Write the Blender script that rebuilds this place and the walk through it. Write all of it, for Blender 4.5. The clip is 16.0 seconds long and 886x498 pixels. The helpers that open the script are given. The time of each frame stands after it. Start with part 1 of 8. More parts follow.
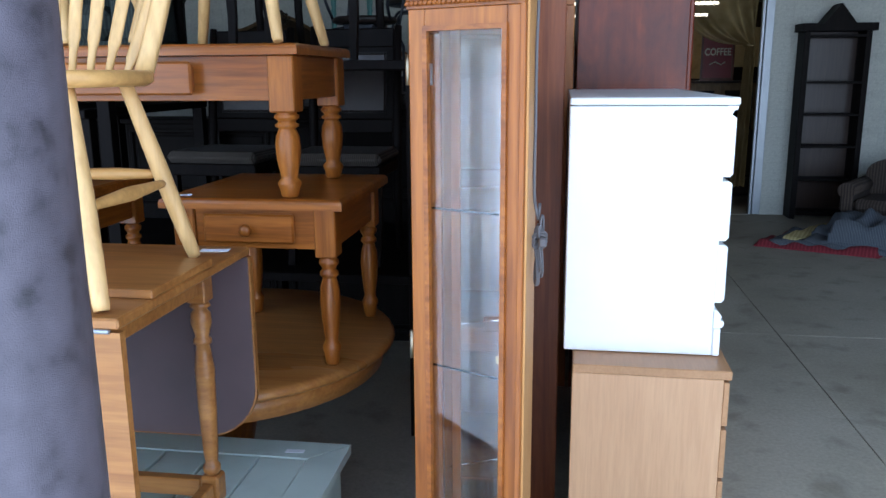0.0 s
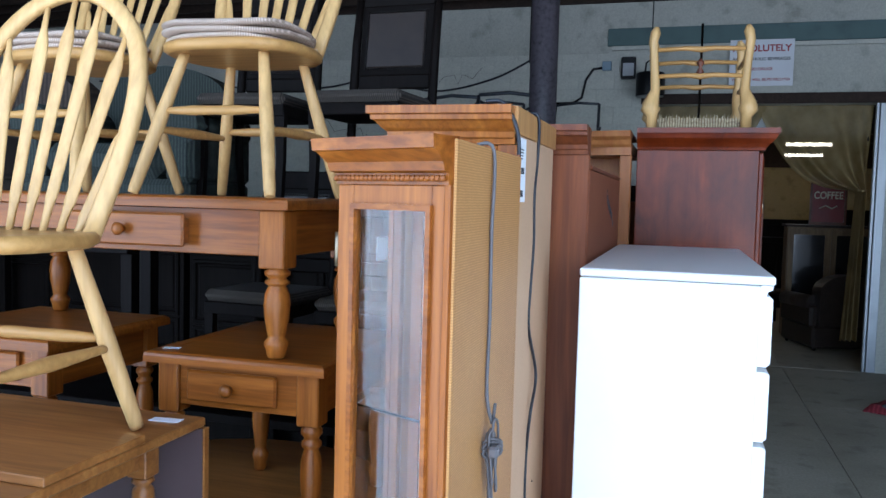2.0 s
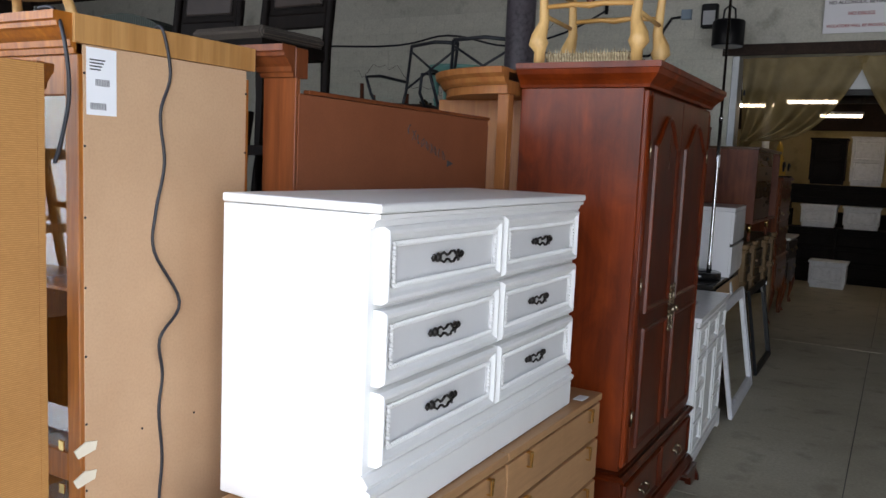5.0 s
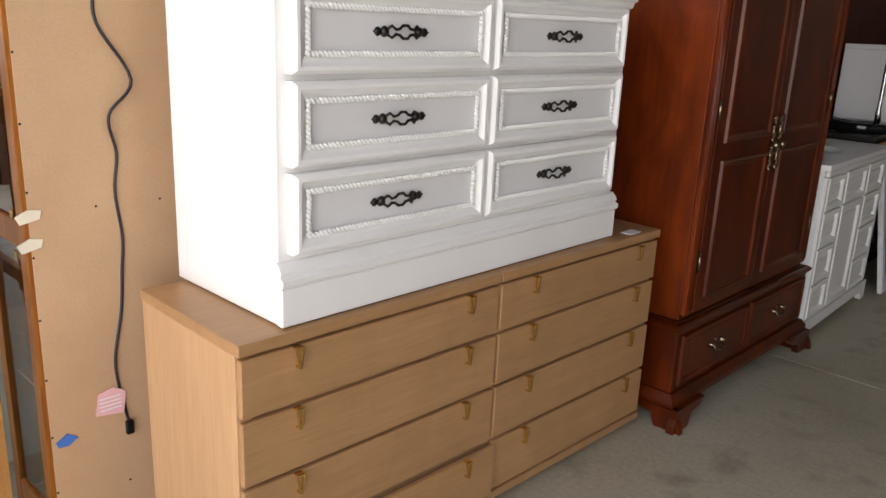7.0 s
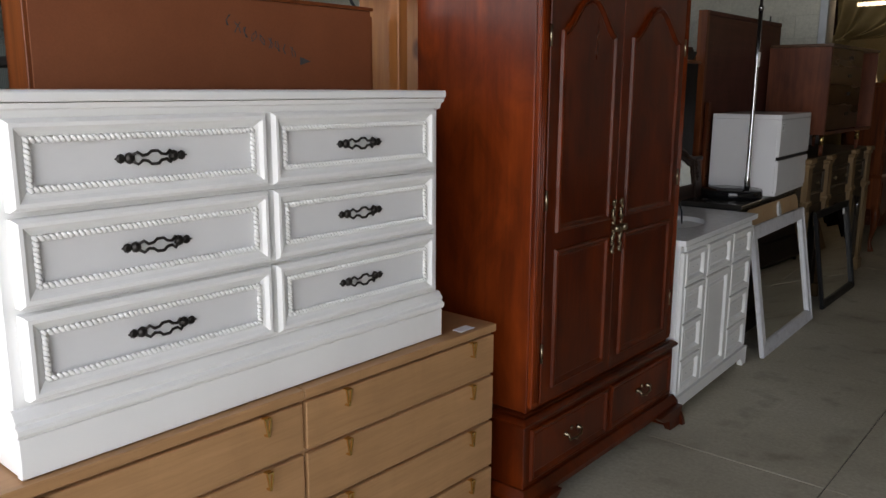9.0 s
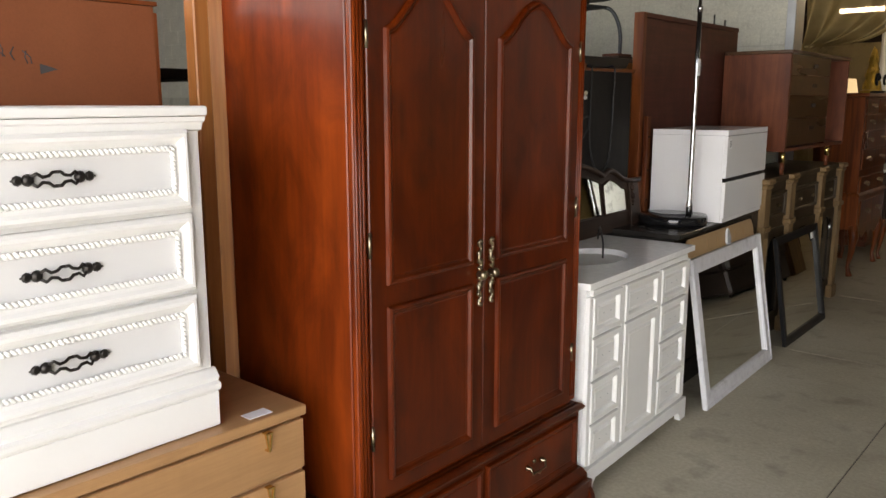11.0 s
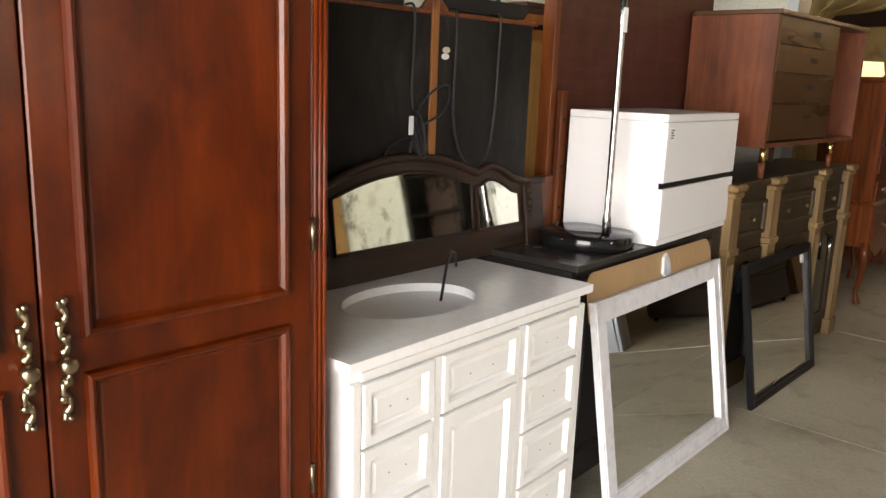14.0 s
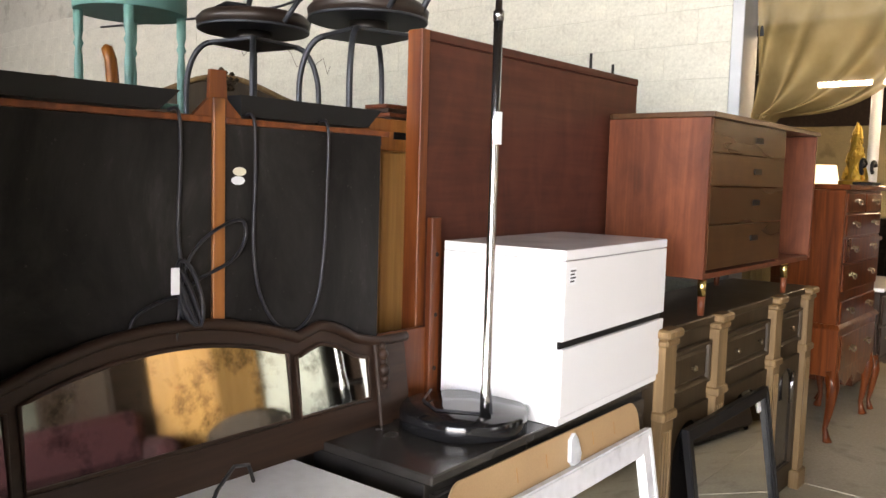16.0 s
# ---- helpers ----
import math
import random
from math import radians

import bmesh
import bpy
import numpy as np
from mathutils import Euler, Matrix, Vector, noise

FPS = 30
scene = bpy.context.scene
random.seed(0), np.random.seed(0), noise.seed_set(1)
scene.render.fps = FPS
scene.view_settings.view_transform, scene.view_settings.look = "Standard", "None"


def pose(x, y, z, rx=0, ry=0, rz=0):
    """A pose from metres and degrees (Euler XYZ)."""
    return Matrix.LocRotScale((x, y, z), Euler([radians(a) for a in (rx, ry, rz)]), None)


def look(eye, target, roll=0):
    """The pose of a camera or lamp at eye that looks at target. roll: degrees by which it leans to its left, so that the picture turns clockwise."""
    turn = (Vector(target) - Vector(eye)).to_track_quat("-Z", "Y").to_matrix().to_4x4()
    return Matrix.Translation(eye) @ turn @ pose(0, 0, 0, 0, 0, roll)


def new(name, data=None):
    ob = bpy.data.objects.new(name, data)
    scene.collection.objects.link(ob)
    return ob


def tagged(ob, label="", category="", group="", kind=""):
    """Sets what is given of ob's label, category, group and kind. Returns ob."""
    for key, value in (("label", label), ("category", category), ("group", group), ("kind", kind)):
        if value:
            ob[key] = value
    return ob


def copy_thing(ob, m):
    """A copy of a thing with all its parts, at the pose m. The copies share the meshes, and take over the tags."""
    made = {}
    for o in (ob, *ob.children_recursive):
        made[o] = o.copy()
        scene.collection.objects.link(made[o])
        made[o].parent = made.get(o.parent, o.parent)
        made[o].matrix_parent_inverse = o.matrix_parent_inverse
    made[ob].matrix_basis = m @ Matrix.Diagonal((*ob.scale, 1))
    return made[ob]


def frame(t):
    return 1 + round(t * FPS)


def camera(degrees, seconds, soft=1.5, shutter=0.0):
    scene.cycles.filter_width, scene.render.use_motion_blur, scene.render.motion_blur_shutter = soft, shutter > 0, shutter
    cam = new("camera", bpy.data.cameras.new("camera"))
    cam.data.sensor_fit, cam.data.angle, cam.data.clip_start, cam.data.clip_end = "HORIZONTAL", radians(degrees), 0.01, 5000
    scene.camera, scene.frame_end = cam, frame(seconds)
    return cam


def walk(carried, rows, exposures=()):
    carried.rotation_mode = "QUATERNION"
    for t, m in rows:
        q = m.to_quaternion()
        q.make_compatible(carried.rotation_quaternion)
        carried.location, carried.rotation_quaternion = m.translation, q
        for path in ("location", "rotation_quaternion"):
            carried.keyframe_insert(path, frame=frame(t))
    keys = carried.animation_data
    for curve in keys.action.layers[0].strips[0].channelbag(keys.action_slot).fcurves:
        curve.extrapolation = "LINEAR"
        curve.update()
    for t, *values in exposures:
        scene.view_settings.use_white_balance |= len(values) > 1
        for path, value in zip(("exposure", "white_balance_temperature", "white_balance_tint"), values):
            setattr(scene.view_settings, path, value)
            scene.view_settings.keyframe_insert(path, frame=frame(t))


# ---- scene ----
cam = camera(58.1, 16.0)
PATH = [
    (0, (-0.544, -2.28, 1.611), (-0.832, -0.348, 1.183), -0.4),
    (0.5, (-0.496, -2.23, 1.647), (-0.847, -0.289, 1.313), 0.6),
    (1, (-0.381, -2.095, 1.687), (-0.874, -0.169, 1.471), 1.7),
    (1.5, (-0.353, -2.031, 1.714), (-0.895, -0.11, 1.577), 1.4),
    (2, (-0.27, -1.981, 1.713), (-0.84, -0.068, 1.587), 1.5),
    (2.5, (-0.033, -1.899, 1.693), (-0.715, -0.024, 1.552), 1.5),
    (3, (0.087, -1.814, 1.682), (-0.704, 0.015, 1.511), 1.0),
    (3.5, (0.225, -1.662, 1.67), (-0.597, 0.15, 1.462), 1.3),
    (4, (0.502, -1.544, 1.634), (-0.348, 0.254, 1.431), 1.9),
    (4.2, (0.609, -1.507, 1.648), (-0.257, 0.285, 1.458), 2.1),
    (6.3, (1.217, -0.959, 1.569), (0.031, 0.606, 1.189), 2.8),
    (6.5, (1.231, -0.904, 1.524), (0.028, 0.637, 1.1), 2.7),
    (7, (1.328, -0.802, 1.429), (-0.005, 0.583, 0.877), 2.5),
    (7.5, (1.429, -0.745, 1.362), (0.007, 0.487, 0.684), 0.8),
    (8, (1.487, -0.702, 1.361), (0.056, 0.509, 0.662), -0.7),
    (8.5, (1.554, -0.628, 1.441), (0.158, 0.673, 0.843), -0.8),
    (9, (1.562, -0.448, 1.551), (0.291, 1.044, 1.153), 0.3),
    (9.2, (1.565, -0.385, 1.578), (0.331, 1.153, 1.245), 0.6),
    (11.3, (1.586, 0.531, 1.538), (0.303, 2.02, 1.168), -0.1),
    (11.5, (1.558, 0.631, 1.526), (0.288, 2.13, 1.152), 0.2),
    (12, (1.554, 0.915, 1.49), (0.261, 2.389, 1.096), 1.4),
    (12.5, (1.499, 1.16, 1.463), (0.194, 2.609, 1.019), 1.4),
    (13, (1.414, 1.397, 1.467), (0.14, 2.856, 0.969), 0.5),
    (13.5, (1.377, 1.626, 1.453), (0.1, 3.082, 0.951), 0.9),
    (14, (1.367, 1.879, 1.494), (0.044, 3.32, 1.077), 2.1),
    (14.5, (1.284, 2.078, 1.533), (-0.036, 3.543, 1.199), 1.9),
    (15, (1.172, 2.261, 1.568), (-0.085, 3.795, 1.306), 1.5),
    (15.5, (1.136, 2.476, 1.575), (-0.121, 4.018, 1.369), 1.6),
    (16, (1.109, 2.76, 1.587), (-0.186, 4.274, 1.409), 1.6),
]
EXPOSURES = [(0.0, 1.42, 5700, 12), (2.0, 1.45, 5600, 11), (2.6, 1.58, 5500, 10), (3.5, 1.62, 5200, 8), (4.0, 1.5, 6400, 15), (4.2, 1.5, 6600, 16), (6.5, 1.45, 8300, 21), (8.0, 1.42, 8600, 23), (9.0, 1.4, 7900, 19), (11.3, 2.95, 8900, 20), (12.5, 3.88, 9300, 21), (13.2, 3.7, 9200, 21), (14.0, 3.6, 9200, 21), (15.0, 3.93, 8900, 22), (16.0, 4.25, 8300, 22)]
walk(cam, [(t, look(eye, target, roll)) for t, eye, target, roll in PATH], EXPOSURES)

# ---- world, sun, exposure ----
world = bpy.data.worlds.new("sky")
scene.world = world
world.use_nodes = True
wn = world.node_tree
sky = wn.nodes.new("ShaderNodeTexSky")
sky.sky_type = "NISHITA"
sky.sun_disc = False
sky.sun_elevation, sky.sun_rotation = radians(52), radians(20)
sky.dust_density, sky.ozone_density = 2.0, 1.0
wn.links.new(sky.outputs[0], wn.nodes["Background"].inputs[0])
wn.nodes["Background"].inputs[1].default_value = 0.15
sun = new("sun", bpy.data.lights.new("sun", "SUN"))
sun.data.energy, sun.data.angle, sun.data.color = 4.0, radians(0.5), (1.0, 0.95, 0.88)
sun.matrix_world = look((1.7, 4.7, 9.0), (0, 0, 0))
# the open shed front: daylight from sky and paving comes in here
daylight = new("daylight", bpy.data.lights.new("daylight", "AREA"))
daylight.data.shape, daylight.data.size, daylight.data.size_y = "RECTANGLE", 10.9, 3.5
daylight.data.energy, daylight.data.color = 110.0, (0.83, 0.97, 1.13)
daylight.matrix_world = look((-0.1, -1.80, 1.77), (-0.1, 5.0, 1.77))


# ---- mesh helpers ----
def box(bm, x0, x1, y0, y1, z0, z1, c=0.002, m=None):
    """A box with chamfered edges."""
    lo, hi = (min(x0, x1), min(y0, y1), min(z0, z1)), (max(x0, x1), max(y0, y1), max(z0, z1))
    c = min(c, *(0.45 * (b - a) for a, b in zip(lo, hi)))
    v = {}
    for sx in (0, 1):
        for sy in (0, 1):
            for sz in (0, 1):
                s = (sx, sy, sz)
                for ax in range(3):
                    p = [(lo[i] + c if not s[i] else hi[i] - c) if i != ax else (hi[i] if s[i] else lo[i]) for i in range(3)]
                    p = Vector(p)
                    v[s, ax] = bm.verts.new(m @ p if m else p)
    f = bm.faces.new
    for ax in range(3):
        a, b = [i for i in range(3) if i != ax]

        def key(s, p, q):
            t = [0, 0, 0]
            t[ax], t[a], t[b] = s, p, q
            return tuple(t)
        for s in (0, 1):
            loop = [v[key(s, p, q), ax] for p, q in ((0, 0), (1, 0), (1, 1), (0, 1))]
            f(loop)
        for p in (0, 1):
            for q in (0, 1):
                f([v[key(0, p, q), a], v[key(1, p, q), a], v[key(1, p, q), b], v[key(0, p, q), b]])
    for sx in (0, 1):
        for sy in (0, 1):
            for sz in (0, 1):
                f([v[(sx, sy, sz), i] for i in range(3)])
    return bm


def lathe(bm, prof, x=0.0, y=0.0, z=0.0, seg=16, m=None, smooth=True):
    """Turns a profile of (radius, height) round an upright axis."""
    rings = []
    for r, h in prof:
        ring = []
        for i in range(seg):
            a = 2 * math.pi * i / seg
            p = Vector((x + r * math.cos(a), y + r * math.sin(a), z + h))
            ring.append(bm.verts.new(m @ p if m else p))
        rings.append(ring)
    for a, b in zip(rings, rings[1:]):
        for i in range(seg):
            bm.faces.new((a[i], a[(i + 1) % seg], b[(i + 1) % seg], b[i])).smooth = smooth
    bm.faces.new(rings[0][::-1])
    bm.faces.new(rings[-1])
    return bm


def tube(bm, pts, r, seg=8, closed=False):
    """A round bar along points; r is one radius or one for each point."""
    pts = [Vector(p) for p in pts]
    rs = r if isinstance(r, (list, tuple)) else [r] * len(pts)
    rings, side = [], None
    n = len(pts)
    for i, p in enumerate(pts):
        d = (pts[(i + 1) % n] - pts[i - 1]) if closed else (pts[min(i + 1, n - 1)] - pts[max(i - 1, 0)])
        d = d.normalized() if d.length > 1e-9 else Vector((0, 0, 1))
        if side is None:
            side = d.orthogonal().normalized()
        side = (side - d * side.dot(d)).normalized()
        up = d.cross(side)
        rings.append([bm.verts.new(p + rs[i] * (math.cos(a) * side + math.sin(a) * up)) for a in (2 * math.pi * k / seg for k in range(seg))])
    pairs = list(zip(rings, rings[1:])) + ([(rings[-1], rings[0])] if closed else [])
    for a, b in pairs:
        for k in range(seg):
            bm.faces.new((a[k], a[(k + 1) % seg], b[(k + 1) % seg], b[k])).smooth = True
    if not closed:
        bm.faces.new(rings[0][::-1])
        bm.faces.new(rings[-1])
    return bm


def prism(bm, outline, m, t):
    """A flat shape with thickness: outline in the plane of m's x and y, from 0 to t along m's z."""
    a = [bm.verts.new(m @ Vector((x, y, 0))) for x, y in outline]
    b = [bm.verts.new(m @ Vector((x, y, t))) for x, y in outline]
    n = len(outline)
    bm.faces.new(a[::-1])
    bm.faces.new(b)
    for i in range(n):
        bm.faces.new((a[i], a[(i + 1) % n], b[(i + 1) % n], b[i]))
    return bm


def ring_prism(bm, outer, inner, m, t):
    """A flat frame between two outlines of as many points, with thickness."""
    n = len(outer)
    va = [[bm.verts.new(m @ Vector((x, y, h))) for x, y in o] for h in (0, t) for o in (outer, inner)]
    for i in range(n):
        j = (i + 1) % n
        bm.faces.new((va[0][i], va[1][i], va[1][j], va[0][j]))
        bm.faces.new((va[2][i], va[2][j], va[3][j], va[3][i]))
        bm.faces.new((va[0][i], va[0][j], va[2][j], va[2][i]))
        bm.faces.new((va[1][i], va[3][i], va[3][j], va[1][j]))
    return bm


def sweep(bm, path, prof, closed=False):
    """Runs a profile of (out, up) along a flat path of (x, y, z) points; out is to the right of the way."""
    n = len(path)
    rings = []
    for i in range(n):
        p = Vector(path[i])
        a = Vector(path[i - 1]) if (i or closed) else None
        b = Vector(path[(i + 1) % n]) if (i < n - 1 or closed) else None
        d1 = (p - a).normalized() if a is not None else (b - p).normalized()
        d2 = (b - p).normalized() if b is not None else d1
        r1, r2 = Vector((d1.y, -d1.x, 0)), Vector((d2.y, -d2.x, 0))
        mid = (r1 + r2).normalized()
        k = 1 / max(0.3, mid.dot(r1))
        rings.append([bm.verts.new(p + mid * (o * k) + Vector((0, 0, u))) for o, u in prof])
    pairs = list(zip(rings, rings[1:])) + ([(rings[-1], rings[0])] if closed else [])
    m = len(prof)
    for a, b in pairs:
        for k in range(m):
            bm.faces.new((a[k], b[k], b[(k + 1) % m], a[(k + 1) % m]))
    if not closed:
        bm.faces.new(rings[0])
        bm.faces.new(rings[-1][::-1])
    return bm


def link_mesh(name, bm, mat):
    bmesh.ops.recalc_face_normals(bm, faces=bm.faces)
    me = bpy.data.meshes.new(name)
    bm.to_mesh(me)
    bm.free()
    for x in mat if isinstance(mat, (list, tuple)) else (mat,):
        me.materials.append(x)
    return new(name, me)


def part(name, bm, mat, parent, label=""):
    ob = link_mesh(name, bm, mat)
    ob.parent = parent
    return tagged(ob, label)


def thing(name, label, category, m=None, group=""):
    ob = new(name)
    ob.empty_display_size = 0.1
    if m:
        ob.matrix_basis = m
    return tagged(ob, label, category, group)


def structure(name, bm, mat, label, category):
    return tagged(link_mesh(name, bm, mat), label, category, "", "structure")


def nb():
    return bmesh.new()


# ---- materials ----
def nodes(name):
    mat = bpy.data.materials.new(name)
    mat.use_nodes = True
    t = mat.node_tree
    return mat, t, t.nodes["Principled BSDF"]


def add(t, kind, links=(), **values):
    n = t.nodes.new(kind)
    for k, v in values.items():
        n.inputs[k.replace("_", " ")].default_value = v
    for sock, src in links:
        t.links.new(src, n.inputs[sock])
    return n


def ramp(t, src, stops):
    n = t.nodes.new("ShaderNodeValToRGB")
    e = n.color_ramp.elements
    while len(e) < len(stops):
        e.new(0.5)
    for i, (p, c) in enumerate(stops):
        e[i].position, e[i].color = p, (*c, 1)
    t.links.new(src, n.inputs[0])
    return n


def coords(t, scale, spread=True):
    """Object coordinates, shifted at random from object to object."""
    tc = t.nodes.new("ShaderNodeTexCoord")
    out = tc.outputs["Object"]
    if spread:
        oi = t.nodes.new("ShaderNodeObjectInfo")
        mul = t.nodes.new("ShaderNodeVectorMath")
        mul.operation = "MULTIPLY_ADD"
        mul.inputs[1].default_value = (7.3, 3.1, 5.7)
        t.links.new(oi.outputs["Random"], mul.inputs[0])
        t.links.new(out, mul.inputs[2])
        out = mul.outputs[0]
    mp = t.nodes.new("ShaderNodeMapping")
    mp.inputs["Scale"].default_value = scale
    t.links.new(out, mp.inputs[0])
    return mp.outputs[0]


def bump(t, p, height, strength, distance=0.001):
    b = t.nodes.new("ShaderNodeBump")
    b.inputs["Strength"].default_value, b.inputs["Distance"].default_value = strength, distance
    t.links.new(height, b.inputs["Height"])
    t.links.new(b.outputs[0], p.inputs["Normal"])


def wood(name, light, dark, grain="z", rough=0.35, coat=0.0, fine=90.0, blotch=0.35, knots=0.0, streak=0.35, cloud=0.0, spec=0.32):
    """Varnished wood with its grain along one axis."""
    mat, t, p = nodes(name)
    stretch = {"x": (0.06, 1, 1), "y": (1, 0.06, 1), "z": (1, 1, 0.06)}[grain]
    v = coords(t, stretch)
    n1 = add(t, "ShaderNodeTexNoise", [("Vector", v)], Scale=16.0, Detail=5.0, Roughness=0.6, Distortion=1.2)
    n2 = add(t, "ShaderNodeTexNoise", [("Vector", v)], Scale=fine, Detail=3.0, Roughness=0.6)
    v2 = coords(t, tuple(min(1, 3 * s) for s in stretch))
    n3 = add(t, "ShaderNodeTexNoise", [("Vector", v2)], Scale=3.5, Detail=3.0)
    mid = tuple((a + b) / 2 for a, b in zip(light, dark))
    r = ramp(t, n1.outputs[0], [(0.3, dark), (0.5, mid), (0.68, light)])
    mx = t.nodes.new("ShaderNodeMix")
    mx.data_type, mx.blend_type = "RGBA", "MULTIPLY"
    mx.inputs["Factor"].default_value = blotch
    t.links.new(r.outputs[0], mx.inputs["A"])
    r3 = ramp(t, n3.outputs[0], [(0.3, (0.55, 0.5, 0.48)), (0.7, (1.15, 1.12, 1.1))])
    t.links.new(r3.outputs[0], mx.inputs["B"])
    mx2 = t.nodes.new("ShaderNodeMix")
    mx2.data_type, mx2.blend_type = "RGBA", "MULTIPLY"
    mx2.inputs["Factor"].default_value = streak
    t.links.new(mx.outputs["Result"], mx2.inputs["A"])
    r2 = ramp(t, n2.outputs[0], [(0.35, (0.6, 0.55, 0.5)), (0.6, (1.05, 1.05, 1.05))])
    t.links.new(r2.outputs[0], mx2.inputs["B"])
    out = mx2.outputs["Result"]
    if cloud:
        n4 = add(t, "ShaderNodeTexNoise", [("Vector", coords(t, (1, 1, 0.45)))], Scale=7.0, Detail=6.0, Roughness=0.62, Distortion=0.6)
        r4 = ramp(t, n4.outputs[0], [(0.34, (0.42, 0.34, 0.30)), (0.66, (1.3, 1.25, 1.2))])
        mx4 = t.nodes.new("ShaderNodeMix")
        mx4.data_type, mx4.blend_type = "RGBA", "MULTIPLY"
        mx4.inputs["Factor"].default_value = cloud
        t.links.new(out, mx4.inputs["A"])
        t.links.new(r4.outputs[0], mx4.inputs["B"])
        out = mx4.outputs["Result"]
    if knots:
        vo = add(t, "ShaderNodeTexVoronoi", [("Vector", coords(t, (1, 1, 0.6)))], Scale=knots)
        kr = ramp(t, vo.outputs["Distance"], [(0.06, (0.25, 0.18, 0.15)), (0.13, (1, 1, 1))])
        mx3 = t.nodes.new("ShaderNodeMix")
        mx3.data_type, mx3.blend_type = "RGBA", "MULTIPLY"
        mx3.inputs["Factor"].default_value = 0.8
        t.links.new(out, mx3.inputs["A"])
        t.links.new(kr.outputs[0], mx3.inputs["B"])
        out = mx3.outputs["Result"]
    t.links.new(out, p.inputs["Base Color"])
    rr = add(t, "ShaderNodeMapRange", [("Value", n3.outputs[0])], To_Min=rough - 0.06, To_Max=rough + 0.1)
    t.links.new(rr.outputs[0], p.inputs["Roughness"])
    p.inputs["Specular IOR Level"].default_value = spec
    p.inputs["Coat Weight"].default_value = coat * 0.5
    p.inputs["Coat Roughness"].default_value = 0.18
    bump(t, p, n2.outputs[0], 0.12 * streak / 0.35, 0.0006)
    return mat


def paint(name, color, rough=0.5, vary=0.06, dirt=0.0, metal=0.0, relief=0.05, scale=6.0, spec=0.5):
    """Paint, plastic or metal with slight stains and unevenness."""
    mat, t, p = nodes(name)
    v = coords(t, (1, 1, 1))
    n = add(t, "ShaderNodeTexNoise", [("Vector", v)], Scale=scale, Detail=4.0)
    f = add(t, "ShaderNodeTexNoise", [("Vector", v)], Scale=scale * 22, Detail=2.0)
    lo = tuple(max(0, c * (1 - vary - dirt)) for c in color)
    hi = tuple(min(1, c * (1 + vary)) for c in color)
    r = ramp(t, n.outputs[0], [(0.25, lo), (0.45, color), (0.75, hi)])
    t.links.new(r.outputs[0], p.inputs["Base Color"])
    rr = add(t, "ShaderNodeMapRange", [("Value", n.outputs[0])], To_Min=max(0.02, rough - 0.08), To_Max=rough + 0.08)
    t.links.new(rr.outputs[0], p.inputs["Roughness"])
    p.inputs["Metallic"].default_value = metal
    p.inputs["Specular IOR Level"].default_value = spec
    if relief:
        bump(t, p, f.outputs[0], relief, 0.001)
    return mat


def fabric(name, a, b, scale=120.0, rough=0.95):
    mat, t, p = nodes(name)
    v = coords(t, (1, 1, 1))
    w = add(t, "ShaderNodeTexWave", [("Vector", v)], Scale=scale / 6, Distortion=2.0, Detail=2.0)
    n = add(t, "ShaderNodeTexNoise", [("Vector", v)], Scale=scale, Detail=2.0)
    mixed = add(t, "ShaderNodeMath", [(0, w.outputs["Fac"]), (1, n.outputs[0])])
    mixed.operation = "MULTIPLY"
    r = ramp(t, mixed.outputs[0], [(0.1, a), (0.5, b)])
    t.links.new(r.outputs[0], p.inputs["Base Color"])
    p.inputs["Roughness"].default_value = rough
    bump(t, p, mixed.outputs[0], 0.5, 0.002)
    return mat


def hardboard(name, light, dark, weave=0.0):
    """Pressed fibre board, smooth or with a screen pattern."""
    mat, t, p = nodes(name)
    v = coords(t, (1, 1, 1))
    n = add(t, "ShaderNodeTexNoise", [("Vector", v)], Scale=2.2, Detail=6.0, Roughness=0.65)
    f = add(t, "ShaderNodeTexNoise", [("Vector", v)], Scale=160.0, Detail=2.0)
    r = ramp(t, n.outputs[0], [(0.3, dark), (0.7, light)])
    mx = t.nodes.new("ShaderNodeMix")
    mx.data_type, mx.blend_type = "RGBA", "MULTIPLY"
    mx.inputs["Factor"].default_value = 0.3
    t.links.new(r.outputs[0], mx.inputs["A"])
    h = f.outputs[0]
    if weave:
        lines = add(t, "ShaderNodeTexWave", [("Vector", coords(t, (1, 1, 1)))], Scale=weave, Distortion=1.6, Detail=2.0, Detail_Scale=0.6)
        lines.bands_direction = "Z"
        fleck = add(t, "ShaderNodeTexNoise", [("Vector", coords(t, (1, 0.3, 1)))], Scale=240.0, Detail=2.0)
        both = add(t, "ShaderNodeMath", [(0, lines.outputs["Fac"]), (1, fleck.outputs[0])])
        both.operation = "MULTIPLY"
        h = both.outputs[0]
        mx.inputs["Factor"].default_value = 0.75
    r2 = ramp(t, h, [(0.05 if weave else 0.1, (0.72, 0.68, 0.64)), (0.6, (1.08, 1.08, 1.08))])
    t.links.new(r2.outputs[0], mx.inputs["B"])
    t.links.new(mx.outputs["Result"], p.inputs["Base Color"])
    p.inputs["Roughness"].default_value = 0.6
    p.inputs["Specular IOR Level"].default_value = 0.3
    bump(t, p, h, 0.25, 0.001)
    return mat


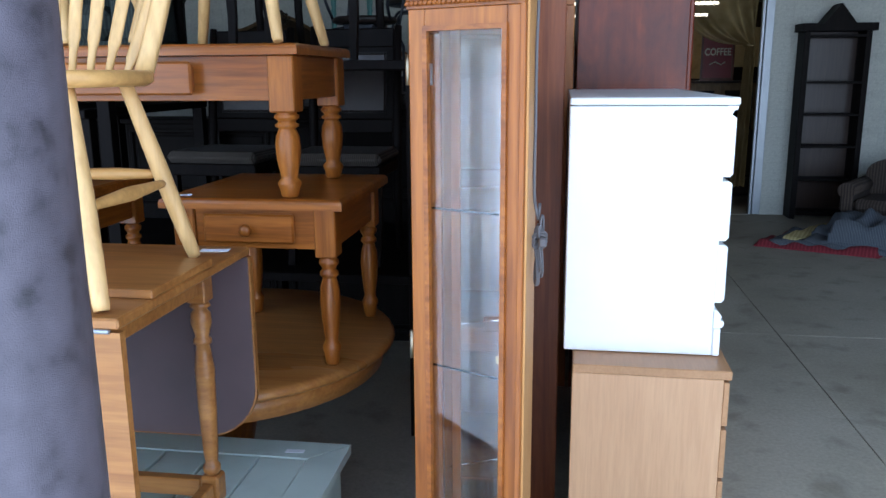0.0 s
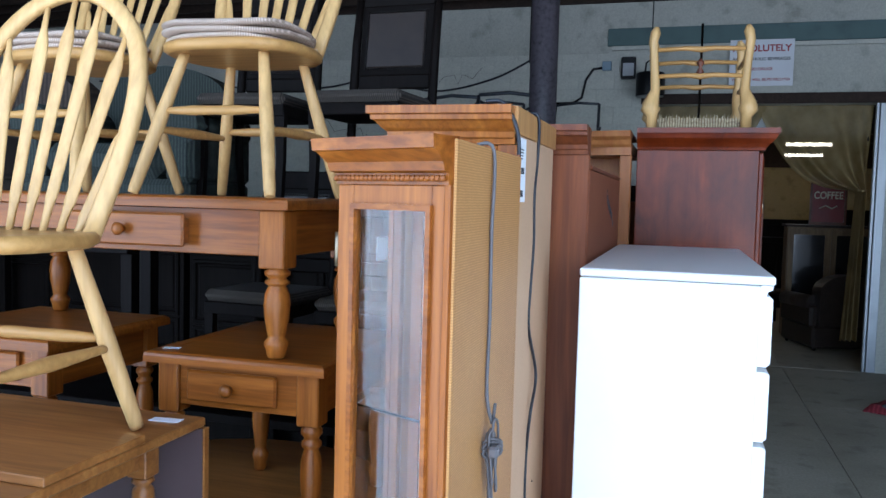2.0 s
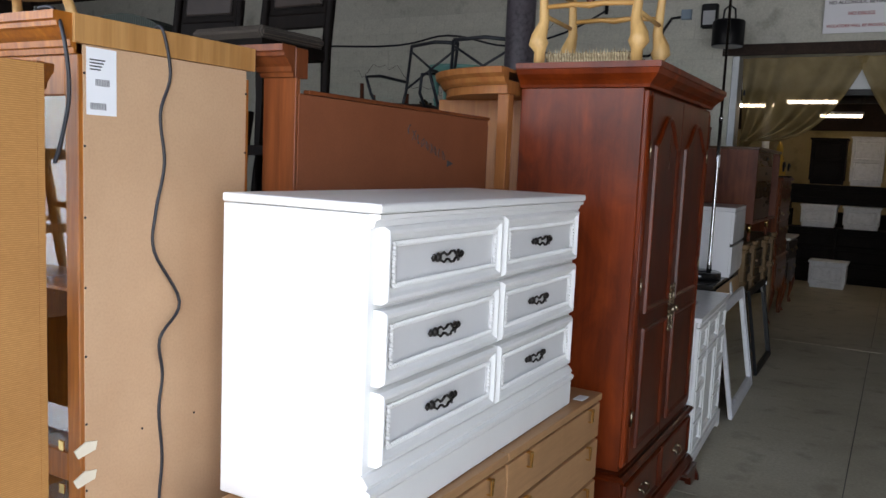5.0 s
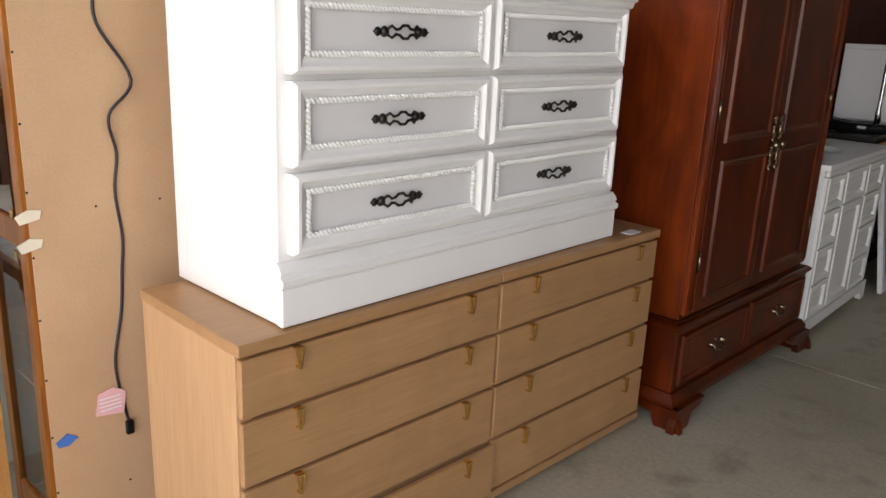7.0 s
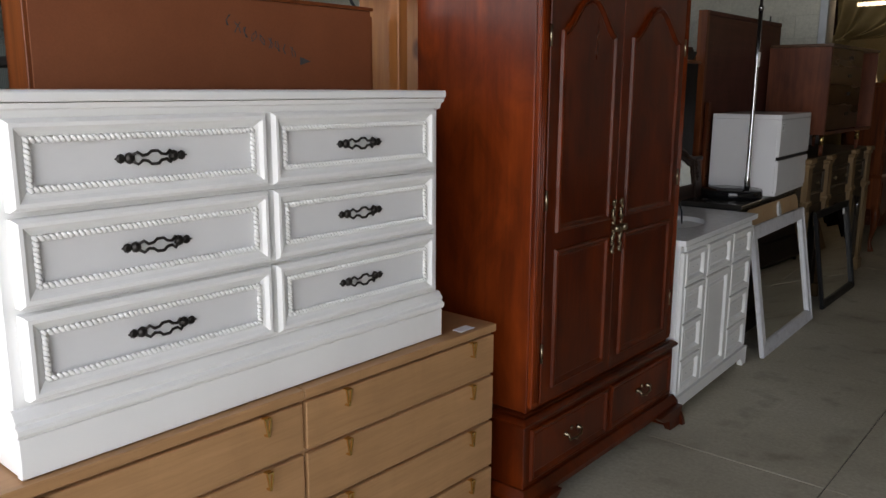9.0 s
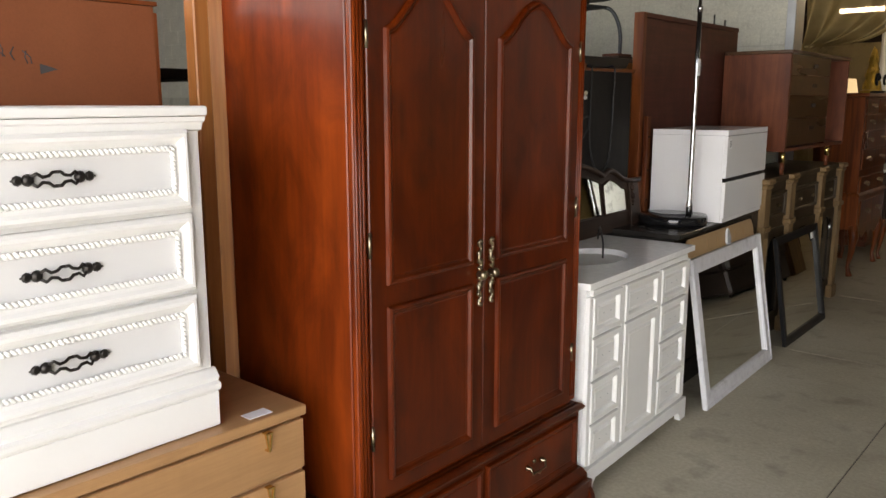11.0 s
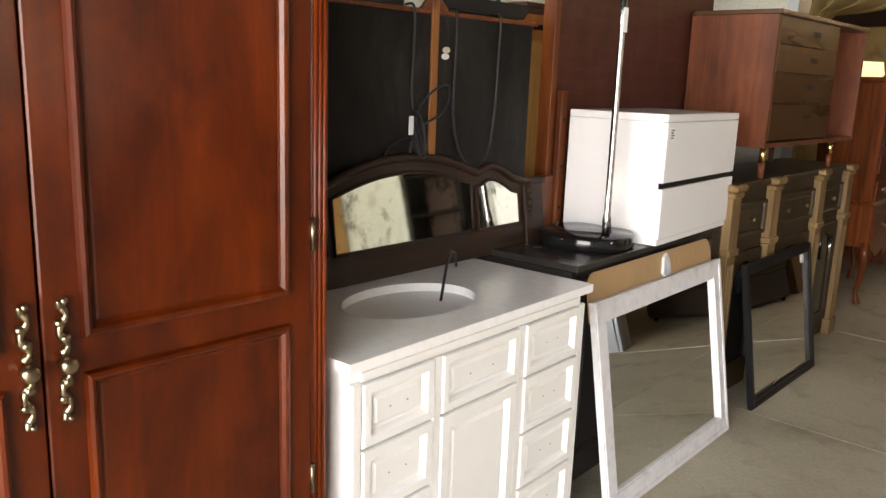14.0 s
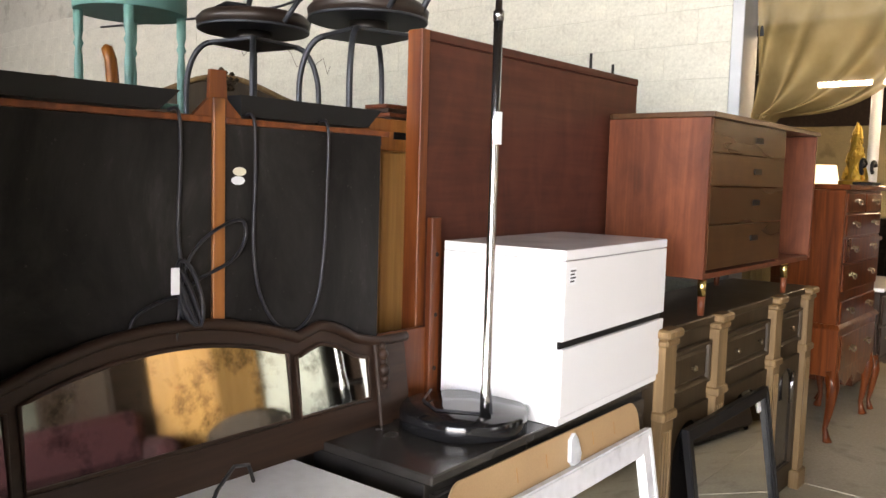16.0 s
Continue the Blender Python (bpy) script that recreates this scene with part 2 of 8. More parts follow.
def concrete(name, a, b, c, rough=0.75):
    mat, t, p = nodes(name)
    v = coords(t, (1, 1, 1), False)
    big = add(t, "ShaderNodeTexNoise", [("Vector", v)], Scale=0.8, Detail=6.0, Roughness=0.6)
    small = add(t, "ShaderNodeTexNoise", [("Vector", v)], Scale=55.0, Detail=4.0, Roughness=0.7)
    spots = add(t, "ShaderNodeTexNoise", [("Vector", v)], Scale=4.5, Detail=3.0, Roughness=0.5)
    r = ramp(t, big.outputs[0], [(0.3, a), (0.5, b), (0.72, c)])
    mx = t.nodes.new("ShaderNodeMix")
    mx.data_type, mx.blend_type = "RGBA", "MULTIPLY"
    mx.inputs["Factor"].default_value = 0.6
    t.links.new(r.outputs[0], mx.inputs["A"])
    r2 = ramp(t, small.outputs[0], [(0.3, (0.7, 0.7, 0.7)), (0.65, (1.1, 1.1, 1.1))])
    t.links.new(r2.outputs[0], mx.inputs["B"])
    mx2 = t.nodes.new("ShaderNodeMix")
    mx2.data_type, mx2.blend_type = "RGBA", "MULTIPLY"
    mx2.inputs["Factor"].default_value = 0.6
    t.links.new(mx.outputs["Result"], mx2.inputs["A"])
    r3 = ramp(t, spots.outputs[0], [(0.30, (0.55, 0.53, 0.50)), (0.44, (1, 1, 1)), (0.60, (1, 1, 1)), (0.72, (1.12, 1.11, 1.09))])
    t.links.new(r3.outputs[0], mx2.inputs["B"])
    t.links.new(mx2.outputs["Result"], p.inputs["Base Color"])
    rr = add(t, "ShaderNodeMapRange", [("Value", big.outputs[0])], To_Min=rough - 0.25, To_Max=rough + 0.1)
    t.links.new(rr.outputs[0], p.inputs["Roughness"])
    bump(t, p, small.outputs[0], 0.2, 0.002)
    return mat


def scuffed(name, base, rub):
    """Black hardboard with pale rubbed patches, streaks and specks of dust."""
    mat, t, p = nodes(name)
    n = add(t, "ShaderNodeTexNoise", [("Vector", coords(t, (1, 1, 0.55)))], Scale=3.4, Detail=8.0, Roughness=0.68, Distortion=0.5)
    f = add(t, "ShaderNodeTexNoise", [("Vector", coords(t, (1, 1, 1)))], Scale=90.0, Detail=3.0)
    r = ramp(t, n.outputs[0], [(0.40, base), (0.58, rub), (0.72, tuple(c * 2.2 for c in rub))])
    mx = t.nodes.new("ShaderNodeMix")
    mx.data_type, mx.blend_type = "RGBA", "ADD"
    mx.inputs["Factor"].default_value = 1.0
    t.links.new(r.outputs[0], mx.inputs["A"])
    r2 = ramp(t, f.outputs[0], [(0.70, (0, 0, 0)), (0.76, (0.025, 0.024, 0.022))])
    t.links.new(r2.outputs[0], mx.inputs["B"])
    t.links.new(mx.outputs["Result"], p.inputs["Base Color"])
    rr = add(t, "ShaderNodeMapRange", [("Value", n.outputs[0])], To_Min=0.4, To_Max=0.8)
    t.links.new(rr.outputs[0], p.inputs["Roughness"])
    p.inputs["Specular IOR Level"].default_value = 0.12
    bump(t, p, f.outputs[0], 0.15, 0.001)
    return mat


def gauze(name, a, b):
    """Thin cloth that lets light through."""
    mat, t, p = nodes(name)
    n = add(t, "ShaderNodeTexNoise", [("Vector", coords(t, (1, 1, 1)))], Scale=6.0, Detail=4.0)
    r = ramp(t, n.outputs[0], [(0.3, a), (0.7, b)])
    t.links.new(r.outputs[0], p.inputs["Base Color"])
    p.inputs["Roughness"].default_value = 0.9
    p.inputs["Specular IOR Level"].default_value = 0.1
    tr = add(t, "ShaderNodeBsdfTranslucent", [("Color", r.outputs[0])])
    clear = t.nodes.new("ShaderNodeBsdfTransparent")
    m1 = add(t, "ShaderNodeMixShader", [(1, p.outputs[0]), (2, tr.outputs[0])], Fac=0.5)
    m2 = add(t, "ShaderNodeMixShader", [(1, m1.outputs[0]), (2, clear.outputs[0])], Fac=0.22)
    t.links.new(m2.outputs[0], t.nodes["Material Output"].inputs[0])
    return mat


def glass(name, tint=(1, 1, 1), rough=0.0):
    mat, t, p = nodes(name)
    p.inputs["Base Color"].default_value = (*tint, 1)
    p.inputs["Transmission Weight"].default_value = 1.0
    p.inputs["Roughness"].default_value = rough
    p.inputs["IOR"].default_value = 1.45
    return mat


def mirror(name, tint=(0.85, 0.87, 0.85), spots=0.0):
    mat, t, p = nodes(name)
    p.inputs["Metallic"].default_value = 1.0
    n = add(t, "ShaderNodeTexNoise", [("Vector", coords(t, (1, 1, 1)))], Scale=9.0, Detail=6.0, Roughness=0.7)
    r = ramp(t, n.outputs[0], [(0.35 if spots else 0.0, tuple(c * (0.35 if spots else 0.95) for c in tint)), (0.5 if spots else 1.0, tint)])
    t.links.new(r.outputs[0], p.inputs["Base Color"])
    rr = add(t, "ShaderNodeMapRange", [("Value", n.outputs[0])], To_Min=0.05 if spots else 0.01, To_Max=0.0 if not spots else 0.03)
    t.links.new(rr.outputs[0], p.inputs["Roughness"])
    return mat


def glow(name, color, strength):
    mat, t, p = nodes(name)
    p.inputs["Base Color"].default_value = (*color, 1)
    p.inputs["Emission Color"].default_value = (*color, 1)
    p.inputs["Emission Strength"].default_value = strength
    return mat


M_white = paint("white_lacquer", (0.82, 0.82, 0.80), 0.38, 0.015, 0.01, relief=0.0)
# the lacquer white greyed for the shade inside the drawer frames
M_white_shaded = paint("shaded_drawer_white", (0.70, 0.70, 0.695), 0.55, 0.02, 0.01, relief=0.0)
M_gloss_white = paint("gloss_white", (0.86, 0.86, 0.87), 0.18, 0.01, relief=0.0)
M_blond_side = wood("blond_oak_end", (0.56, 0.335, 0.178), (0.50, 0.287, 0.148), "z", 0.45, fine=140, blotch=0.2, streak=0.2)
M_blond = wood("blond_lacquer_front", (0.46, 0.255, 0.122), (0.41, 0.222, 0.102), "y", 0.38, fine=120, blotch=0.22, streak=0.2, cloud=0.12)
M_cherry = wood("red_cherry", (0.205, 0.034, 0.0048), (0.145, 0.021, 0.003), "z", 0.34, 0.2, 70, 0.6, streak=0.2, cloud=0.8)
# the same cherry darkened for the armoire front, which turns away from the daylight
M_cherry_shaded = wood("shaded_cherry_front", (0.122, 0.0185, 0.002), (0.082, 0.011, 0.0012), "z", 0.29, 0.2, 70, 0.55, streak=0.2, cloud=0.85)
M_oak = wood("honey_oak", (0.44, 0.152, 0.022), (0.23, 0.064, 0.007), "z", 0.33, 0.25, 80, 0.45, streak=0.7)
M_oak_x = wood("honey_oak_across", (0.40, 0.132, 0.018), (0.21, 0.056, 0.006), "x", 0.31, 0.3, 80, 0.45, streak=0.7)
M_oak_y = wood("honey_oak_along", (0.40, 0.132, 0.018), (0.21, 0.056, 0.006), "y", 0.31, 0.3, 80, 0.45, streak=0.7)
M_oak_top = wood("round_oak_top", (0.43, 0.19, 0.05), (0.30, 0.115, 0.026), "x", 0.28, 0.3, 90, 0.35, streak=0.5)
M_drop = wood("drop_leaf_oak", (0.40, 0.175, 0.046), (0.24, 0.090, 0.020), "x", 0.33, 0.25, 90, 0.35, streak=0.55)
M_windsor = wood("pale_beech", (0.72, 0.46, 0.19), (0.60, 0.36, 0.13), "z", 0.38, 0.2, 60, 0.25)
M_windsor_x = wood("pale_beech_across", (0.60, 0.34, 0.11), (0.47, 0.25, 0.075), "x", 0.35, 0.25, 60, 0.25)
M_pine = wood("orange_pine", (0.42, 0.17, 0.05), (0.30, 0.10, 0.027), "z", 0.4, 0.1, 60, 0.4, 4.0)
M_pine_red = wood("red_pine", (0.25, 0.072, 0.020), (0.12, 0.028, 0.009), "z", 0.4, 0.15, 60, 0.5, 4.5, streak=0.5)
M_pine_light = wood("light_pine", (0.52, 0.28, 0.10), (0.42, 0.20, 0.06), "z", 0.45, 0.1, 60, 0.3)
M_walnut = wood("walnut", (0.185, 0.056, 0.026), (0.12, 0.033, 0.015), "z", 0.4, 0.1, 70, 0.45, streak=0.35, cloud=0.6)
M_walnut_front = wood("walnut_front", (0.100, 0.046, 0.019), (0.065, 0.029, 0.012), "y", 0.26, 0.3, 90, 0.3, cloud=0.5)
M_panel = wood("brown_board", (0.105, 0.031, 0.020), (0.078, 0.022, 0.014), "y", 0.5, 0.0, 60, 0.3, cloud=0.5)
M_mahogany = wood("mahogany", (0.23, 0.058, 0.015), (0.075, 0.016, 0.005), "z", 0.28, 0.35, 30, 0.5, streak=0.7)
M_dark_wood = wood("espresso_wood", (0.045, 0.026, 0.018), (0.028, 0.015, 0.011), "z", 0.35, 0.2, 80, 0.3)
M_grey_wood = wood("dusty_dark_walnut", (0.048, 0.024, 0.015), (0.020, 0.010, 0.006), "y", 0.5, 0.0, 80, 0.4)
M_olive = wood("weathered_olive_oak", (0.056, 0.035, 0.017), (0.028, 0.017, 0.008), "z", 0.45, 0.0, 90, 0.4)
M_olive_post = wood("pale_olive_oak", (0.26, 0.165, 0.078), (0.15, 0.092, 0.043), "z", 0.5, 0.0, 90, 0.4)
# dark wood with the dimness of the depths put into its colour
M_shaded_wood = wood("shaded_dark_wood", (0.010, 0.007, 0.006), (0.005, 0.0035, 0.003), "z", 0.55, 0.0, 80, 0.3, spec=0.10)
M_slate = paint("slate_lacquer", (0.034, 0.031, 0.029), 0.24, 0.2, 0.15, relief=0.02)
M_black = paint("black_paint", (0.007, 0.007, 0.008), 0.4, 0.3, spec=0.25)
M_black_gloss = paint("black_gloss", (0.010, 0.010, 0.011), 0.12, 0.2, relief=0.0)
M_black_board = scuffed("black_board", (0.010, 0.009, 0.009), (0.024, 0.022, 0.021))
M_iron = paint("grey_iron", (0.055, 0.06, 0.07), 0.42, 0.2, metal=0.6)
M_bronze = paint("dark_bronze", (0.035, 0.032, 0.03), 0.38, 0.3, metal=0.8)
M_brass = paint("brass", (0.80, 0.56, 0.22), 0.25, 0.1, metal=1.0, relief=0.0)
M_antique = paint("antique_brass", (0.30, 0.245, 0.165), 0.3, 0.4, metal=1.0, scale=40)
M_chrome = paint("chrome", (0.46, 0.46, 0.47), 0.2, 0.03, metal=1.0, relief=0.0)
M_hard_weave = hardboard("screen_hardboard", (0.53, 0.270, 0.088), (0.42, 0.198, 0.060), 70.0)
M_hard_pale = hardboard("pale_hardboard", (0.58, 0.375, 0.225), (0.50, 0.31, 0.18))
M_hard_red = hardboard("red_hardboard", (0.25, 0.08, 0.034), (0.20, 0.060, 0.025))
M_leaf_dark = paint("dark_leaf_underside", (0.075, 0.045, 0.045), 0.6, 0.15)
M_leather = paint("dark_leather", (0.030, 0.020, 0.016), 0.38, 0.3, relief=0.3, scale=14)
M_rush = fabric("rush", (0.30, 0.22, 0.12), (0.66, 0.55, 0.36), 160)
M_stripe = fabric("striped_fabric", (0.035, 0.028, 0.024), (0.11, 0.09, 0.07), 200)
M_cushion = fabric("woven_cushion", (0.34, 0.25, 0.19), (0.62, 0.49, 0.39), 260)
M_sofa = fabric("brown_upholstery", (0.04, 0.028, 0.022), (0.09, 0.065, 0.05), 60)
M_armchair = fabric("green_stripe_upholstery", (0.020, 0.026, 0.023), (0.05, 0.06, 0.05), 120)
M_concrete = concrete("concrete_floor", (0.31, 0.272, 0.195), (0.42, 0.378, 0.288), (0.50, 0.458, 0.362))
M_ground = concrete("outdoor_paving", (0.24, 0.24, 0.23), (0.30, 0.30, 0.29), (0.36, 0.355, 0.34), 0.85)
M_joint = paint("joint_filler", (0.10, 0.098, 0.092), 0.9, 0.3)
M_block = concrete("painted_block", (0.50, 0.50, 0.44), (0.58, 0.58, 0.51), (0.64, 0.635, 0.57), 0.8)
M_mortar = concrete("mortar_line", (0.44, 0.44, 0.38), (0.50, 0.50, 0.44), (0.56, 0.555, 0.49), 0.85)
M_plain_wall = concrete("plaster_wall", (0.40, 0.39, 0.34), (0.46, 0.45, 0.40), (0.52, 0.50, 0.45), 0.85)
# end wall darker than its plaster, to cut bounced light on the cabinet fronts
M_east = concrete("bounce_cut_olive_wall", (0.15, 0.145, 0.12), (0.18, 0.175, 0.145), (0.22, 0.21, 0.18), 0.85)
M_yellow_wall = concrete("cream_wall", (0.46, 0.36, 0.19), (0.52, 0.41, 0.22), (0.57, 0.45, 0.25), 0.85)
M_roof = wood("roof_boards", (0.20, 0.16, 0.115), (0.13, 0.10, 0.07), "y", 0.8, 0.0, 60, 0.4)
M_rafter = wood("dark_rafter", (0.055, 0.035, 0.026), (0.03, 0.02, 0.016), "y", 0.8, 0.0, 60, 0.4)
M_teal_beam = paint("teal_beam", (0.085, 0.14, 0.135), 0.6, 0.15, 0.1)
M_post = paint("painted_steel_post", (0.075, 0.064, 0.076), 0.45, 0.4, 0.3, relief=0.5, scale=38)
M_mint = paint("mint_paint", (0.50, 0.58, 0.52), 0.55, 0.06, 0.08)
M_teal = paint("teal_paint", (0.15, 0.36, 0.32), 0.5, 0.1, 0.1)
M_curtain = gauze("gauze_curtain", (0.34, 0.25, 0.11), (0.50, 0.38, 0.19))
M_label = paint("paper_label", (0.80, 0.82, 0.84), 0.7, 0.03)
M_ink = paint("ink", (0.05, 0.05, 0.055), 0.8, 0.1)
M_pink = paint("pink_tag", (0.80, 0.45, 0.46), 0.7, 0.05)
M_blue_tape = paint("blue_tape", (0.03, 0.16, 0.50), 0.6, 0.08)
M_sign = paint("white_sign", (0.76, 0.77, 0.80), 0.5, 0.03)
M_red_ink = paint("red_lettering", (0.33, 0.018, 0.03), 0.6, 0.05)
M_coffee = paint("red_sign", (0.22, 0.018, 0.02), 0.5, 0.1)
M_cream = paint("cream_lettering", (0.72, 0.66, 0.50), 0.6, 0.05)
M_cardboard = hardboard("cardboard", (0.46, 0.30, 0.16), (0.40, 0.25, 0.13))
M_silver_frame = paint("whitewashed_frame", (0.66, 0.66, 0.68), 0.5, 0.12, 0.08, relief=0.3, scale=20)
M_quartz = paint("quartz_top", (0.88, 0.88, 0.87), 0.2, 0.05, relief=0.0, scale=30)
M_porcelain = paint("porcelain", (0.85, 0.85, 0.84), 0.1, 0.01, relief=0.0)
M_glass = glass("clear_glass")
M_mirror = mirror("mirror_silver")
M_old_mirror = mirror("aged_mirror", (0.72, 0.74, 0.66), 1.0)
M_cord = paint("grey_cord", (0.11, 0.10, 0.10), 0.5, 0.1)
M_black_cord = paint("black_cord", (0.012, 0.013, 0.018), 0.4, 0.1)
M_tape = paint("masking_tape", (0.72, 0.66, 0.52), 0.7, 0.05)
M_gold = paint("gilt", (0.75, 0.50, 0.12), 0.3, 0.2, metal=1.0)
M_lamp = glow("lamp_tube", (1.0, 0.86, 0.62), 4.2)
M_galv = paint("galvanised_steel", (0.36, 0.38, 0.40), 0.45, 0.1, metal=0.7)
M_rug = fabric("striped_rug", (0.045, 0.058, 0.078), (0.17, 0.18, 0.19), 150)
M_rug_yellow = fabric("rug_yellow_band", (0.45, 0.36, 0.14), (0.60, 0.50, 0.24), 60)
M_rug_red = fabric("rug_red_edge", (0.16, 0.014, 0.02), (0.26, 0.03, 0.04), 60)

def rect(a, b, c, d):
    return [(a, c), (b, c), (b, d), (a, d)]


def yz(x):
    """A plane whose x runs along world y and whose y runs up, facing +x."""
    return Matrix(((0, 0, 1, x), (1, 0, 0, 0), (0, 1, 0, 0), (0, 0, 0, 1)))


def xz(y):
    """A plane whose x runs along world x and whose y runs up, facing -y."""
    return Matrix(((1, 0, 0, 0), (0, 0, -1, y), (0, 1, 0, 0), (0, 0, 0, 1)))


# ---- the building ----
WALL = 7.28
# floor slabs with joints between them
xs, ys = [-12.2, -9.0, -5.6, -2.4, 0.83, 4.0, 7.0], [-1.75, 2.75, 5.5, 7.25, 10.2, 13.2, 16.0]
bm = nb()
box(bm, -12.2, 7.2, -1.75, 16.2, -0.14, -0.006, 0)
floor = structure("floor", bm, M_joint, "grey concrete slab floor with joints", "floor")
for i in range(len(xs) - 1):
    for j in range(len(ys) - 1):
        bm = nb()
        g = 0.0025
        box(bm, xs[i] + g, xs[i + 1] - g, ys[j] + g, ys[j + 1] - g, -0.1, 0.0, 0.0015)
        part("slab", bm, M_concrete, floor)
bm = nb()
box(bm, -300, 300, -300, 300, -0.4, -0.15, 0)
structure("ground", bm, M_ground, "sunlit pale paving outside the open shed", "ground")
bm = nb()
box(bm, -60, 60, -40, -1.76, -0.15, -0.01, 0.005)
structure("pavement", bm, M_ground, "pale concrete apron in front of the shed", "pavement")


def wall_blocks(parent, x0, x1, z0, z1, y):
    """Courses of painted blocks standing a little proud of the mortar."""
    made = {}
    z, row = z0, 0
    while z < z1 - 0.02:
        h = min(0.2, z1 - z)
        x = x0 - (0.2 if row % 2 else 0.0)
        while x < x1 - 0.02:
            a, b = max(x, x0), min(x + 0.4, x1)
            if b - a > 0.03:
                key = (round(b - a, 3), round(h, 3))
                if key not in made:
                    bm = nb()
                    box(bm, 0, b - a - 0.003, -0.004, 0.02, 0, h - 0.003, 0.002)
                    ob = part("block", bm, M_block, parent)
                    made[key] = ob.data
                else:
                    ob = new("block", made[key])
                    ob.parent = parent
                ob.location = (a, y, z)
            x += 0.4
        z += 0.2
        row += 1


OPEN_L, OPEN_R, HEAD = -0.66, 1.74, 2.82
bm = nb()
box(bm, -12.2, OPEN_L, WALL - 0.001, WALL + 0.2, 0, 4.2, 0.003)
box(bm, OPEN_R, 7.2, WALL - 0.001, WALL + 0.2, 0, 4.2, 0.003)
box(bm, OPEN_L, OPEN_R, WALL - 0.001, WALL + 0.2, HEAD, 4.2, 0)
wall_north = structure("wall_north", bm, M_mortar, "pale painted concrete block wall with a wide doorway", "wall")
# west and front walls are unseen additions, dark and placed to limit incoming light
for nm, (x0, x1, y0, y1, z1) in {"wall_west": (-12.4, -12.2, -1.75, 7.28, 4.2), "wall_front": (-12.2, -5.6, -1.75, -1.6, 4.2), "wall_front_end": (5.4, 7.2, -1.75, -1.6, 4.2),
                                 "wall_far": (-12.4, -12.2, 7.48, 16.4, 4.2), "wall_back": (-12.2, 7.2, 16.2, 16.4, 4.2)}.items():
    bm = nb()
    box(bm, x0, x1, y0, y1, -0.1, z1, 0.003)
    structure(nm, bm, M_yellow_wall if nm == "wall_back" else M_rafter if nm in ("wall_west", "wall_front", "wall_front_end") else M_plain_wall, "unseen dark wall added to hold back light in the shed" if nm in ("wall_west", "wall_front", "wall_front_end") else "plain plastered wall of the shed", "wall")
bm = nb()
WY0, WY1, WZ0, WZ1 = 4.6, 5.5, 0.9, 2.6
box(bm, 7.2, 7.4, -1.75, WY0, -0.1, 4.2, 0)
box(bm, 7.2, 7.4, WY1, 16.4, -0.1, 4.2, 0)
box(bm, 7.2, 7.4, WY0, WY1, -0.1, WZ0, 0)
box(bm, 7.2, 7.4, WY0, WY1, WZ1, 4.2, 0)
structure("wall_east", bm, M_east, "plain plastered end wall coloured dark to cut bounce, with a small window", "wall")
win = thing("window_1", "small white-framed window across the aisle", "window")
tagged(win, "small white-framed window across the aisle", "window", "", "structure")
bm = nb()
ring_prism(bm, rect(WY0, WY1, WZ0, WZ1), rect(WY0 + 0.06, WY1 - 0.06, WZ0 + 0.06, WZ1 - 0.06), yz(7.27), 0.06)
for k in (1, 2):
    yy = WY0 + (WY1 - WY0) * k / 3
    box(bm, 7.275, 7.325, yy - 0.025, yy + 0.025, WZ0 + 0.06, WZ1 - 0.06, 0.003)
part("window_frame", bm, M_white, win)
for k in range(3):
    bm = nb()
    a = WY0 + (WY1 - WY0) * k / 3
    box(bm, 7.297, 7.303, a + 0.03, a + (WY1 - WY0) / 3 - 0.03, WZ0 + 0.06, WZ1 - 0.06, 0)
    part("pane", bm, M_glass, win, "clear glass pane").visible_shadow = False
bm = nb()
box(bm, -12.4, 7.4, -1.9, 16.4, 4.2, 4.3, 0)
structure("ceiling", bm, M_roof, "brown roof boards over the rafters", "ceiling")
bm = nb()
for k in range(44):
    y = -1.8 + k * 0.41
    box(bm, -12.2, 7.2, y, y + 0.05, 3.95, 4.198, 0.003)
structure("ceiling_rafters", bm, M_rafter, "dark timber rafters under the roof boards", "rafters")
bm = nb()
box(bm, -12.4, 7.4, -1.95, -1.75, 3.55, 4.3, 0.004)
structure("trim_front", bm, M_teal_beam, "dark teal front beam of the shed", "beam")
# dark strip added over the upper back wall, in place of the dark ceiling
bm = nb()
box(bm, -12.1, 7.1, 16.12, 16.19, 2.55, 4.19, 0.004)
structure("trim_back", bm, M_rafter, "added dark strip standing in for the far ceiling above the cream wall", "boarding")
bm = nb()
box(bm, -1.15, 6.5, WALL - 0.05, WALL - 0.006, 3.47, 3.66, 0.004)
structure("trim_beam", bm, M_teal_beam, "dark teal painted beam above the doorway", "beam")
bm = nb()
box(bm, -1.1, 6.5, WALL - 0.06, WALL - 0.008, 3.42, 3.465, 0.004)
structure("trim_ledge", bm, M_block, "pale painted timber ledge under the beam", "ledge")
bm = nb()
box(bm, OPEN_L - 0.1, OPEN_R + 0.1, WALL - 0.04, WALL - 0.006, HEAD, HEAD + 0.11, 0.004)
structure("trim_lintel", bm, M_rafter, "dark brown timber lintel over the doorway", "lintel")
bm = nb()
box(bm, OPEN_L, OPEN_L + 0.07, WALL - 0.012, WALL + 0.21, 0, HEAD - 0.002, 0.004)
structure("door_jamb", bm, M_galv, "grey steel door jamb", "door jamb")
bm = nb()
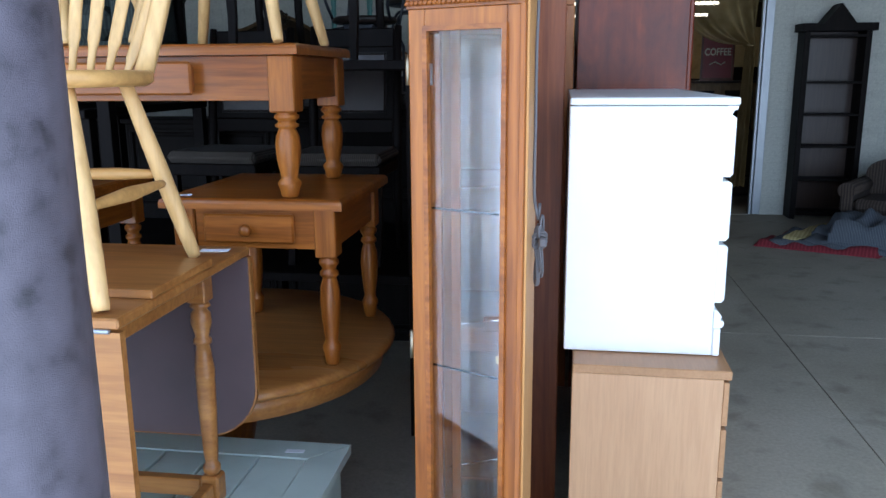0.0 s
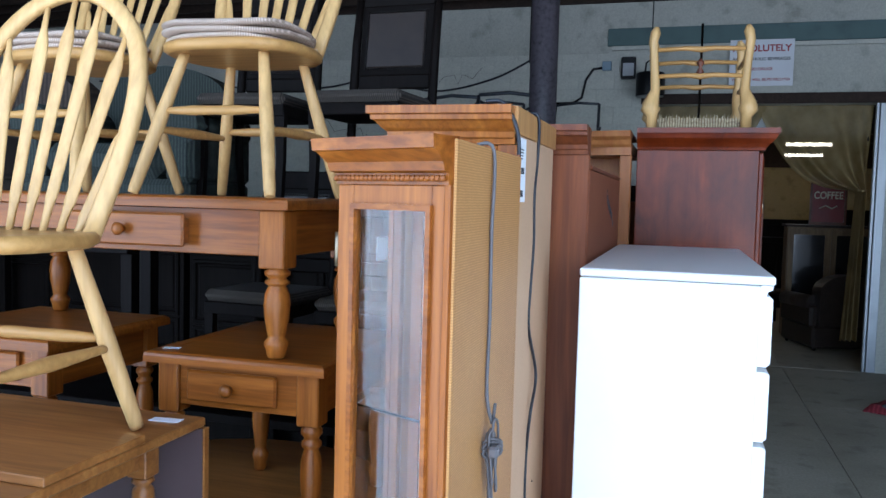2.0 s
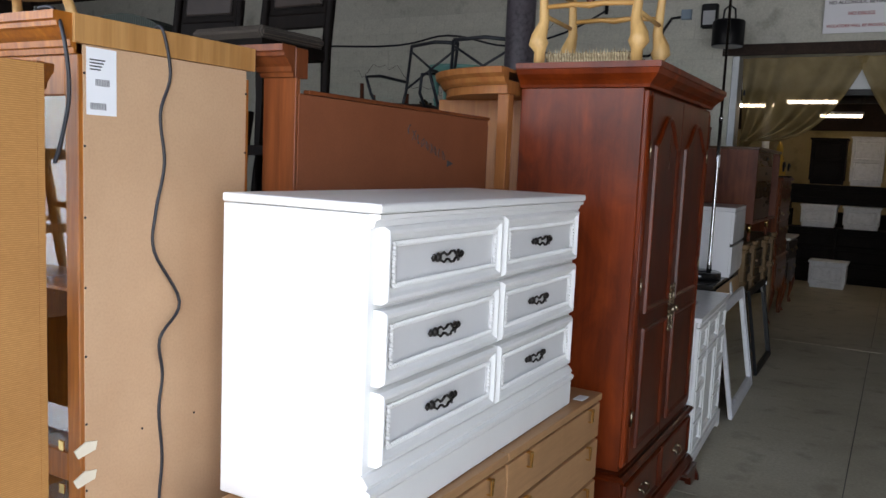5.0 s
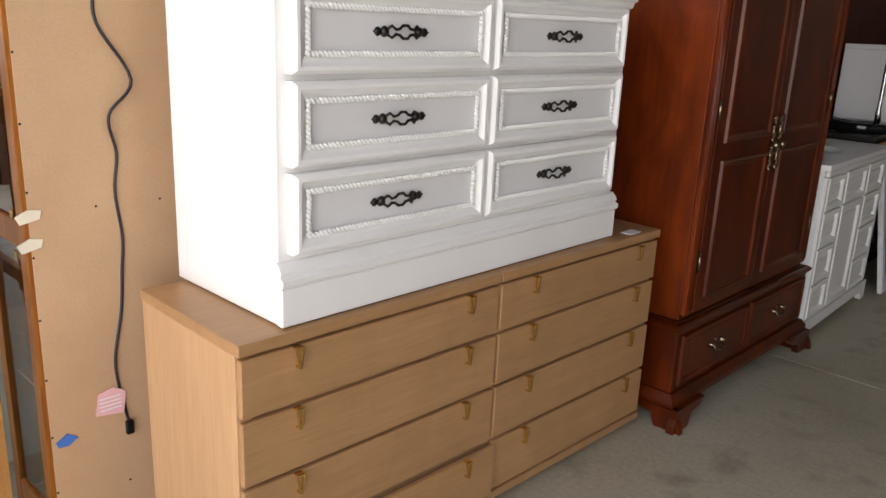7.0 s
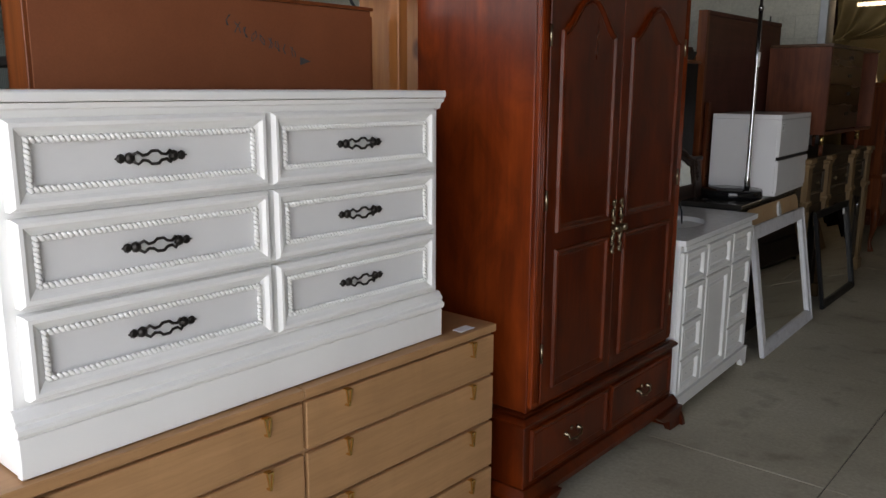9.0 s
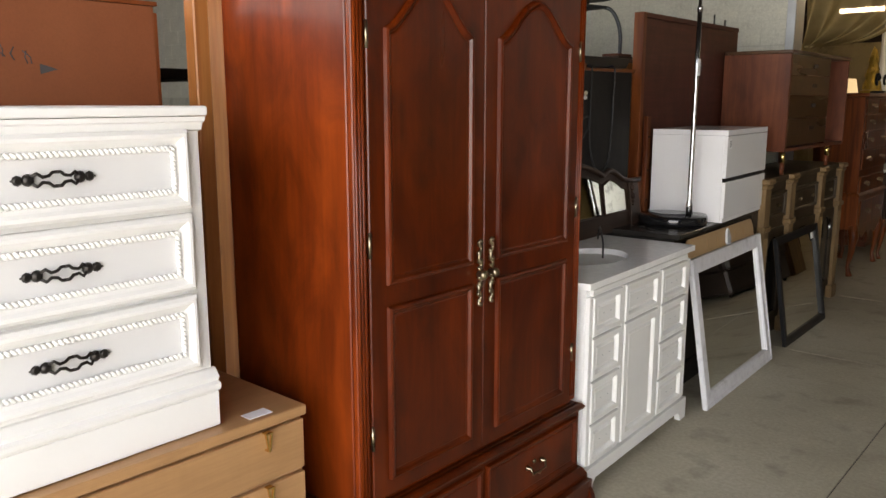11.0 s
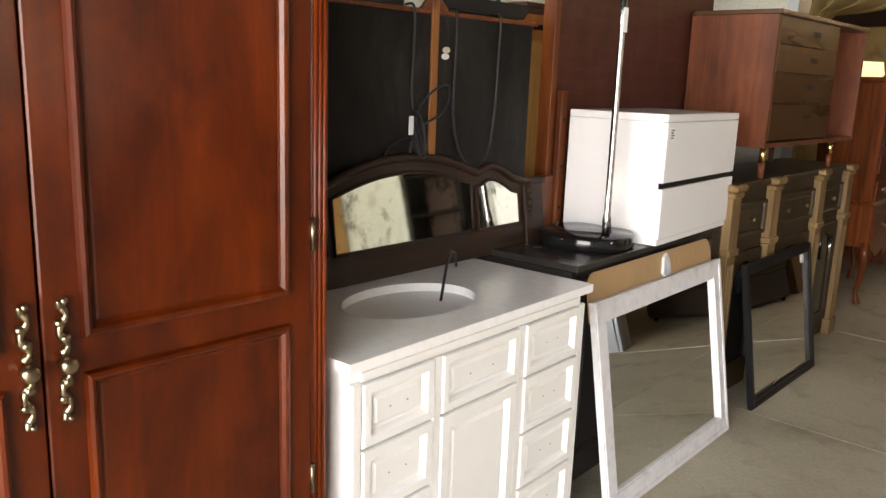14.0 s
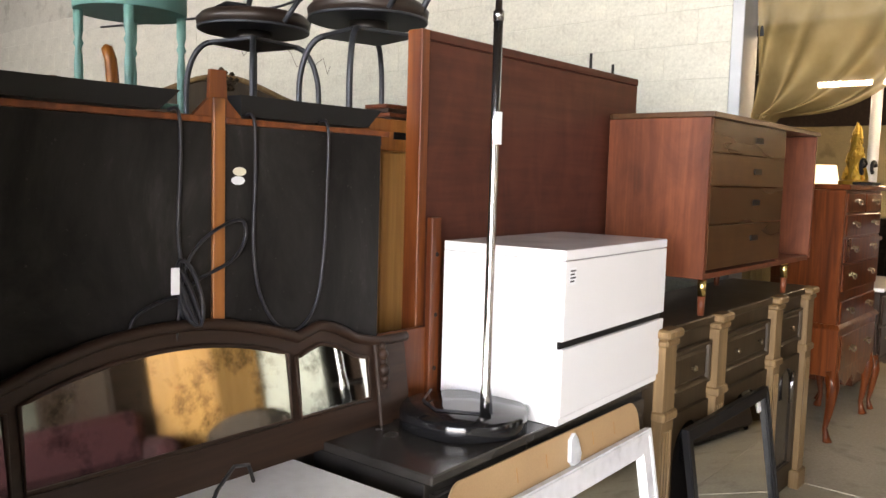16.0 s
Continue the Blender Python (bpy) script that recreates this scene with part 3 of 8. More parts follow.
box(bm, OPEN_R - 0.09, OPEN_R, WALL - 0.012, WALL + 0.21, 0, HEAD - 0.002, 0.004)
box(bm, OPEN_R - 0.13, OPEN_R - 0.1, WALL - 0.02, WALL + 0.03, 0, HEAD - 0.002, 0.004)
structure("door_jamb", bm, M_galv, "grey steel door jamb with a track", "door jamb")
bm = nb()
box(bm, OPEN_L, OPEN_R, WALL - 0.06, WALL + 0.2, -0.02, 0.004, 0.003)
structure("door_sill", bm, M_concrete, "pale concrete doorway sill", "sill")


def steel_post(x, y, r, label):
    post = thing("steel_post", label, "post", pose(x, y, 0))
    bm = nb()
    lathe(bm, [(r, 0.012), (r, 4.18)], seg=32)
    part("shaft", bm, M_post, post)
    bm = nb()
    box(bm, -r - 0.06, r + 0.06, -r - 0.06, r + 0.06, 0.001, 0.014, 0.003)
    part("base_plate", bm, M_post, post)
    return post


steel_post(-1.005, -1.73, 0.085, "dark scuffed round steel post at the shed front")
steel_post(-1.175, 3.25, 0.09, "dark round steel post standing behind the cabinets")


# ---- the row of cabinets ----
def knob(bm, x, y, z, r, mx):
    lathe(bm, [(r * 0.5, 0), (r * 0.45, r * 0.6), (r, r * 1.0), (r * 0.95, r * 1.5), (r * 0.4, r * 1.8)], seg=14, m=pose(x, y, z) @ mx)


FRONT = pose(0, 0, 0, 0, 90, 0)     # local z turned to +x


def ornate_pull(parent):
    """A pierced bronze pull, centred, along y and facing +x."""
    bm = nb()
    for s in (-1, 1):
        lathe(bm, [(0.006, 0), (0.013, 0.004), (0.010, 0.010), (0.004, 0.014)], seg=10, m=pose(0.002, s * 0.052, 0) @ FRONT)
        lathe(bm, [(0.005, 0), (0.011, 0.004), (0.006, 0.009)], seg=8, m=pose(0.002, s * 0.072, 0) @ FRONT)
        for k in (-1, 1):
            tube(bm, [(0.008, s * 0.05, k * 0.004), (0.016, s * 0.038, k * 0.013), (0.018, s * 0.028, k * 0.005), (0.018, s * 0.016, k * 0.007),
                      (0.019, s * 0.008, k * 0.014), (0.019, 0, k * 0.014)], 0.0036, 6)
        tube(bm, [(0.006, s * 0.052, 0), (0.006, s * 0.085, 0)], [0.006, 0.002], 6)
    return part("handle", bm, M_bronze, parent, "pierced dark bronze handle")


def white_dresser():
    W, D, Hh = 1.31, 0.47, 0.78
    d = thing("dresser", "white painted six-drawer dresser standing on a blond dresser", "dresser", pose(-0.052, 0.134, 0.761))
    bm = nb()
    box(bm, -D, -0.022, 0.004, W - 0.004, 0.0, Hh - 0.025, 0.003)
    part("body", bm, M_white, d)
    bm = nb()
    box(bm, -D, 0.012, -0.002, W + 0.002, Hh - 0.022, Hh, 0.004)
    sweep(bm, [(-0.022, 0.004, Hh - 0.024), (-0.022, W - 0.004, Hh - 0.024)], [(0, 0), (0.03, 0), (0.028, -0.01), (0.018, -0.014), (0.012, -0.03), (0, -0.034)])
    part("top", bm, M_white, d)
    bm = nb()
    box(bm, -0.022, 0.0, 0.0, W, 0.0, 0.09, 0.003)
    sweep(bm, [(-0.022, -0.001, 0.09), (-0.022, W + 0.001, 0.09)], [(0, 0), (0.024, 0.002), (0.030, 0.010), (0.030, 0.020), (0.018, 0.026), (0.023, 0.036), (0.014, 0.048), (0.008, 0.055), (0, 0.057)])
    part("plinth", bm, M_white, d)
    first = None
    rows = [0.162, 0.355, 0.548]
    dw, dh = 0.608, 0.179
    for col, y0 in enumerate((0.030, 0.654)):
        for z0 in rows:
            if first is None:
                dr = new("drawer")
                dr.parent = d
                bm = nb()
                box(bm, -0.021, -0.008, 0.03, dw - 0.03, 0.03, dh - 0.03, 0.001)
                part("panel", bm, M_white_shaded, dr)
                bm = nb()
                prof = [(0.0, -0.0215), (0.0, 0.002), (0.008, 0.012), (0.016, 0.012), (0.024, 0.004), (0.036, -0.004), (0.036, -0.0215)]
                loops = []
                for off, x in prof:
                    loops.append([bm.verts.new((x, y, z)) for y, z in rect(off, dw - off, off, dh - off)])
                for a, b in zip(loops, loops[1:]):
                    for i in range(4):
                        bm.faces.new((a[i], a[(i + 1) % 4], b[(i + 1) % 4], b[i]))
                part("frame", bm, M_white, dr)
                bm = nb()
                off = 0.041
                nbd = 46
                for k in range(nbd):
                    y = off + (dw - 2 * off) * k / (nbd - 1)
                    for z in (off, dh - off):
                        lathe(bm, [(0.002, -0.0085), (0.0052, -0.004), (0.0052, 0.004), (0.002, 0.0085)], seg=8, m=pose(0.0035, y, z, 48, 0, 0))
                for k in range(1, 9):
                    z = off + (dh - 2 * off) * k / 9
                    for y in (off, dw - off):
                        lathe(bm, [(0.002, -0.0085), (0.0052, -0.004), (0.0052, 0.004), (0.002, 0.0085)], seg=8, m=pose(0.0035, y, z, 42, 0, 0))
                part("rope_moulding", bm, M_white, dr)
                h = ornate_pull(dr)
                h.location = (-0.008, dw / 2, dh / 2)
                dr.matrix_basis = pose(0, y0, z0)
                first = dr
            else:
                copy_thing(first, pose(0, y0, z0))
    return d


def wedge_pull(bm, x, y, z):
    """A tapering brass pull."""
    ring_prism(bm, [(-0.010, 0), (0.012, 0), (0.004, -0.050), (-0.002, -0.050)], [(-0.005, -0.004), (0.006, -0.004), (0.002, -0.040), (0.0, -0.040)], yz(x) @ pose(y, z, 0.014), 0.006)
    box(bm, x, x + 0.018, y - 0.009, y + 0.010, z - 0.003, z + 0.001, 0.001)
    box(bm, x, x + 0.016, y - 0.002, y + 0.004, z - 0.052, z - 0.047, 0.001)


def blond_dresser():
    W, D, Hh = 1.655, 0.462, 0.758
    d = thing("dresser", "low blond oak double dresser with brass pulls", "dresser", pose(-0.034, 0.015, 0.0, 0, 0, -1.1))
    bm = nb()
    box(bm, -D, -0.022, 0.0, W, 0.028, Hh - 0.0285, 0.002)
    part("body", bm, M_blond_side, d)
    for y0, y1 in ((-0.004, W / 2 - 0.001), (W / 2 + 0.001, W + 0.004)):
        bm = nb()
        box(bm, -D, 0.0, y0, y1, Hh - 0.028, Hh, 0.003)
        part("top", bm, M_blond, d)
        bm = nb()
        box(bm, -D + 0.03, -0.030, y0 + 0.03, y1 - 0.03, 0.0, 0.0275, 0.002)
        part("plinth", bm, M_blond, d)
        bm = nb()
        box(bm, -0.0215, -0.003, y0 + 0.004, y1 - 0.002, 0.028, 0.055, 0.002)
        part("base_rail", bm, M_blond, d)
    edges = (0.730, 0.581, 0.413, 0.238, 0.060)
    for col in range(2):
        for k in range(4):
            y0 = 0.004 + col * (W / 2 + 0.002)
            z0, hgt = edges[k + 1], edges[k] - edges[k + 1]
            out = 0.02 if (col, k) == (0, 3) else 0.0
            bm = nb()
            box(bm, -0.0215 + out, -0.004 + out, y0, y0 + W / 2 - 0.010, z0 + 0.002, z0 + hgt - 0.010, 0.0025)
            if out:
                box(bm, -0.25, -0.0215 + out, y0 + 0.02, y0 + W / 2 - 0.03, z0 + 0.012, z0 + hgt - 0.03, 0.002)
            dr = part("drawer", bm, M_blond, d)
            for y in (0.138, W / 2 - 0.135):
                bm = nb()
                wedge_pull(bm, -0.004 + out, y0 + y, z0 + hgt - 0.008)
                part("handle", bm, M_brass, dr, "tapering brass pull")
    bm = nb()
    box(bm, -0.06, -0.02, W - 0.16, W - 0.09, Hh + 0.0005, Hh + 0.002, 0)
    part("price_label", bm, M_label, d, "small white paper label")
    return d


def arch_pts(w, h, rise, n=14):
    """The outline of a panel with an eyebrow arch at its top."""
    pts = [(0, 0), (w, 0), (w, h - rise)]
    for i in range(1, n):
        u = i / n
        s = 0.5 - 0.5 * math.cos(2 * math.pi * min(1, max(0, u)))
        pts.append((w * (1 - u), h - rise + rise * s ** 0.8))
    pts.append((0, h - rise))
    return pts


def inset(pts, k, w, h):
    cx, cy = w / 2, h / 2
    return [(cx + (x - cx) * (1 - 2 * k / w), cy + (y - cy) * (1 - 2 * k / h)) for x, y in pts]


def raised_panel(bm, m, pts, w, h):
    """A raised field panel with a moulded edge."""
    levels = [(0.0, -0.001), (0.003, 0.010), (0.009, 0.013), (0.015, 0.011), (0.021, 0.004), (0.026, 0.0015), (0.03, 0.003)]
    loops = []
    for k, z in levels:
        loops.append([bm.verts.new(m @ Vector((x, y, z))) for x, y in inset(pts, k, w, h)])
    n = len(pts)
    for a, b in zip(loops, loops[1:]):
        for i in range(n):
            bm.faces.new((a[i], a[(i + 1) % n], b[(i + 1) % n], b[i]))
    bm.faces.new(loops[-1])


def scroll_handle(parent, x, y, z):
    """A cast pull: leafy back plate in stepped scrolls above and below a square-shouldered knob."""
    bm = nb()
    for s in (-1, 1):
        pts, rad = [], []
        for k in range(33):
            u = k / 32
            wave = math.sin(3.5 * math.pi * u)
            pts.append((x + 0.003 + 0.006 * abs(wave), y + 0.007 * wave * (1 - 0.35 * u), z + s * (0.012 + 0.092 * u)))
            rad.append(0.0042 + 0.0050 * abs(math.cos(3.5 * math.pi * u)) ** 1.5 * (1 - 0.35 * u))
        tube(bm, pts, rad, 8)
        for u, r in ((0.28, 0.010), (0.58, 0.0085), (0.97, 0.0075)):
            lathe(bm, [(r * 0.5, 0), (r, 0.004), (r * 0.8, 0.010), (r * 0.3, 0.013)], seg=10, m=pose(x + 0.002, y + 0.006 * math.sin(9 * u), z + s * (0.012 + 0.092 * u)) @ FRONT)
    lathe(bm, [(0.009, 0), (0.008, 0.012), (0.0135, 0.017), (0.0145, 0.028), (0.011, 0.033), (0.003, 0.035)], seg=14, m=pose(x, y, z - 0.004) @ FRONT)
    return part("handle", bm, M_antique, parent, "scrolled antique brass handle")


def bail_pull(parent, x, y, z):
    bm = nb()
    for s in (-1, 1):
        lathe(bm, [(0.012, 0), (0.008, 0.006), (0.006, 0.02)], seg=10, m=pose(x, y + s * 0.045, z) @ FRONT)
    tube(bm, [(x + 0.018, y - 0.045, z), (x + 0.022, y - 0.04, z - 0.022), (x + 0.022, y - 0.015, z - 0.02), (x + 0.024, y, z - 0.028), (x + 0.022, y + 0.015, z - 0.02),
              (x + 0.022, y + 0.04, z - 0.022), (x + 0.018, y + 0.045, z)], 0.004, 6)
    lathe(bm, [(0.010, 0), (0.006, 0.004)], seg=8, m=pose(x, y, z + 0.01) @ FRONT)
    return part("handle", bm, M_antique, parent, "antique brass bail handle")


def armoire():
    a = thing("armoire", "tall red cherry armoire with arched panel doors", "armoire")
    XB, XF, Y0, Y1 = -0.479, 0.046, 1.795, 2.940
    bm = nb()
    box(bm, XB, XF, Y0, Y1, 0.40, 1.96, 0.003)
    part("body", bm, M_cherry, a)
    for y0, y1 in ((Y0 + 0.004, Y0 + 0.05), (Y1 - 0.05, Y1 - 0.004)):
        bm = nb()
        box(bm, XF, XF + 0.018, y0, y1, 0.42, 1.95, 0.003)
        st = part("stile", bm, M_cherry, a)
        for k in range(3):
            bm = nb()
            yy = y0 + 0.011 + k * 0.012
            tube(bm, [(XF + 0.018, yy, 0.44), (XF + 0.018, yy, 1.93)], 0.005, 8)
            part("reed", bm, M_cherry, st)
    bm = nb()
    prof = [(0, 0), (0.012, 0), (0.016, 0.012), (0.03, 0.03), (0.052, 0.05), (0.06, 0.07), (0.066, 0.072), (0.066, 0.095), (0, 0.095)]
    sweep(bm, [(XB, Y1, 1.96), (XF + 0.01, Y1, 1.96), (XF + 0.01, Y0, 1.96), (XB, Y0, 1.96)][::-1], prof)
    box(bm, XB, XF + 0.005, Y0 + 0.005, Y1 - 0.005, 1.961, 2.054, 0.002)
    part("cornice", bm, M_cherry, a)
    bm = nb()
    box(bm, XB, 0.075, Y0 - 0.05, Y1 + 0.012, 0.12, 0.375, 0.003)
    prof = [(0, 0), (0.014, 0.002), (0.018, 0.012), (0.008, 0.022), (0, 0.026)]
    sweep(bm, [(XB, Y0 - 0.05, 0.375), (0.075, Y0 - 0.05, 0.375), (0.075, Y1 + 0.012, 0.375), (XB, Y1 + 0.012, 0.375)], prof)
    box(bm, XB + 0.01, 0.06, Y0 - 0.03, Y1 + 0.008, 0.374, 0.4, 0.002)
    part("base", bm, M_cherry_shaded, a)
    bm = nb()
    prof = [(0, 0), (0.012, 0.0), (0.03, -0.03), (0.03, -0.05), (0, -0.05)]
    sweep(bm, [(XB, Y0 - 0.05, 0.135), (0.075, Y0 - 0.05, 0.135), (0.075, Y1 + 0.012, 0.135), (XB, Y1 + 0.012, 0.135)], prof)
    part("base_moulding", bm, M_cherry_shaded, a)
    foot = [(-0.018, 0), (0.09, 0), (0.10, 0.02), (0.11, 0.05), (0.17, 0.062), (0.21, 0.09), (0.0, 0.09), (0.004, 0.06), (-0.012, 0.03)]
    for y, s in ((Y0 - 0.08, 1), (Y1 + 0.014, -1)):
        bm = nb()
        mm = yz(0.10) @ pose(y, 0, 0) @ Matrix.Diagonal((s, 1, 1, 1))
        prism(bm, foot, mm, 0.03)
        mm2 = xz(y + (0.0 if s > 0 else 0.025)) @ pose(0.13, 0, 0) @ Matrix.Diagonal((-1, 1, 1, 1))
        prism(bm, foot, mm2, -0.024 if s > 0 else 0.024)
        box(bm, 0.02, 0.126, y + (0.026 if s > 0 else -0.06), y + (0.06 if s > 0 else -0.026), 0.0, 0.085, 0.003)
        part("foot", bm, M_cherry_shaded, a)
        bm = nb()
        box(bm, XB, XB + 0.12, y + (0 if s > 0 else -0.03), y + (0.03 if s > 0 else 0), 0, 0.09, 0.003)
        part("foot", bm, M_cherry, a)
    mid = 2.345
    for y0, y1, s in ((Y0 + 0.053, mid - 0.002, 1), (mid + 0.002, Y1 - 0.053, -1)):
        w = y1 - y0
        bm = nb()
        box(bm, XF + 0.002, XF + 0.024, y0, y1, 0.425, 1.945, 0.003)
        dr = part("door", bm, M_cherry_shaded, a)
        for z0, hh, rise in ((0.475, 0.515, 0.0), (1.05, 0.82, 0.13)):
            bm = nb()
            pw = w - 0.12
            pts = arch_pts(pw, hh, rise) if rise else rect(0, pw, 0, hh)
            raised_panel(bm, yz(XF + 0.026) @ pose(y0 + 0.06, z0, 0), pts, pw, hh)
            part("panel", bm, M_cherry_shaded, dr)
        scroll_handle(dr, XF + 0.026, (y1 - 0.028) if s > 0 else (y0 + 0.028), 1.02)
        for z in (0.62, 1.17, 1.72):
            bm = nb()
            yy = y0 - 0.002 if s > 0 else y1 + 0.002
            tube(bm, [(XF + 0.026, yy, z - 0.035), (XF + 0.026, yy, z + 0.035)], 0.005, 8)
            part("hinge", bm, M_antique, dr, "brass hinge barrel")
    for y0, y1 in ((Y0 - 0.015, mid - 0.012), (mid + 0.012, Y1 - 0.015)):
        bm = nb()
        raised_panel(bm, yz(0.077) @ pose(y0, 0.155, 0), rect(0, y1 - y0, 0, 0.2), y1 - y0, 0.2)
        dr = part("drawer", bm, M_cherry_shaded, a)
        bail_pull(dr, 0.082, (y0 + y1) / 2, 0.262)
    return a


def cabinet_crown(bm, xb, xf, y0, y1, z, prof, back_open=True):
    sweep(bm, [(xf, y1, z), (xf, y0, z), (xb, y0, z)] if not back_open else [(xb, y0, z), (xf, y0, z), (xf, y1, z), (xb, y1, z)], prof)


CROWN = [(0, 0), (0.006, 0), (0.008, 0.012), (0.014, 0.015), (0.016, 0.028), (0.026, 0.036), (0.038, 0.050), (0.046, 0.054), (0.047, 0.064), (0.055, 0.067), (0.055, 0.085), (0, 0.085)]


def glazed_face(c, p, q, z, first, stile=0.037):
    """One glazed side of the curio, from p to q as seen from outside, with stiles, rails, bead and pane."""
    p, q = Vector((*p, 0)), Vector((*q, 0))
    d = (q - p).normalized()
    w = (q - p).length
    m = Matrix(((d.x, -d.y, 0, p.x), (d.y, d.x, 0, p.y), (0, 0, 1, 0), (0, 0, 0, 1)))
    bm = nb()
    box(bm, 0, stile, 0, 0.022, 0, z - 0.076, 0.002, m)
    box(bm, w - stile, w, 0, 0.022, 0, z - 0.076, 0.002, m)
    box(bm, stile, w - stile, 0.001, 0.021, z - 0.11, z - 0.076, 0.002, m)
    box(bm, stile, w - stile, 0.001, 0.021, 0.0, 0.13, 0.002, m)
    part("frame", bm, M_oak, c)
    bm = nb()
    k = stile - 0.002
    ring_prism(bm, rect(k, w - k, 0.128, z - 0.108), rect(k + 0.010, w - k - 0.010, 0.138, z - 0.118), m @ xz(0.003), 0.009)
    part("glazing_bead", bm, M_oak_x, c)
    bm = nb()
    box(bm, k, w - k, 0.008, 0.012, 0.13, z - 0.11, 0, m)
    part("pane", bm, M_glass, c, "clear glass pane").visible_shadow = False
    return m, w


def curio_glass():
    """The narrow curio: canted glazed sides, a glazed front and a board back towards the aisle."""
    Z = 1.81
    c = thing("curio_cabinet", "honey oak curio cabinet with glazed sides and a board back", "cabinet")
    A, B, C, D = (-0.613, -0.800), (-0.845, -0.697), (-0.845, -0.388), (-0.613, -0.285)
    m, w = glazed_face(c, B, A, Z, True)
    glazed_face(c, C, B, Z, False)
    glazed_face(c, D, C, Z, False)
    bm = nb()
    box(bm, -0.6275, -0.6235, -0.775, -0.31, 0.09, Z - 0.09, 0)
    part("mirror_back", bm, M_mirror, c, "mirrored inside back")
    bm = nb()
    box(bm, -0.612, -0.605, -0.792, -0.286, 0.03, Z - 0.004, 0.001)
    part("back_board", bm, M_hard_weave, c, "screen-patterned brown hardboard back")
    bm = nb()
    box(bm, -0.6225, -0.6125, -0.799, -0.286, 0.0, Z - 0.01, 0.001)
    part("back_frame", bm, M_oak, c)
    for z0, z1 in ((0.04, 0.07), (Z - 0.085, Z - 0.06)):
        bm = nb()
        prism(bm, [(-0.63, -0.77), (-0.83, -0.685), (-0.83, -0.40), (-0.63, -0.315)][::-1], pose(0, 0, z0), z1 - z0)
        part("deck", bm, M_oak_y, c)
    for z in (0.62, 1.0, 1.34):
        bm = nb()
        prism(bm, [(-0.64, -0.755), (-0.81, -0.675), (-0.81, -0.41), (-0.64, -0.33)][::-1], pose(0, 0, z), 0.005)
        part("shelf", bm, M_glass, c, "clear glass shelf").visible_shadow = False
    bm = nb()
    box(bm, -0.73, -0.64, -0.345, -0.335, 0.965, 1.01, 0.002)
    part("cross_rail", bm, M_oak_y, c)
    for x, y in ((-0.66, -0.74), (-0.66, -0.34), (-0.80, -0.42)):
        bm = nb()
        box(bm, x, x + 0.022, y, y + 0.008, 0.1, Z - 0.1, 0.001)
        for k in range(30):
            box(bm, x + 0.009, x + 0.013, y - 0.002, y, 0.25 + k * 0.045, 0.255 + k * 0.045, 0)
        part("shelf_standard", bm, M_oak, c)
    bm = nb()
    prof = [(-0.02, 0), (0.003, 0.0), (0.004, 0.018), (0.014, 0.022), (0.018, 0.036), (0.034, 0.054), (0.040, 0.056), (0.042, 0.076), (-0.02, 0.076)]
    sweep(bm, [(*D, Z - 0.076), (*C, Z - 0.076), (*B, Z - 0.076), (*A, Z - 0.076)], prof)
    prism(bm, [(-0.614, -0.79), (-0.84, -0.69), (-0.84, -0.395), (-0.614, -0.295)][::-1], pose(0, 0, Z - 0.02), 0.018)
    part("cornice", bm, M_oak_x, c)
    bm = nb()
    for k in range(24):
        lathe(bm, [(0.003, -0.006), (0.0055, 0), (0.003, 0.006)], seg=6, m=m @ pose(0.004 + k * 0.0105, -0.009, Z - 0.066, 0, 60, 0))
    part("rope_moulding", bm, M_oak_x, c)
    for z in (0.4, 1.05, 1.62):
        bm = nb()
        tube(bm, [(-0.849, -0.69, z - 0.03), (-0.849, -0.69, z + 0.03)], 0.005, 8)
        part("hinge", bm, M_antique, c, "brass hinge")
    return c


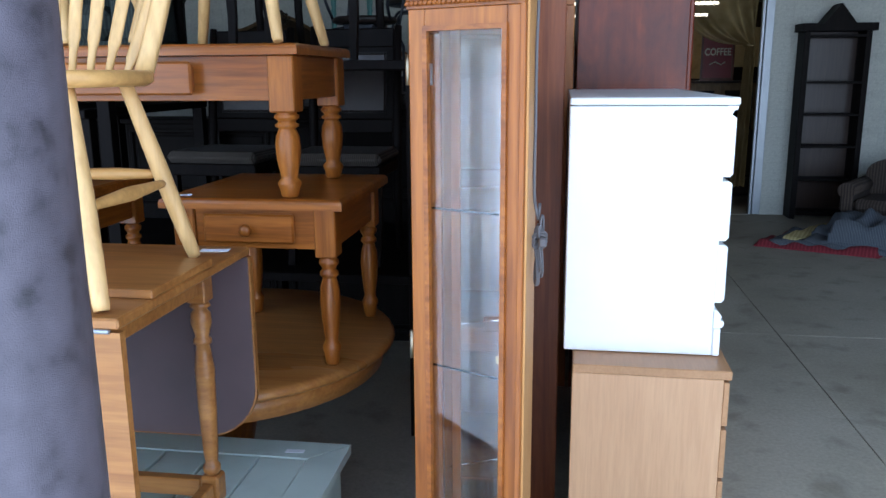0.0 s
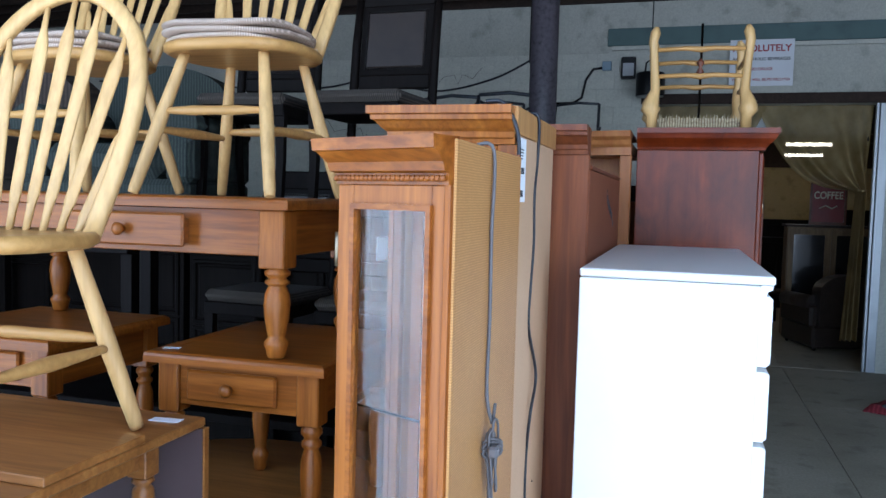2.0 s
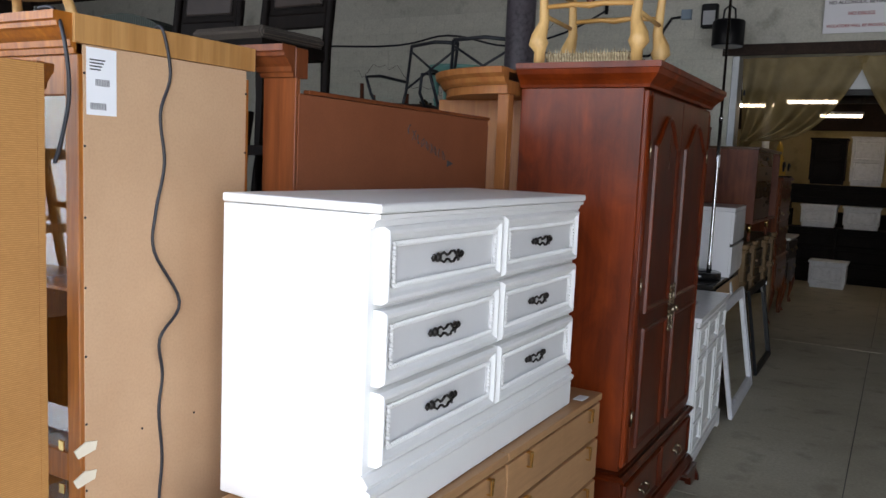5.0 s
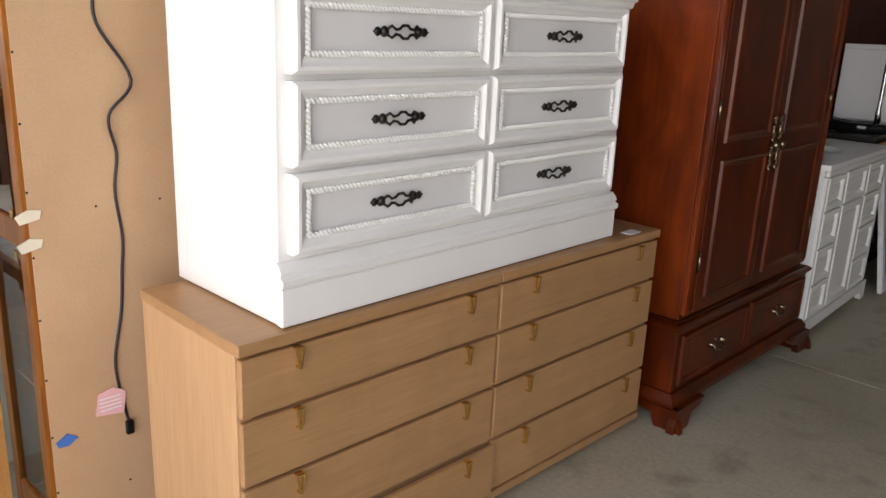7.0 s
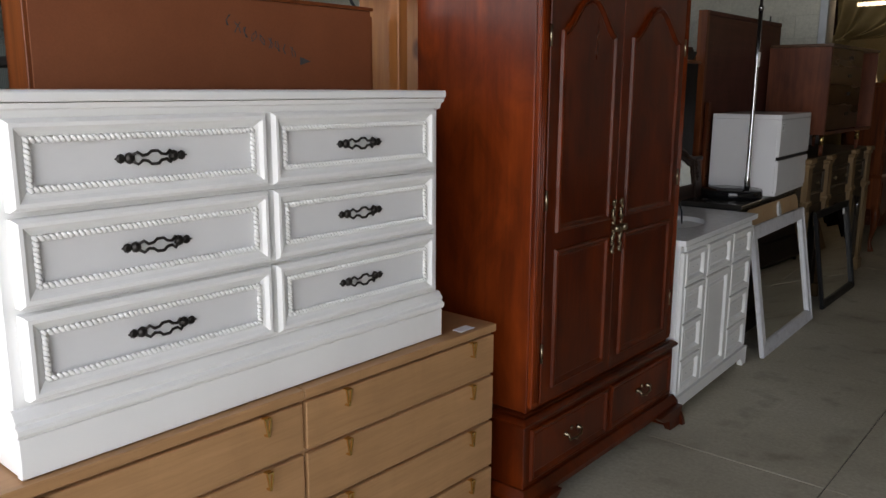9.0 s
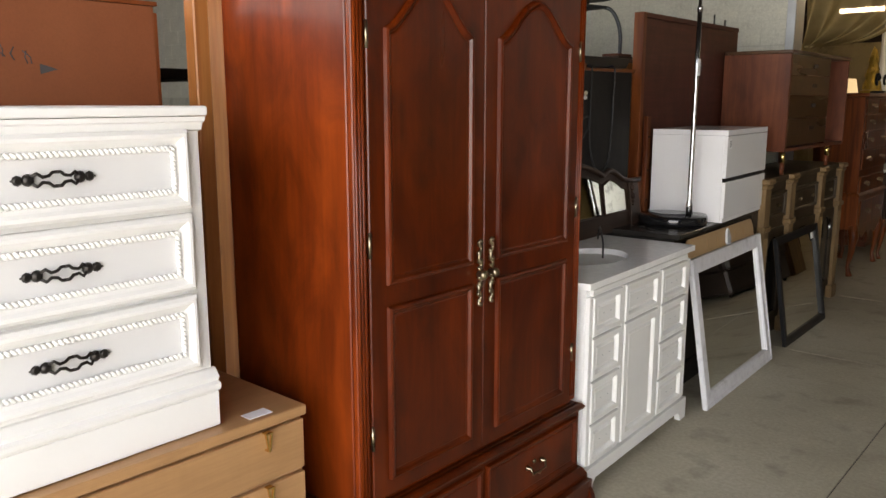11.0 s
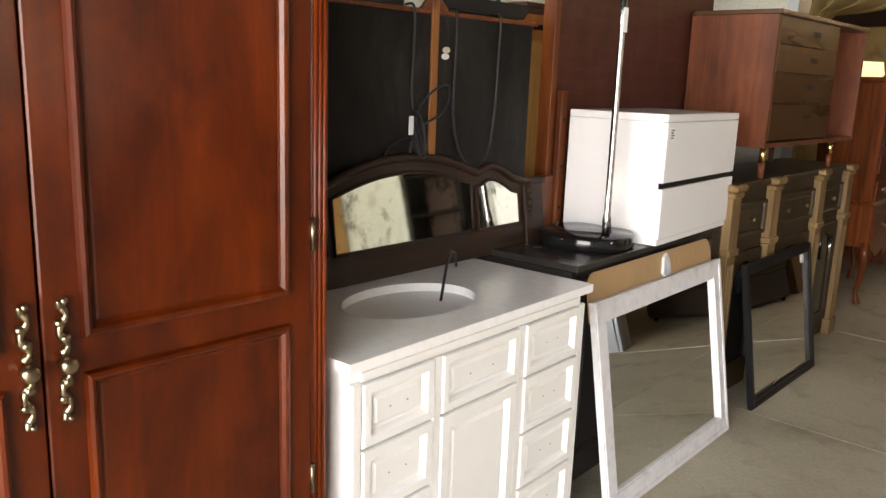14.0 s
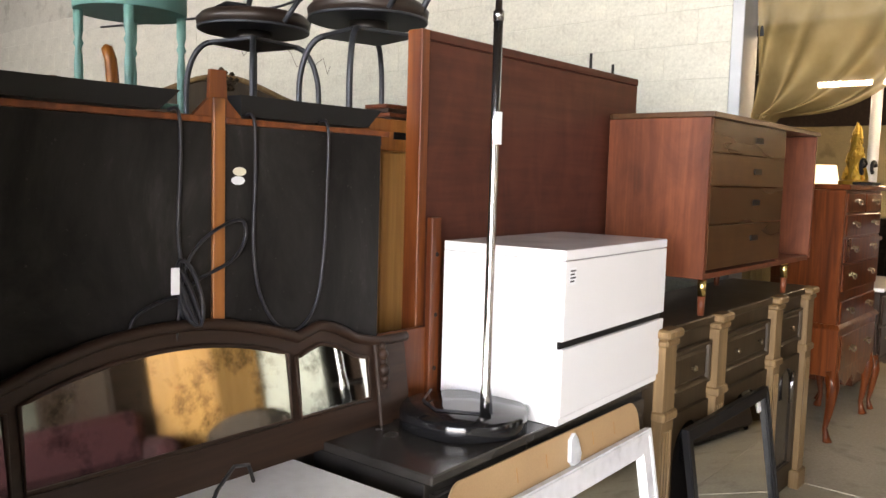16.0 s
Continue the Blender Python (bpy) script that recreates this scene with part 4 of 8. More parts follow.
def board_back_cabinet(name, label, xb, xf, y0, y1, z, wood_mat, back_mat, crown=CROWN, crown_h=0.085, wide=0.03, glazed=False, rail=0.72):
    """A tall cabinet whose board back faces the aisle (+x) and whose side faces the shed front."""
    c = thing(name, label, "cabinet")
    bm = nb()
    if glazed:
        for x0, x1 in ((xf - 0.045, xf), (xb, xb + 0.045)):
            box(bm, x0, x1, y0, y0 + 0.02, 0, z - crown_h, 0.002)
        for z0, z1 in ((0.0, 0.13), (0.855, 0.925), (z - crown_h - 0.09, z - crown_h)):
            box(bm, xb + 0.045, xf - 0.045, y0 + 0.001, y0 + 0.019, z0, z1, 0.003)
        part("side", bm, wood_mat, c, "glazed oak side frame")
        for z0, z1 in ((0.125, 0.86), (0.92, z - crown_h - 0.085)):
            bm = nb()
            box(bm, xb + 0.04, xf - 0.04, y0 + 0.009, y0 + 0.012, z0, z1, 0)
            part("pane", bm, M_glass, c, "clear glass pane").visible_shadow = False
        for zz in (0.835, 0.94):
            bm = nb()
            box(bm, xf - 0.075, xf - 0.055, y0 - 0.004, y0 + 0.0005, zz - 0.012, zz + 0.012, 0.001)
            part("catch", bm, M_brass, c, "small brass glass catch")
        for zz in (0.45, 0.89, 1.3):
            bm = nb()
            box(bm, xb + 0.03, xf - 0.03, y0 + 0.03, y1 - 0.03, zz, zz + 0.008, 0)
            part("shelf", bm, wood_mat, c)
        bm = nb()
        box(bm, xf - 0.012, xf - 0.006, y0 + 0.022, y1 - 0.022, 0.07, z - crown_h - 0.04, 0)
        part("mirror_back", bm, M_mirror, c, "mirrored inside back")
    else:
        box(bm, xb, xf, y0, y0 + 0.02, 0, z - crown_h, 0.002)
        part("side", bm, wood_mat, c)
    bm = nb()
    box(bm, xb, xf, y1 - 0.02, y1, 0, z - crown_h - (0.0 if glazed else 0.06), 0.002)
    part("side", bm, wood_mat, c)
    for z0, z1 in ((z - crown_h - (0.03 if glazed else 0.11), z - crown_h - (0.0 if glazed else 0.08)), (0.0, 0.068)):
        bm = nb()
        box(bm, xb, xf + (0.001 if z0 == 0 else -0.004), y0 + 0.021, y1 - 0.021, z0, z1, 0.002)
        part("deck", bm, M_oak_y if glazed else wood_mat, c)
    bm = nb()
    box(bm, xf - 0.0035, xf + 0.002, y0 + 0.012, y1 - 0.012, 0.07, z - crown_h * (rail + 0.02), 0.001)
    part("back_board", bm, back_mat, c)
    bm = nb()
    box(bm, xb, xb + 0.02, y0 + 0.021, y1 - 0.021, 0.08, z - crown_h - 0.03, 0.002)
    part("front", bm, wood_mat, c)
    bm = nb()
    end = y1 if glazed else y0 + 0.10
    sweep(bm, [(xb, end, z - crown_h), (xb, y0, z - crown_h), (xf - 0.004, y0, z - crown_h)][::-1], [(-o * wide / 0.03, u) for o, u in crown])
    if not glazed:
        box(bm, xb + 0.001, xf - 0.003, y0 + 0.001, y0 + 0.055, z - crown_h, z - 0.002, 0.002)
    part("cornice", bm, wood_mat, c)
    bm = nb()
    low = 0.0 if glazed else 0.14
    box(bm, xb + 0.001, xf - 0.021, y0 + (0.001 if glazed else 0.056), y1, z - 0.02 - low, z - 0.002 - low, 0.001)
    part("top", bm, wood_mat, c)
    bm = nb()
    box(bm, xf - 0.02, xf + 0.004, y0 + (-0.01 if glazed else 0.056), y1 + (0.02 if glazed else 0.0), z - crown_h * rail, z + 0.001 if glazed else z - crown_h * rail + 0.012, 0.001)
    part("back_rail", bm, M_pine_light if glazed else wood_mat, c, "raw pale edge" if glazed else "")
    return c


white_dresser()
blond_dresser()
armoire()
curio_glass()
c2 = board_back_cabinet("display_cabinet", "oak display cabinet with a pale hardboard back", -0.93, -0.636, -0.187, 0.342, 1.925, M_oak, M_hard_pale, glazed=True)
c3 = board_back_cabinet("pine_cabinet", "knotty red pine cabinet with a brown hardboard back", -0.66, -0.54, 0.425, 1.625, 1.94, M_pine_red, M_hard_red, rail=1.50)


# ---- stack of tables and chairs by the front post ----
def turned_leg(h, block, r, bulge=True, sq=0.034):
    """A table leg: square block on top, turned below; height h, standing on z 0."""
    bm = nb()
    box(bm, -sq, sq, -sq, sq, h - block, h, 0.004)
    t = h - block
    prof = [(r * 0.62, 0), (r * 0.75, t * 0.02), (r * 0.85, t * 0.10), (r * 1.0, t * 0.15), (r * 0.98, t * 0.18), (r * 0.68, t * 0.23), (r * 0.72, t * 0.26), (r * 0.98, t * 0.45),
            (r * 1.06, t * 0.60), (r * 0.98, t * 0.72), (r * 0.72, t * 0.80), (r * 0.70, t * 0.81), (r * 0.98, t * 0.83), (r * 0.98, t * 0.86), (r * 0.72, t * 0.88), (r * 0.74, t * 0.90),
            (r * 1.02, t * 0.93), (r * 1.02, t * 0.965), (r * 0.8, t * 0.985), (r * 0.9, t * 1.003)]
    lathe(bm, prof, seg=20)
    return bm


def side_table(label, x0, x1, y0, y1, z0, z1, mats, apron, block, r, drawer, over=0.03, sq=0.034, group=""):
    m_top, m_leg, m_x = mats
    t = thing("side_table", label, "table", pose(0, 0, 0), group)
    bm = nb()
    prof = [(0, 0), (0.0, 0.018), (-0.003, 0.026), (-0.012, 0.032), (-0.05, 0.032), (-0.05, 0)]
    sweep(bm, [(x0, y1, z1 - 0.032), (x0, y0, z1 - 0.032), (x1, y0, z1 - 0.032), (x1, y1, z1 - 0.032)], prof, True)
    box(bm, x0 + 0.045, x1 - 0.045, y0 + 0.045, y1 - 0.045, z1 - 0.031, z1 - 0.0005, 0)
    part("tabletop", bm, m_top, t)
    h = z1 - 0.033 - z0
    first = None
    for x in (x0 + over + sq, x1 - over - sq):
        for y in (y0 + over + sq, y1 - over - sq):
            if first is None:
                first = part("leg", turned_leg(h, block, r, sq=sq), m_leg, t)
                lg = first
            else:
                lg = new("leg", first.data)
                lg.parent = t
            lg.location = (x, y, z0)
    a0, a1, b0, b1 = x0 + over + 2 * sq, x1 - over - 2 * sq, y0 + over + 0.012, y1 - over - 0.012
    zt = z1 - 0.034
    for y, s in ((b0, 1), (b1, -1)):
        bm = nb()
        box(bm, a0 + 0.001, a1 - 0.001, y, y + s * 0.02, zt - apron, zt, 0.002)
        part("apron", bm, m_x, t)
    for x in (x0 + over + 0.012, x1 - over - 0.032):
        bm = nb()
        box(bm, x, x + 0.02, b0 + 0.058, b1 - 0.058, zt - apron, zt, 0.002)
        part("apron", bm, M_oak_y, t)
    if drawer:
        d0, d1, out = drawer
        bm = nb()
        box(bm, d0, d1, b0 - 0.018 - out, b0 - 0.002 - out, zt - apron + 0.018, zt - 0.016, 0.006)
        if out > 0.01:
            box(bm, d0 + 0.03, d1 - 0.012, b0 - 0.003 - out, b0 + 0.1, zt - apron + 0.03, zt - 0.03, 0.001)
        dr = part("drawer", bm, m_x, t)
        bm = nb()
        lathe(bm, [(0.009, 0), (0.008, 0.01), (0.018, 0.018), (0.019, 0.026), (0.012, 0.033), (0.003, 0.035)], seg=16, m=pose((d0 + d1) / 2, b0 - 0.018 - out, zt - apron / 2) @ pose(0, 0, 0, 90))
        part("knob", bm, M_oak, dr, "round turned wooden knob")
    return t


def small_label(x, y, z, rz, parent, w=0.05, d=0.025):
    bm = nb()
    box(bm, -w / 2, w / 2, -d / 2, d / 2, 0, 0.0012, 0)
    ob = part("price_label", bm, M_label, parent, "small white price label")
    ob.matrix_basis = pose(x, y, z, 0, 0, rz)


OAKS = (M_oak_x, M_oak, M_oak_x)
t2 = side_table("honey oak end table with one drawer, standing on a round table", -1.765, -1.185, -0.015, 0.63, 0.713, 1.247, OAKS, 0.125, 0.15, 0.030, (-1.635, -1.345, 0.0))
small_label(-1.71, 0.05, 1.2475, 20, t2)
t1 = side_table("honey oak coffee table with an open drawer, stacked on end tables", -2.60, -1.30, -0.018, 0.575, 1.2485, 1.702, OAKS, 0.13, 0.165, 0.036, (-2.02, -1.62, 0.03), 0.02, 0.04)
t3 = side_table("honey oak end table under the stacked coffee table", -2.70, -2.10, -0.02, 0.585, 0.713, 1.247, OAKS, 0.125, 0.15, 0.030, (-2.56, -2.24, 0.0))
small_label(-2.2, 0.03, 1.2475, -10, t3)


def round_table():
    t = thing("round_table", "round light oak pedestal table under stacked end tables", "table", pose(-1.73, 0.31, 0))
    bm = nb()
    lathe(bm, [(0.54, 0.672), (0.598, 0.674), (0.612, 0.682), (0.616, 0.692), (0.610, 0.704), (0.598, 0.712), (0.3, 0.7125), (0.002, 0.7125)], seg=72)
    part("tabletop", bm, M_oak_top, t)
    bm = nb()
    lathe(bm, [(0.545, 0.602), (0.57, 0.604), (0.572, 0.674), (0.5, 0.674)], seg=72)
    part("apron", bm, M_oak_top, t)
    bm = nb()
    lathe(bm, [(0.09, 0.1), (0.11, 0.16), (0.07, 0.22), (0.10, 0.36), (0.11, 0.45), (0.06, 0.55), (0.12, 0.604)], seg=20)
    part("pedestal", bm, M_oak, t)
    for k in range(4):
        a = math.radians(45 + 90 * k)
        bm = nb()
        tube(bm, [(0.06 * math.cos(a), 0.06 * math.sin(a), 0.22), (0.2 * math.cos(a), 0.2 * math.sin(a), 0.18), (0.38 * math.cos(a), 0.38 * math.sin(a), 0.075)], [0.04, 0.035, 0.028], 10)
        ft = part("foot", bm, M_oak, t)
        bm = nb()
        lathe(bm, [(0.012, 0), (0.026, 0.008), (0.026, 0.045), (0.012, 0.05)], x=0.37 * math.cos(a), y=0.37 * math.sin(a), seg=12)
        part("castor", bm, M_black, ft, "black castor")
    return t


round_table()
bm = nb()
low = thing("low_table", "plain dark low table bearing an end table", "table", pose(-2.75, 0.28, 0))
box(bm, -0.38, 0.36, -0.35, 0.35, 0.675, 0.7125, 0.004)
part("tabletop", bm, M_shaded_wood, low)
for x in (-0.33, 0.30):
    for y in (-0.3, 0.3):
        bm = nb()
        box(bm, x - 0.03, x + 0.03, y - 0.03, y + 0.03, 0, 0.675, 0.003)
        part("leg", bm, M_shaded_wood, low)


def mint_chest():
    c = thing("mint_chest", "pale mint painted plank-top chest with mitred frame", "chest")
    X0, X1, Y0, Y1, Z = -2.35, -1.195, -1.05, 0.04, 0.44
    for z0, z1, k in ((0.0, Z - 0.03, 0.03),):
        bm = nb()
        box(bm, X0 + k, X1 - k, Y0 + k, Y1 - k, z0, z1, 0.004)
        part("body", bm, M_mint, c)
    f = 0.11
    sides = [[(X0, Y0), (X1, Y0), (X1 - f, Y0 + f), (X0 + f, Y0 + f)], [(X1, Y0), (X1, Y1), (X1 - f, Y1 - f), (X1 - f, Y0 + f)],
             [(X1, Y1), (X0, Y1), (X0 + f, Y1 - f), (X1 - f, Y1 - f)], [(X0, Y1), (X0, Y0), (X0 + f, Y0 + f), (X0 + f, Y1 - f)]]
    for s in sides:
        bm = nb()
        cx, cy = sum(p[0] for p in s) / 4, sum(p[1] for p in s) / 4
        prism(bm, [(cx + (x - cx) * 0.998, cy + (y - cy) * 0.992) for x, y in s], pose(0, 0, Z - 0.03), 0.03)
        part("frame_board", bm, M_mint, c)
    n = 6
    for k in range(n):
        w = (X1 - X0 - 2 * f) / n
        bm = nb()
        box(bm, X0 + f + k * w + 0.003, X0 + f + (k + 1) * w - 0.003, Y0 + f + 0.002, Y1 - f - 0.002, Z - 0.03, Z - 0.003, 0.003)
        part("plank", bm, M_mint, c)
    small_label(-1.36, -0.03, Z + 0.0005, 3, c, 0.06, 0.022)
    return c


mint_chest()


def drop_leaf_table():
    t = thing("drop_leaf_table", "oak drop-leaf table with both leaves hanging, on a mint chest", "table")
    X0, X1, Y0, Y1, Z, F = -2.25, -1.353, -0.965, -0.318, 1.17, 0.4405
    bm = nb()
    box(bm, X0, X1, Y0, Y1, Z - 0.022, Z, 0.004)
    part("tabletop", bm, M_drop, t)

    def leaf(y, mat_out, lab, depth, under):
        w, r = X1 - X0, 0.16
        pts = [(0, 0), (w, 0)]
        for k in range(9):
            a = math.radians(90 * k / 8)
            pts.append((w - r + r * math.cos(a), -depth + r - r * math.sin(a)))
        for k in range(9):
            a = math.radians(90 + 90 * k / 8)
            pts.append((r + r * math.cos(a), -depth + r - r * math.sin(a)))
        bm = nb()
        prism(bm, pts, xz(y) @ pose(X0, Z - 0.028, 0), 0.018)
        return part("leaf", bm, mat_out, t, lab)
    lf = leaf(Y0 + 0.022, M_drop, "hanging oak leaf", 0.52, False)
    lf2 = leaf(Y1 + 0.012, M_drop, "hanging leaf with a dark underside", 0.52, True)
    w = X1 - X0
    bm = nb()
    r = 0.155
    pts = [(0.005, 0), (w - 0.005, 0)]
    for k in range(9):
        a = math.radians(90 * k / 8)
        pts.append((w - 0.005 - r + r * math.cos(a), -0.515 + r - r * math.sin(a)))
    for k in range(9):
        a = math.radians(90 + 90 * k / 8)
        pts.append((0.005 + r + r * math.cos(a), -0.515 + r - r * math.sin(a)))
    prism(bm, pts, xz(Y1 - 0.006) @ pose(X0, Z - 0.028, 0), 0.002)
    part("underside", bm, M_leaf_dark, lf2, "dark underside of the leaf")
    bm = nb()
    tube(bm, [(X1 - 0.35, Y0 + 0.003, Z - 0.026), (X1 - 0.02, Y0 + 0.003, Z - 0.026)], 0.005, 8)
    part("hinge", bm, M_galv, t, "steel piano hinge")
    for y in (Y0 + 0.07, Y1 - 0.09):
        bm = nb()
        box(bm, X0 + 0.14, X1 - 0.14, y, y + 0.02, Z - 0.10, Z - 0.023, 0.002)
        part("apron", bm, M_drop, t)
    for x in (X0 + 0.09, X1 - 0.11):
        bm = nb()
        box(bm, x, x + 0.02, Y0 + 0.13, Y1 - 0.13, Z - 0.10, Z - 0.023, 0.002)
        part("apron", bm, M_drop, t)
    h = Z - 0.023 - F
    first = None
    for x, sx in ((X0 + 0.1, -1), (X1 - 0.1, 1)):
        for y, sy in ((Y0 + 0.115, -1), (Y1 - 0.105, 1)):
            if first is None:
                bm = nb()
                box(bm, -0.026, 0.026, -0.026, 0.026, h - 0.10, h, 0.003)
                lathe(bm, [(0.015, 0.0), (0.021, 0.012), (0.017, 0.03), (0.023, 0.046)], seg=16)
                box(bm, -0.026, 0.026, -0.026, 0.026, 0.045, 0.125, 0.006)
                lathe(bm, [(0.014, 0.123), (0.023, 0.135), (0.023, 0.15), (0.016, 0.16), (0.019, 0.18), (0.024, 0.32), (0.0245, 0.40), (0.026, 0.405), (0.0245, 0.41), (0.026, 0.42), (0.020, 0.47),
                           (0.017, 0.49), (0.024, 0.495), (0.024, 0.505), (0.017, 0.512), (0.027, 0.55), (0.025, 0.575), (0.016, h - 0.12), (0.027, h - 0.112), (0.02, h - 0.098)], seg=18)
                first = part("leg", bm, M_drop, t)
                lg = first
            else:
                lg = new("leg", first.data)
                lg.parent = t
            lg.location = (x, y, F)
    bm = nb()
    box(bm, X0 + 0.13, X1 - 0.13, Y1 - 0.12, Y1 - 0.09, F + 0.06, F + 0.11, 0.003)
    part("stretcher", bm, M_drop, t)
    for x in (X0 + 0.1, X1 - 0.1):
        bm = nb()
        box(bm, x - 0.015, x + 0.015, Y0 + 0.145, Y1 - 0.135, F + 0.06, F + 0.11, 0.003)
        part("stretcher", bm, M_drop, t)
    small_label(X1 - 0.07, Y1 - 0.06, Z + 0.0005, 5, t, 0.075, 0.03)
    return t


drop_leaf_table()
bm = nb()
lf = thing("table_leaf", "loose oak table leaf lying on the drop-leaf table", "table leaf")
box(bm, -2.15, -1.354, -0.832, -0.545, 1.1712, 1.190, 0.002)
part("board", bm, M_drop, lf)


def windsor_chair(m, label, cushion=False):
    """A bow-back Windsor chair facing -y, its seat 0.44 high."""
    c = thing("windsor_chair", label, "chair", m, "windsor chairs on the stacked tables")
    # seat
    bm = nb()
    n = 40
    loops = []
    for k, z in ((0.93, 0.418), (1.0, 0.428), (1.0, 0.444), (0.96, 0.452), (0.5, 0.446)):
        ring = []
        for i in range(n):
            a = 2 * math.pi * i / n
            x, y = math.cos(a), math.sin(a)
            px = 0.228 * (abs(x) ** 0.62) * (1 if x >= 0 else -1) * (1 - 0.10 * max(0, y))
            py = 0.205 * (abs(y) ** 0.75) * (1 if y >= 0 else -1)
            ring.append(bm.verts.new((px * k, py * k, z)))
        loops.append(ring)
    for a, b in zip(loops, loops[1:]):
        for i in range(n):
            bm.faces.new((a[i], a[(i + 1) % n], b[(i + 1) % n], b[i])).smooth = True
    bm.faces.new(loops[0][::-1])
    bm.faces.new(loops[-1])
    part("seat", bm, M_windsor_x, c)
    # legs
    tops = {}
    for sx in (-1, 1):
        for sy in (-1, 1):
            a, b = Vector((sx * 0.13, sy * 0.125, 0.424)), Vector((sx * 0.222, sy * (0.245 if sy < 0 else 0.222), 0.003))
            tops[sx, sy] = (a, b)
            bm = nb()
            pts = [a.lerp(b, u) for u in (0, 0.1, 0.3, 0.5, 0.75, 0.97, 1)]
            tube(bm, pts, [0.0155, 0.0165, 0.0185, 0.0205, 0.019, 0.0165, 0.0145], 14)
            part("leg", bm, M_windsor, c)
    for sx in (-1, 1):
        a = tops[sx, -1][0].lerp(tops[sx, -1][1], 0.55)
        b = tops[sx, 1][0].lerp(tops[sx, 1][1], 0.55)
        bm = nb()
        tube(bm, [a.lerp(b, u) for u in (0, 0.15, 0.4, 0.5, 0.6, 0.85, 1)], [0.009, 0.011, 0.015, 0.0165, 0.015, 0.011, 0.009], 10)
        part("stretcher", bm, M_windsor_x, c)
    for sy, u0 in ((-1, 0.42), (1, 0.5)):
        a = tops[-1, sy][0].lerp(tops[-1, sy][1], u0)
        b = tops[1, sy][0].lerp(tops[1, sy][1], u0)
        bm = nb()
        tube(bm, [a.lerp(b, u) for u in (0, 0.15, 0.3, 0.5, 0.7, 0.85, 1)], [0.009, 0.012, 0.015, 0.0135, 0.015, 0.012, 0.009], 10)
        part("stretcher", bm, M_windsor_x, c)
    # bow
    lean = 0.33

    def bow(u):
        a = math.pi * u
        x = -math.cos(a)
        s = math.sin(a)
        w = 0.172 + 0.105 * min(1, s * 1.35) ** 0.9
        z = 0.435 + 0.57 * s ** 0.85
        return Vector((x * w * (1.0 if s < 0.6 else 1.0), 0.125 + lean * (z - 0.435), z))
    N = 36
    pts = [bow(i / N) for i in range(N + 1)]
    bm = nb()
    rings = []
    for i, p in enumerate(pts):
        d = (pts[min(i + 1, N)] - pts[max(i - 1, 0)]).normalized()
        back = Vector((0, 1, -lean)).normalized()
        side = d.cross(back).normalized()
        nrm = side.cross(d).normalized()
        ring = []
        for sa, sb in ((-1, -0.6), (-0.6, -1), (0.6, -1), (1, -0.6), (1, 0.6), (0.6, 1), (-0.6, 1), (-1, 0.6)):
            ring.append(bm.verts.new(p + side * (0.0195 * sa) + nrm * (0.0125 * sb)))
        rings.append(ring)
    for a, b in zip(rings, rings[1:]):
        for k in range(8):
            bm.faces.new((a[k], a[(k + 1) % 8], b[(k + 1) % 8], b[k])).smooth = True
    bm.faces.new(rings[0][::-1])
    bm.faces.new(rings[-1])
    part("bow", bm, M_windsor, c)
    # arrow spindles
    for k in range(7):
        s = (k - 3) / 3
        base = Vector((s * 0.125, 0.135, 0.43))
        top_x = s * 0.225
        best = min(pts[4:-4], key=lambda p: abs(p.x - top_x))
        d = best - base
        bm = nb()
        rings = []
        up = d.normalized()
        side = Vector((1, 0, 0))
        side = (side - up * side.dot(up)).normalized()
        nrm = up.cross(side)
        for u, w, th in ((0, 0.0075, 0.0075), (0.12, 0.010, 0.0075), (0.17, 0.0155, 0.0065), (0.40, 0.0165, 0.006), (0.74, 0.0195, 0.006), (0.80, 0.0185, 0.006), (0.87, 0.008, 0.0065), (1, 0.0055, 0.005)):
            p = base + d * u
            rings.append([bm.verts.new(p + side * (w * math.cos(a)) + nrm * (th * math.sin(a))) for a in (2 * math.pi * i / 10 for i in range(10))])
        for a, b in zip(rings, rings[1:]):
            for i in range(10):
                bm.faces.new((a[i], a[(i + 1) % 10], b[(i + 1) % 10], b[i])).smooth = True
        bm.faces.new(rings[0][::-1])
        bm.faces.new(rings[-1])
        part("spindle", bm, M_windsor, c)
    return c


def seat_pad(m, label):
    """A folded stack of woven seat pads."""
    p = thing("seat_pad", label, "cushion", m, "woven seat pads on chairs")
    for k in range(3):
        bm = nb()
        n, rr = 36, []
        for f, z in ((0.9, 0.0), (1.0, 0.004), (1.0, 0.012), (0.92, 0.018), (0.4, 0.021)):
            ring = []
            for i in range(n):
                a = 2 * math.pi * i / n
                x, y = math.cos(a), math.sin(a)
                wob = 1 + 0.03 * math.sin(3 * a + k * 2) + 0.015 * math.sin(7 * a + k)
                ring.append(bm.verts.new((0.2 * abs(x) ** 0.5 * (1 if x >= 0 else -1) * f * wob, 0.18 * abs(y) ** 0.5 * (1 if y >= 0 else -1) * f * wob, z + 0.004 * math.sin(3 * a + k))))
            rr.append(ring)
        for a, b in zip(rr, rr[1:]):
            for i in range(n):
                bm.faces.new((a[i], a[(i + 1) % n], b[(i + 1) % n], b[i])).smooth = True
        bm.faces.new(rr[0][::-1])
        bm.faces.new(rr[-1])
        ob = part("pad", bm, M_cushion, p)
        ob.location = (0.006 * (k - 1), -0.012 * k, 0.020 * k)
    return p


